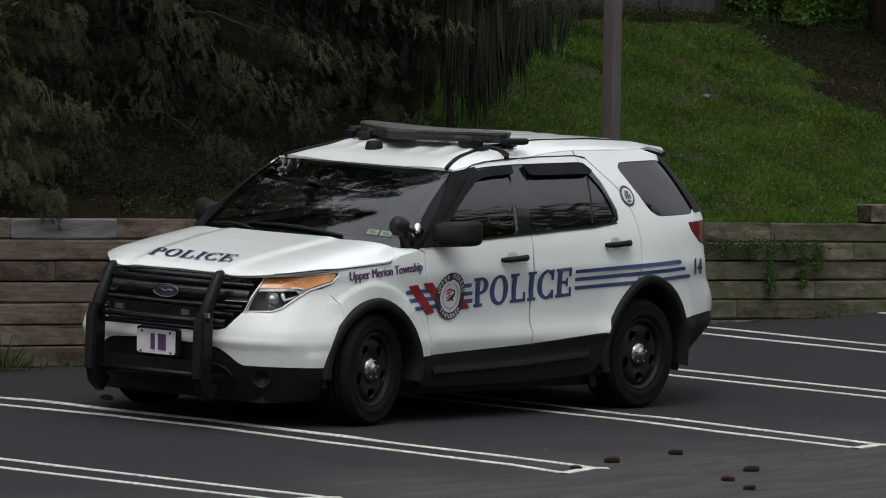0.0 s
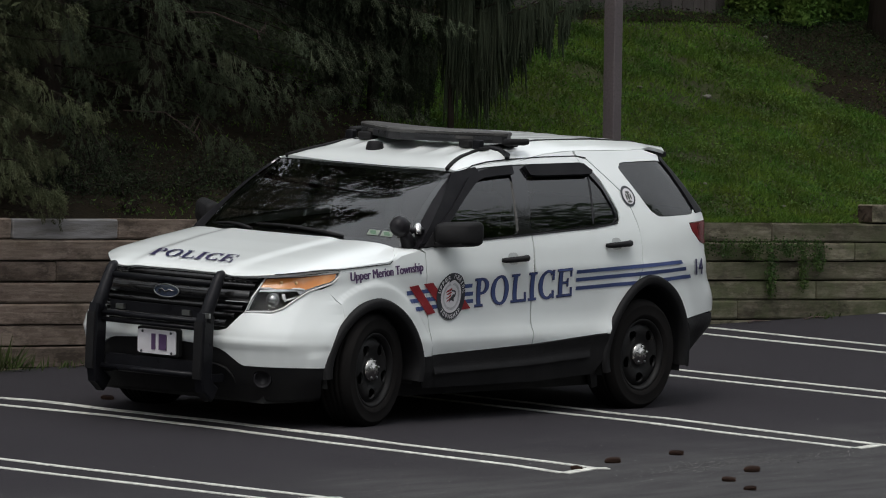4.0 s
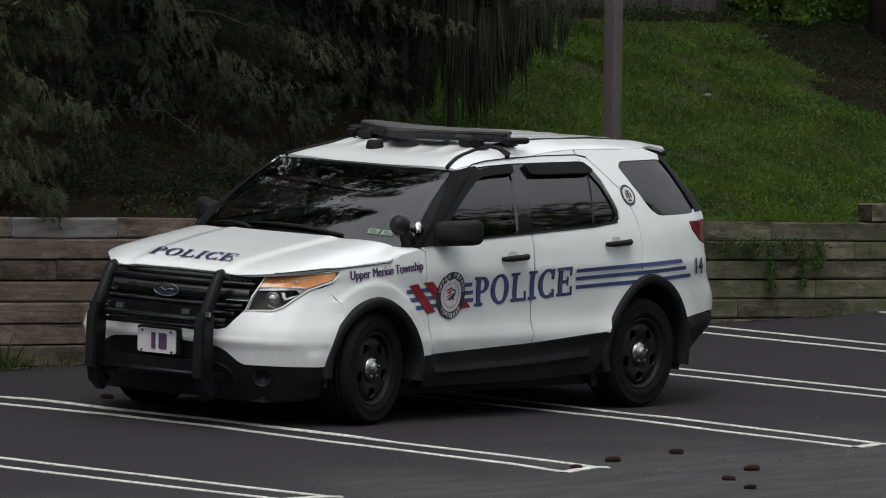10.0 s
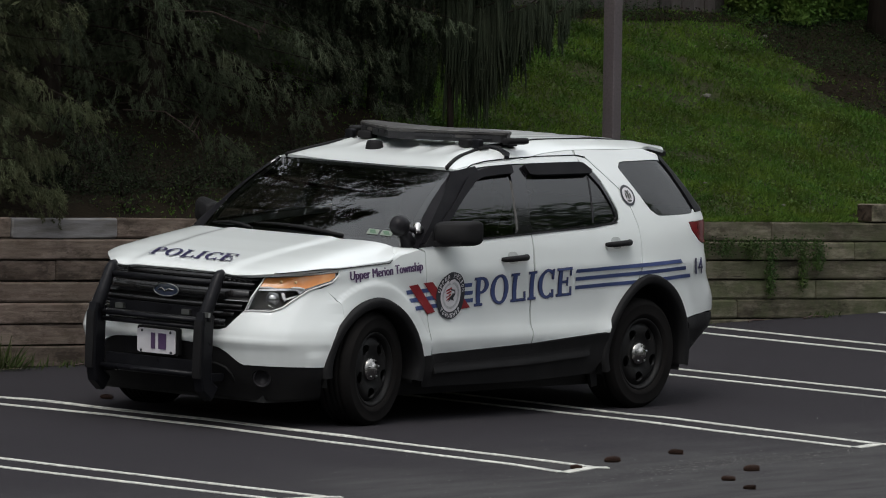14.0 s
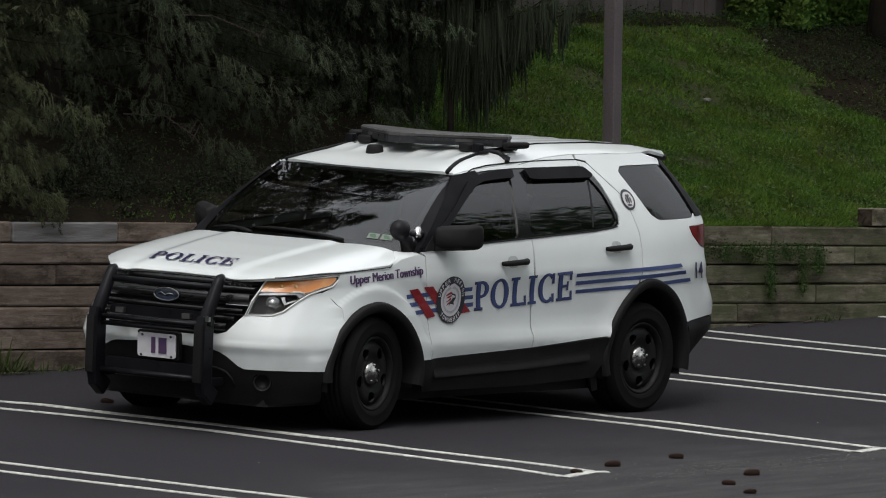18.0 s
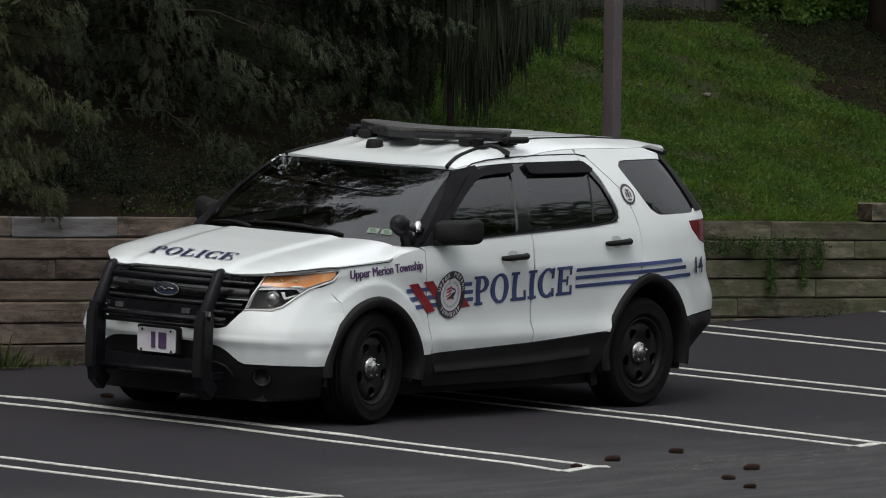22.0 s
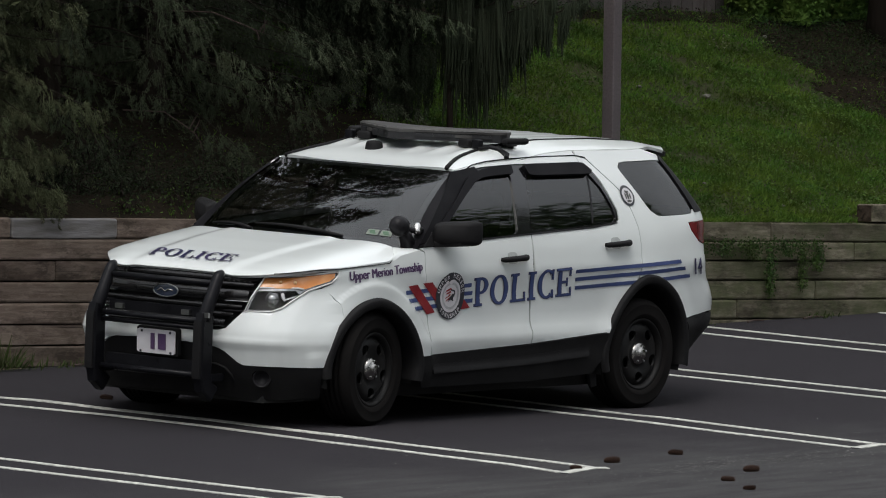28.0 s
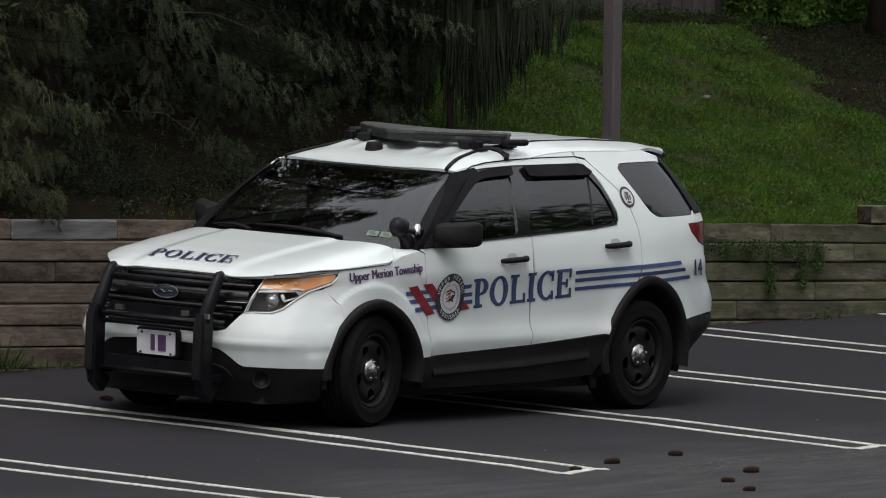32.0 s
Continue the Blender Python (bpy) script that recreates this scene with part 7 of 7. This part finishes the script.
for s in (-1, 1):
    a, b = Vector((1.40, 0.12 * s, 0)), Vector((1.69, 0.545 * s, 0))
    n = Vector((-(b - a).y, (b - a).x, 0)).normalized() * (1 if s > 0 else -1)
    for k in range(4):
        p, q = a.lerp(b, 0.03 + 0.245 * k), a.lerp(b, 0.03 + 0.245 * k + 0.215)
        vs = [p + n * 0.003 + Vector((0, 0, 1.760)), q + n * 0.003 + Vector((0, 0, 1.760)), q + n * 0.003 + Vector((0, 0, 1.780)), p + n * 0.003 + Vector((0, 0, 1.780))]
        vs += [v - n * 0.012 for v in vs]
        put("lamp_module", (vs, [(0, 1, 2, 3), (4, 7, 6, 5), (0, 4, 5, 1), (3, 2, 6, 7), (0, 3, 7, 4), (1, 5, 6, 2)]), LENS_GREY if k != 2 else BAR_GREY, "", bar, False)
    put("edge_wear", tube([a + n * 0.001 + Vector((0, 0, 1.804)), a.lerp(b, 0.55) + n * 0.001 + Vector((0, 0, 1.804)), b + n * 0.001 + Vector((0, 0, 1.804))], [0.0025, 0.0035, 0.002], 5), EDGE_GLINT, "pale line painted as the edge highlight", bar)
    # clamp under the wing, and the bracket's two legs
    rounded("clamp", 0.11, 0.10, 0.05, (1.60, 0.42 * s, 1.732), 0.012, BLACK_PLASTIC, (0, 0, 12 * s), bar)
    for x, y, wide in ((1.555, 0.525, 0.055), (1.835, 0.55, 0.05)):
        z = roof(x, y)[2]
        rounded("mounting_foot", wide, 0.06, 1.762 - z, (x, y * s, (1.762 + z) / 2), 0.010, BLACK_STEEL, (0, 0, 0), bar)
    rounded("foot_pad", 0.10, 0.09, 0.016, (1.84, 0.55 * s, roof(1.84, 0.55)[2] + 0.008), 0.006, BLACK_PLASTIC, (6 * s, 0, 0), bar)
    rounded("foot_pad", 0.10, 0.09, 0.018, (1.58, 0.52 * s, roof(1.58, 0.52)[2] + 0.008), 0.006, BLACK_PLASTIC, (6 * s, 0, 0), bar)
    strap_pts = [Vector((x, y * s, roof(x, y)[2] + 0.006)) for x, y in ((1.60, 0.50), (1.67, 0.53), (1.705, 0.58), (1.705, 0.62))] + [Vector((x, -side(x, z)[1] * s, z)) + Vector((0, 0.006 * s, 0.003)) for x, z in ((1.688, 1.668), (1.668, 1.648))]
    put("hook_strap", tube(strap_pts, [0.017, 0.020, 0.021, 0.021, 0.020, 0.017], 6), BLACK_STEEL, "", bar, False)
    rounded("side_lamp", 0.20, 0.07, 0.042, (1.80, 0.645 * s, 1.752), 0.018, BLACK_PLASTIC, (10 * s, 0, 8 * s), bar)
x, y = 1.335, 0.15
dome = put("roof_aerial", ring_lathe([(0.0, 0.050), (0.035, 0.049), (0.048, 0.044), (0.054, 0.03), (0.058, 0.006), (0.060, -0.01)], 28, "z"), BLACK_PLASTIC, "black puck aerial")
dome.location = (x, y, roof(x, y)[2])

# --- lettering and stripes ---
def on_side(lot, lift, x0=0.0):
    """Lays a flat shape, given in (x, z), on the car's left side."""
    return [(x, side(x, z)[1] - lift, z) for x, z in lot[0]], lot[1]


def flat(poly, holes=()):
    vs, fs = sheet(poly, lambda a, b: (a, 0.0, b), LEFT, step=0.06, holes=holes, rim=False)
    return [(v[0], v[2]) for v in vs], fs


def ring2d(cx, cz, rx, rz, t, t2, a0=0, a1=360, n=36):
    """A band of an ellipse, thick at the sides (t) and thin above and below (t2)."""
    vs, fs = [], []
    for k in range(n + 1):
        a = radians(a0 + (a1 - a0) * k / n)
        vs += [(cx + rx * math.cos(a), cz + rz * math.sin(a)), (cx + (rx - t) * math.cos(a), cz + (rz - t2) * math.sin(a))]
    fs = [(2 * k, 2 * k + 1, 2 * k + 3, 2 * k + 2) for k in range(n)]
    return vs, fs


def rect(x0, z0, x1, z1, g=0.0):
    n = max(1, int((z1 - z0) / 0.3)) if z1 - z0 > x1 - x0 else 1
    vs, fs = [], []
    for k in range(n + 1):
        z = z0 - g + (z1 - z0 + 2 * g) * k / n
        vs += [(x0 - g, z), (x1 + g, z)]
    fs = [(2 * k, 2 * k + 1, 2 * k + 3, 2 * k + 2) for k in range(n)]
    return vs, fs


def serif_letter(ch, g=0.0):
    """A bold roman capital, one unit high, built of stems, bows and serifs; g fattens it."""
    r = lambda *q: rect(*q, g)
    stem = [r(0.10, 0.0, 0.27, 1.0), r(0.0, 0.0, 0.37, 0.06), r(0.0, 0.94, 0.37, 1.0)]
    if ch == "P":
        return stem[:2] + [r(0.0, 0.94, 0.36, 1.0), ring2d(0.32, 0.715, 0.35 + g, 0.285 + g, 0.165 + 2 * g, 0.06 + 2 * g, -90, 90), r(0.24, 0.43, 0.34, 0.49)], 0.70
    if ch == "O":
        return [ring2d(0.42, 0.5, 0.42 + g, 0.52 + g, 0.175 + 2 * g, 0.065 + 2 * g)], 0.86
    if ch == "L":
        return stem + [r(0.27, 0.0, 0.72, 0.065), r(0.655, 0.0, 0.72, 0.30)], 0.74
    if ch == "I":
        return stem, 0.41
    if ch == "C":
        return [ring2d(0.42, 0.5, 0.42 + g, 0.52 + g, 0.175 + 2 * g, 0.065 + 2 * g, 48, 312), r(0.66, 0.66, 0.735, 1.0), r(0.66, 0.0, 0.735, 0.26)], 0.78
    return stem + [r(0.27, 0.0, 0.74, 0.065), r(0.27, 0.935, 0.72, 1.0), r(0.27, 0.47, 0.56, 0.53), r(0.675, 0.0, 0.74, 0.29), r(0.655, 0.72, 0.72, 1.0), r(0.51, 0.36, 0.56, 0.64)], 0.76


def police_word(place, lift_dark, lift_blue, blue, dark, edge=0.022):
    """place(u, v) carries the word's box, 0..1 by 0..1, into space at a given lift."""
    pieces = [serif_letter(ch) for ch in "POLICE"]
    gap = 0.10
    total = sum(w for _, w in pieces) + gap * 5
    at = 0.0
    for ch in "POLICE":
        lots, w = serif_letter(ch)
        fat, _ = serif_letter(ch, edge)
        for shapes, lift, m, nm in ((fat, lift_dark, dark, "letter_outline"), (lots, lift_blue, blue, "letter")):
            vs, fs = joined(*[([(v[0], v[1], 0) for v in q[0]], q[1]) for q in shapes])
            put(nm, ([place((v[0] + at) / total, v[1], lift) for v in vs], fs), m, "", decals, False)
        at += w + gap


decals = part("side_marking", mesh_of("side_marking", *on_side(flat([(2.078, 0.912), (2.075, 0.936), (2.58, 0.951), (3.244, 0.972), (3.259, 0.948), (2.59, 0.927)]), 0.004), False), BLUE_VINYL, car, "blue stripes and lettering")
for poly in ([(2.088, 0.860), (2.085, 0.884), (2.58, 0.899), (3.294, 0.925), (3.308, 0.901), (2.59, 0.875)], [(2.098, 0.804), (2.095, 0.828), (2.60, 0.843), (3.360, 0.873), (3.374, 0.849), (2.602, 0.819)],
             [(0.318, 0.822), (0.312, 0.848), (0.62, 0.860), (0.62, 0.834)], [(0.348, 0.770), (0.338, 0.796), (0.64, 0.808), (0.64, 0.782)], [(0.39, 0.719), (0.382, 0.745), (0.66, 0.757), (0.66, 0.731)],
             [(0.88, 0.850), (0.88, 0.876), (0.985, 0.880), (0.985, 0.854)], [(0.88, 0.798), (0.88, 0.824), (1.005, 0.828), (1.005, 0.802)], [(0.88, 0.750), (0.88, 0.776), (1.012, 0.780), (1.012, 0.754)]):
    put("stripe", on_side(flat(poly), 0.004), BLUE_VINYL, "", decals, False)
for poly in ([(0.339, 0.876), (0.427, 0.885), (0.619, 0.703), (0.532, 0.692)], [(0.482, 0.891), (0.575, 0.896), (0.783, 0.723), (0.695, 0.715)], [(0.86, 0.83), (0.985, 0.721), (0.885, 0.713), (0.84, 0.75)]):
    put("chevron", on_side(flat(poly), 0.0055), RED_VINYL, "red chevron", decals, False)


def side_word(u, v, lift):
    x, z = 1.030 + 1.030 * u - 0.024 * (v - 0.0) , 0.728 + 0.043 * u + 0.180 * v
    return (x, side(x, z)[1] - lift, z)


police_word(side_word, 0.004, 0.006, BLUE_VINYL, NAVY_VINYL)

hood_mark = part("hood_marking", mesh_of("hood_marking", [Vector(hood(-0.592, 0.391)) + Vector((0, 0, 0.004)), Vector(hood(-0.592, 0.387)) + Vector((0, 0, 0.004)), Vector(hood(-0.588, 0.389)) + Vector((0, 0, 0.004))], [(0, 1, 2)]), NAVY_VINYL, car, "navy lettering across the hood")
decals_side, decals = decals, hood_mark


def hood_word(u, v, lift):
    y = 0.362 - 0.671 * u + 0.045 * v
    x = -0.665 + 0.150 * v
    q = hood(x, y)
    return (q[0], q[1], q[2] + lift)


police_word(hood_word, 0.006, 0.0075, NAVY_VINYL, NAVY_VINYL, 0.012)
decals = decals_side


def text_lot(words, fatten=0.0):
    """Words in the built-in font, scaled to a unit box. Returns flat verts and faces."""
    cu = bpy.data.curves.new("words", "FONT")
    cu.body, cu.offset, cu.resolution_u = words, fatten, 3
    ob = bpy.data.objects.new("words", cu)
    me = ob.to_mesh()
    vs = [(v.co.x, v.co.y) for v in me.vertices]
    fs = [tuple(p.vertices) for p in me.polygons]
    ob.to_mesh_clear()
    bpy.data.objects.remove(ob)
    bpy.data.curves.remove(cu)
    a = np.array(vs)
    lo, size = a.min(0), a.max(0) - a.min(0)
    return [tuple((q - lo) / size) for q in a], fs


vs, fs = text_lot("Upper Merion Township", 0.0)
bold = [([(lambda x, z: (x, side(x, z)[1] - 0.005 - 0.0006 * k, z))(-0.221 + 0.0032 * k + 0.686 * u, 0.906 + 0.050 * u + 0.074 * v) for u, v in vs], fs) for k in range(3)]
put("town_lettering", joined(*bold), PURPLE_VINYL, "dark purple lettering", decals, False)
vs, fs = text_lot("14", 0.0)
bold = [([(lambda x, z: (x, side(x, z)[1] - 0.010 - 0.0006 * k, z))(3.430 + 0.0045 * k + 0.096 * u - 0.024 * v, 0.868 + 0.108 * v) for u, v in vs], fs) for k in range(3)]
put("unit_number", joined(*bold), NAVY_VINYL, "navy unit number", decals, False)

# round seal on the front door
SX, SZ = 0.768, 0.804
disc = lambda r, k=1.02: [(SX + r * math.cos(math.tau * i / 40), SZ + r * k * math.sin(math.tau * i / 40)) for i in range(40)]
seal = put("seal", on_side(flat(disc(0.148)), 0.008), INK, "round black and white seal", decals, False)
put("seal_field", on_side(flat(disc(0.104)), 0.0095), PLATE_WHITE, "", decals, False)
put("seal_ring", on_side(ring2d(SX, SZ, 0.086, 0.088, 0.016, 0.016), 0.0105), mat("grey_vinyl", (0.36, 0.36, 0.37), 0.4, tint=(0.46, 0.46, 0.47), scale=60), "", decals, False)
for words, a0, a1, inward in (("UPPER MERION", 172, 8, False), ("TOWNSHIP", 218, 322, True)):
    for k, ch in enumerate(words):
        if ch == " ":
            continue
        a = radians(a0 + (a1 - a0) * (k + 0.5) / len(words))
        vs, fs = text_lot(ch, 0.0 if ch in "MN" else 0.03)
        wide, high = (0.010 if ch == "I" else 0.021), 0.027
        out = []
        for u, v in vs:
            rr = 0.126 + (0.5 - v if inward else v - 0.5) * high
            tt = (0.5 - u if inward else u - 0.5) * wide
            out.append((SX + rr * math.cos(a) + tt * math.sin(a) if not inward else SX + rr * math.cos(a) + tt * math.sin(a), SZ + (rr * math.sin(a) - tt * math.cos(a)) * 1.02))
        put("seal_letter", on_side((out, fs), 0.0105), PLATE_WHITE, "", decals, False)
for k in range(4):
    z = SZ + 0.044 - 0.020 * k
    put("seal_stripe", on_side(flat([(SX - 0.060 + 0.005 * k, z - 0.022), (SX - 0.050 + 0.005 * k, z - 0.008), (SX - 0.004, z + 0.010), (SX + 0.006, z - 0.001), (SX - 0.018, z - 0.011)]), 0.0105), RED_VINYL, "", decals, False)
put("seal_crest", on_side(flat(chaikin([(SX - 0.008, SZ + 0.044), (SX + 0.040, SZ + 0.036), (SX + 0.048, SZ + 0.008), (SX + 0.028, SZ - 0.016), (SX + 0.036, SZ - 0.036), (SX + 0.000, SZ - 0.024), (SX - 0.024, SZ - 0.044), (SX - 0.004, SZ - 0.008), (SX + 0.016, SZ + 0.008), (SX + 0.008, SZ + 0.024)], 2)), 0.0112), INK, "", decals, False)
put("seal_crest", on_side(flat(chaikin([(SX + 0.000, SZ + 0.032), (SX + 0.028, SZ + 0.028), (SX + 0.036, SZ + 0.014), (SX + 0.014, SZ + 0.012)], 2)), 0.0124), PLATE_WHITE, "", decals, False)

# small round emblem behind the rear door
EX, EZ = 2.800, 1.394
emblem = lambda r: [(EX + r * math.cos(math.tau * i / 32), EZ + r * 0.92 * math.sin(math.tau * i / 32)) for i in range(32)]
put("emblem", on_side(flat(emblem(0.072)), 0.005), INK, "small round black emblem", decals, False)
put("emblem_field", on_side(flat(emblem(0.055)), 0.0065), PLATE_WHITE, "", decals, False)
EMBLEM_GREY = mat("emblem_grey", (0.06, 0.06, 0.058), 0.5, tint=(0.10, 0.10, 0.09), scale=30)
for x, z, w, h in ((0, 0.004, 0.011, 0.030), (-0.023, -0.002, 0.008, 0.020), (0.023, -0.002, 0.008, 0.020), (0, -0.034, 0.026, 0.007), (-0.012, 0.026, 0.008, 0.008), (0.013, 0.026, 0.008, 0.008)):
    put("emblem_crest", on_side(flat([(EX + x + w * math.cos(math.tau * i / 10), EZ + z + h * math.sin(math.tau * i / 10)) for i in range(10)]), 0.008), EMBLEM_GREY, "", decals, False)

# ---- small things: cones, weeds, ivy on the wall, twigs ----
def cone_lot(seed):
    rnd = random.Random(seed)
    vs, fs = [], []
    core = tube([(-0.055, 0, 0), (-0.03, 0, 0), (0.02, 0, 0), (0.055, 0, 0)], [0.006, 0.018, 0.017, 0.005], 8)
    lots = [core]
    for ring in range(11):
        x = -0.052 + 0.0105 * ring
        r = 0.021 * math.sin(math.pi * (ring + 1.2) / 13) ** 0.6 + 0.002
        for k in range(8):
            a = math.tau * (k + 0.5 * (ring % 2)) / 8 + rnd.uniform(-0.1, 0.1)
            c, s = math.cos(a), math.sin(a)
            p = Vector((x, r * c * 0.7, r * s * 0.7))
            q = Vector((x + 0.014, (r + 0.006) * c, (r + 0.006) * s))
            t = Vector((0, -s, c)) * 0.0075
            n = Vector((0, c, s)) * 0.002
            lots.append(([p - t, p + t, q + t * 0.5, q - t * 0.5, p + n, q + n * 2], [(0, 1, 2, 3), (0, 4, 5, 3), (1, 2, 5, 4), (2, 3, 5)]))
    return joined(*lots)


def build_cones():
    data = [mesh_of("spruce_cone", *cone_lot(k)) for k in range(3)]
    rnd = random.Random(2)
    spots = ((-0.16, 1.09, 0.9), (-0.87, -3.21, 0.8), (-0.34, -3.09, 1.05), (0.42, -3.02, 0.95), (-0.01, -3.9, 1.1), (-0.61, -4.16, 0.9), (-0.92, -4.54, 0.8))
    for k, (x, y, s) in enumerate(spots):
        ob = part("spruce_cone", data[k % 3], CONE)
        tagged(ob, "brown fallen spruce cone lying on the asphalt", "cone", "fallen cones")
        ob.matrix_basis = pose(x, y, ground_z(x, y) + 0.0136 * s, rnd.uniform(0, 90), rnd.uniform(-6, 6), -38 + rnd.uniform(-35, 35)) @ Matrix.Diagonal((s * 0.80, s * 0.80, s * 0.80, 1))


build_cones()


def build_weeds():
    rng = np.random.default_rng(12)
    # tall grass at the foot of the wall
    for k, (s, n, h) in enumerate(((-0.52, 70, 0.24), (-0.30, 34, 0.14), (0.10, 40, 0.07), (0.45, 40, 0.07), (6.9, 30, 0.06), (8.4, 40, 0.06))):
        x0, y0, _ = wall_point(s, -0.05)
        c = np.stack([x0 + rng.normal(0, 0.10, n), y0 - np.abs(rng.normal(0, 0.05, n)), np.zeros(n)], 1)
        c[:, 2] = [ground_z(p[0], p[1]) - 0.005 for p in c]
        d = unit(rng.normal(0, 0.40, (n, 3)) * (1, 1, 0) + (0.05, -0.25, 1.0)) * (h * rng.uniform(0.4, 1.2, n))[:, None]
        w = unit(np.cross(d, rng.normal(0, 1, (n, 3)))) * rng.uniform(0.003, 0.006, n)[:, None]
        ob = part("grass_tuft", quads("grass_tuft", c, d, w, 1.0), WILD_GRASS)
        tagged(ob, "ragged grass tuft at the foot of the wall", "grass tuft", "tufts at the wall", "stuff")
    # weeds on the edge of the bank, in the trees' shade
    for k, s in enumerate((1.15, 1.75, 2.05, 2.9)):
        x, y, _ = wall_point(s, 0.30 + 0.1 * (k % 2))
        leafy("weed", "low green weed above the timber wall", (x, y, bank_z(x, y)), 120, (0.16, 0.12, 0.10), 0.032, CREEPER, "weed", 90 + k)
    # ivy and moss that hang over the face of the wall
    for k, (s, drop, n, wide) in enumerate(((6.60, 0.10, 90, 0.14), (6.95, 0.20, 150, 0.11), (7.30, 0.10, 110, 0.14), (7.62, 0.12, 150, 0.11), (7.85, 0.40, 200, 0.05), (8.05, 0.10, 110, 0.10), (8.24, 0.36, 180, 0.05), (8.42, 0.22, 160, 0.06), (6.75, 0.08, 60, 0.2))):
        x, y, _ = wall_point(s, -0.012)
        zt = WALL_TOP - 0.13
        n = n * 3
        u = rng.random(n)
        c = np.stack([x + rng.normal(0, wide, n) * (1 - 0.5 * u), y - 0.01 - 0.03 * rng.random(n), zt - drop * u + rng.normal(0, 0.02, n)], 1)
        a = unit(rng.normal(0, 1, (n, 3)) * (1, 0.5, 1) + (0, -0.2, -0.7)) * rng.uniform(0.012, 0.027, n)[:, None]
        w = unit(np.cross(a, rng.normal(0, 0.5, (n, 3)) + (0, 1.5, 0))) * rng.uniform(0.004, 0.009, n)[:, None]
        ob = part("wall_ivy", quads("wall_ivy", c, a, w, 0.6), CREEPER)
        tagged(ob, "small-leaved green creeper hanging on the timber wall", "ivy", "creepers on the wall")


build_weeds()


def build_twigs():
    """Bare dead branches that show among the dark spruces."""
    rnd = random.Random(6)
    for x, y, z, dx, dz in ((3.90, 3.35, 2.62, 0.30, -0.12), (3.62, 3.58, 1.92, 0.10, -0.14)):
        twig = tagged(new("dead_branch"), "bare reddish dead branch among the spruces", "branch")
        twig.location = (x, y, z)
        main = [(-0.5 * dx, 0.5, 0.04), (-0.2 * dx, 0.15, 0.03), (0.4 * dx, 0, 0.5 * dz), (dx, -0.06, dz)]
        part("stem", mesh_of("stem", *tube(main, [0.005, 0.004, 0.0035, 0.0015], 6)), TWIG, twig)
        for k in range(4):
            t = 0.25 + 0.18 * k
            p = Vector(main[2]).lerp(Vector(main[3]), t)
            e = p + Vector((0.10 * rnd.uniform(-0.4, 1), -0.03, 0.12 * rnd.choice((-1, 1)) * rnd.uniform(0.5, 1)))
            part("twig", mesh_of("twig", *tube([p, p.lerp(e, 0.5) + Vector((0.01, 0, 0.01)), e], [0.004, 0.003, 0.0015], 5)), TWIG, twig)
    # scraps of wood and gravel along the wall's foot
    for s, l in ((0.35, 0.35), (6.7, 0.30), (7.6, 0.22), (8.3, 0.3)):
        x, y, _ = wall_point(s, -0.10)
        ob = part("fallen_twig", mesh_of("fallen_twig", *tube([(-l / 2, 0, 0), (0, 0.02, 0.008), (l / 2, -0.01, 0.003)], [0.007, 0.008, 0.004], 6)), TWIG)
        tagged(ob, "dry twig lying along the foot of the wall", "twig")
        ob.matrix_basis = pose(x, y, ground_z(x, y) + 0.009, 0, -2, rnd.uniform(-14, 10))




def build_grit():
    """Pale grit scattered where the stall lines end."""
    rng = np.random.default_rng(31)
    n = 1900
    x, y = rng.normal(0.3, 1.7, n), rng.normal(-3.75, 0.30, n)
    x[900:], y[900:] = rng.normal(0.55, 0.75, n - 900), rng.normal(-3.55, 0.10, n - 900) + 0.06 * np.sin(np.arange(n - 900) * 0.7)
    x[:260], y[:260] = rng.uniform(-4.2, 3.5, 260), rng.uniform(-4.6, -1.5, 260)
    c = np.array([(a, b, ground_z(a, b) + 0.004) for a, b in zip(x, y)])
    a = unit(rng.normal(0, 1, (n, 3)) * (2.0, 0.8, 0.05)) * rng.uniform(0.006, 0.026, n)[:, None]
    w = unit(np.cross(a, (0.0, 0.0, 1.0))) * rng.uniform(0.003, 0.007, n)[:, None]
    ob = part("grit", quads("grit", c, a, w, 0.7), mat("pale_grit", (0.13, 0.128, 0.118), 0.9, tint=(0.26, 0.25, 0.23), scale=20))
    tagged(ob, "pale grit scattered on the asphalt", "grit", kind="stuff")


build_twigs()
build_grit()

build_wall()


def motions():
    """Nothing in the place moves but the camera."""


motions()
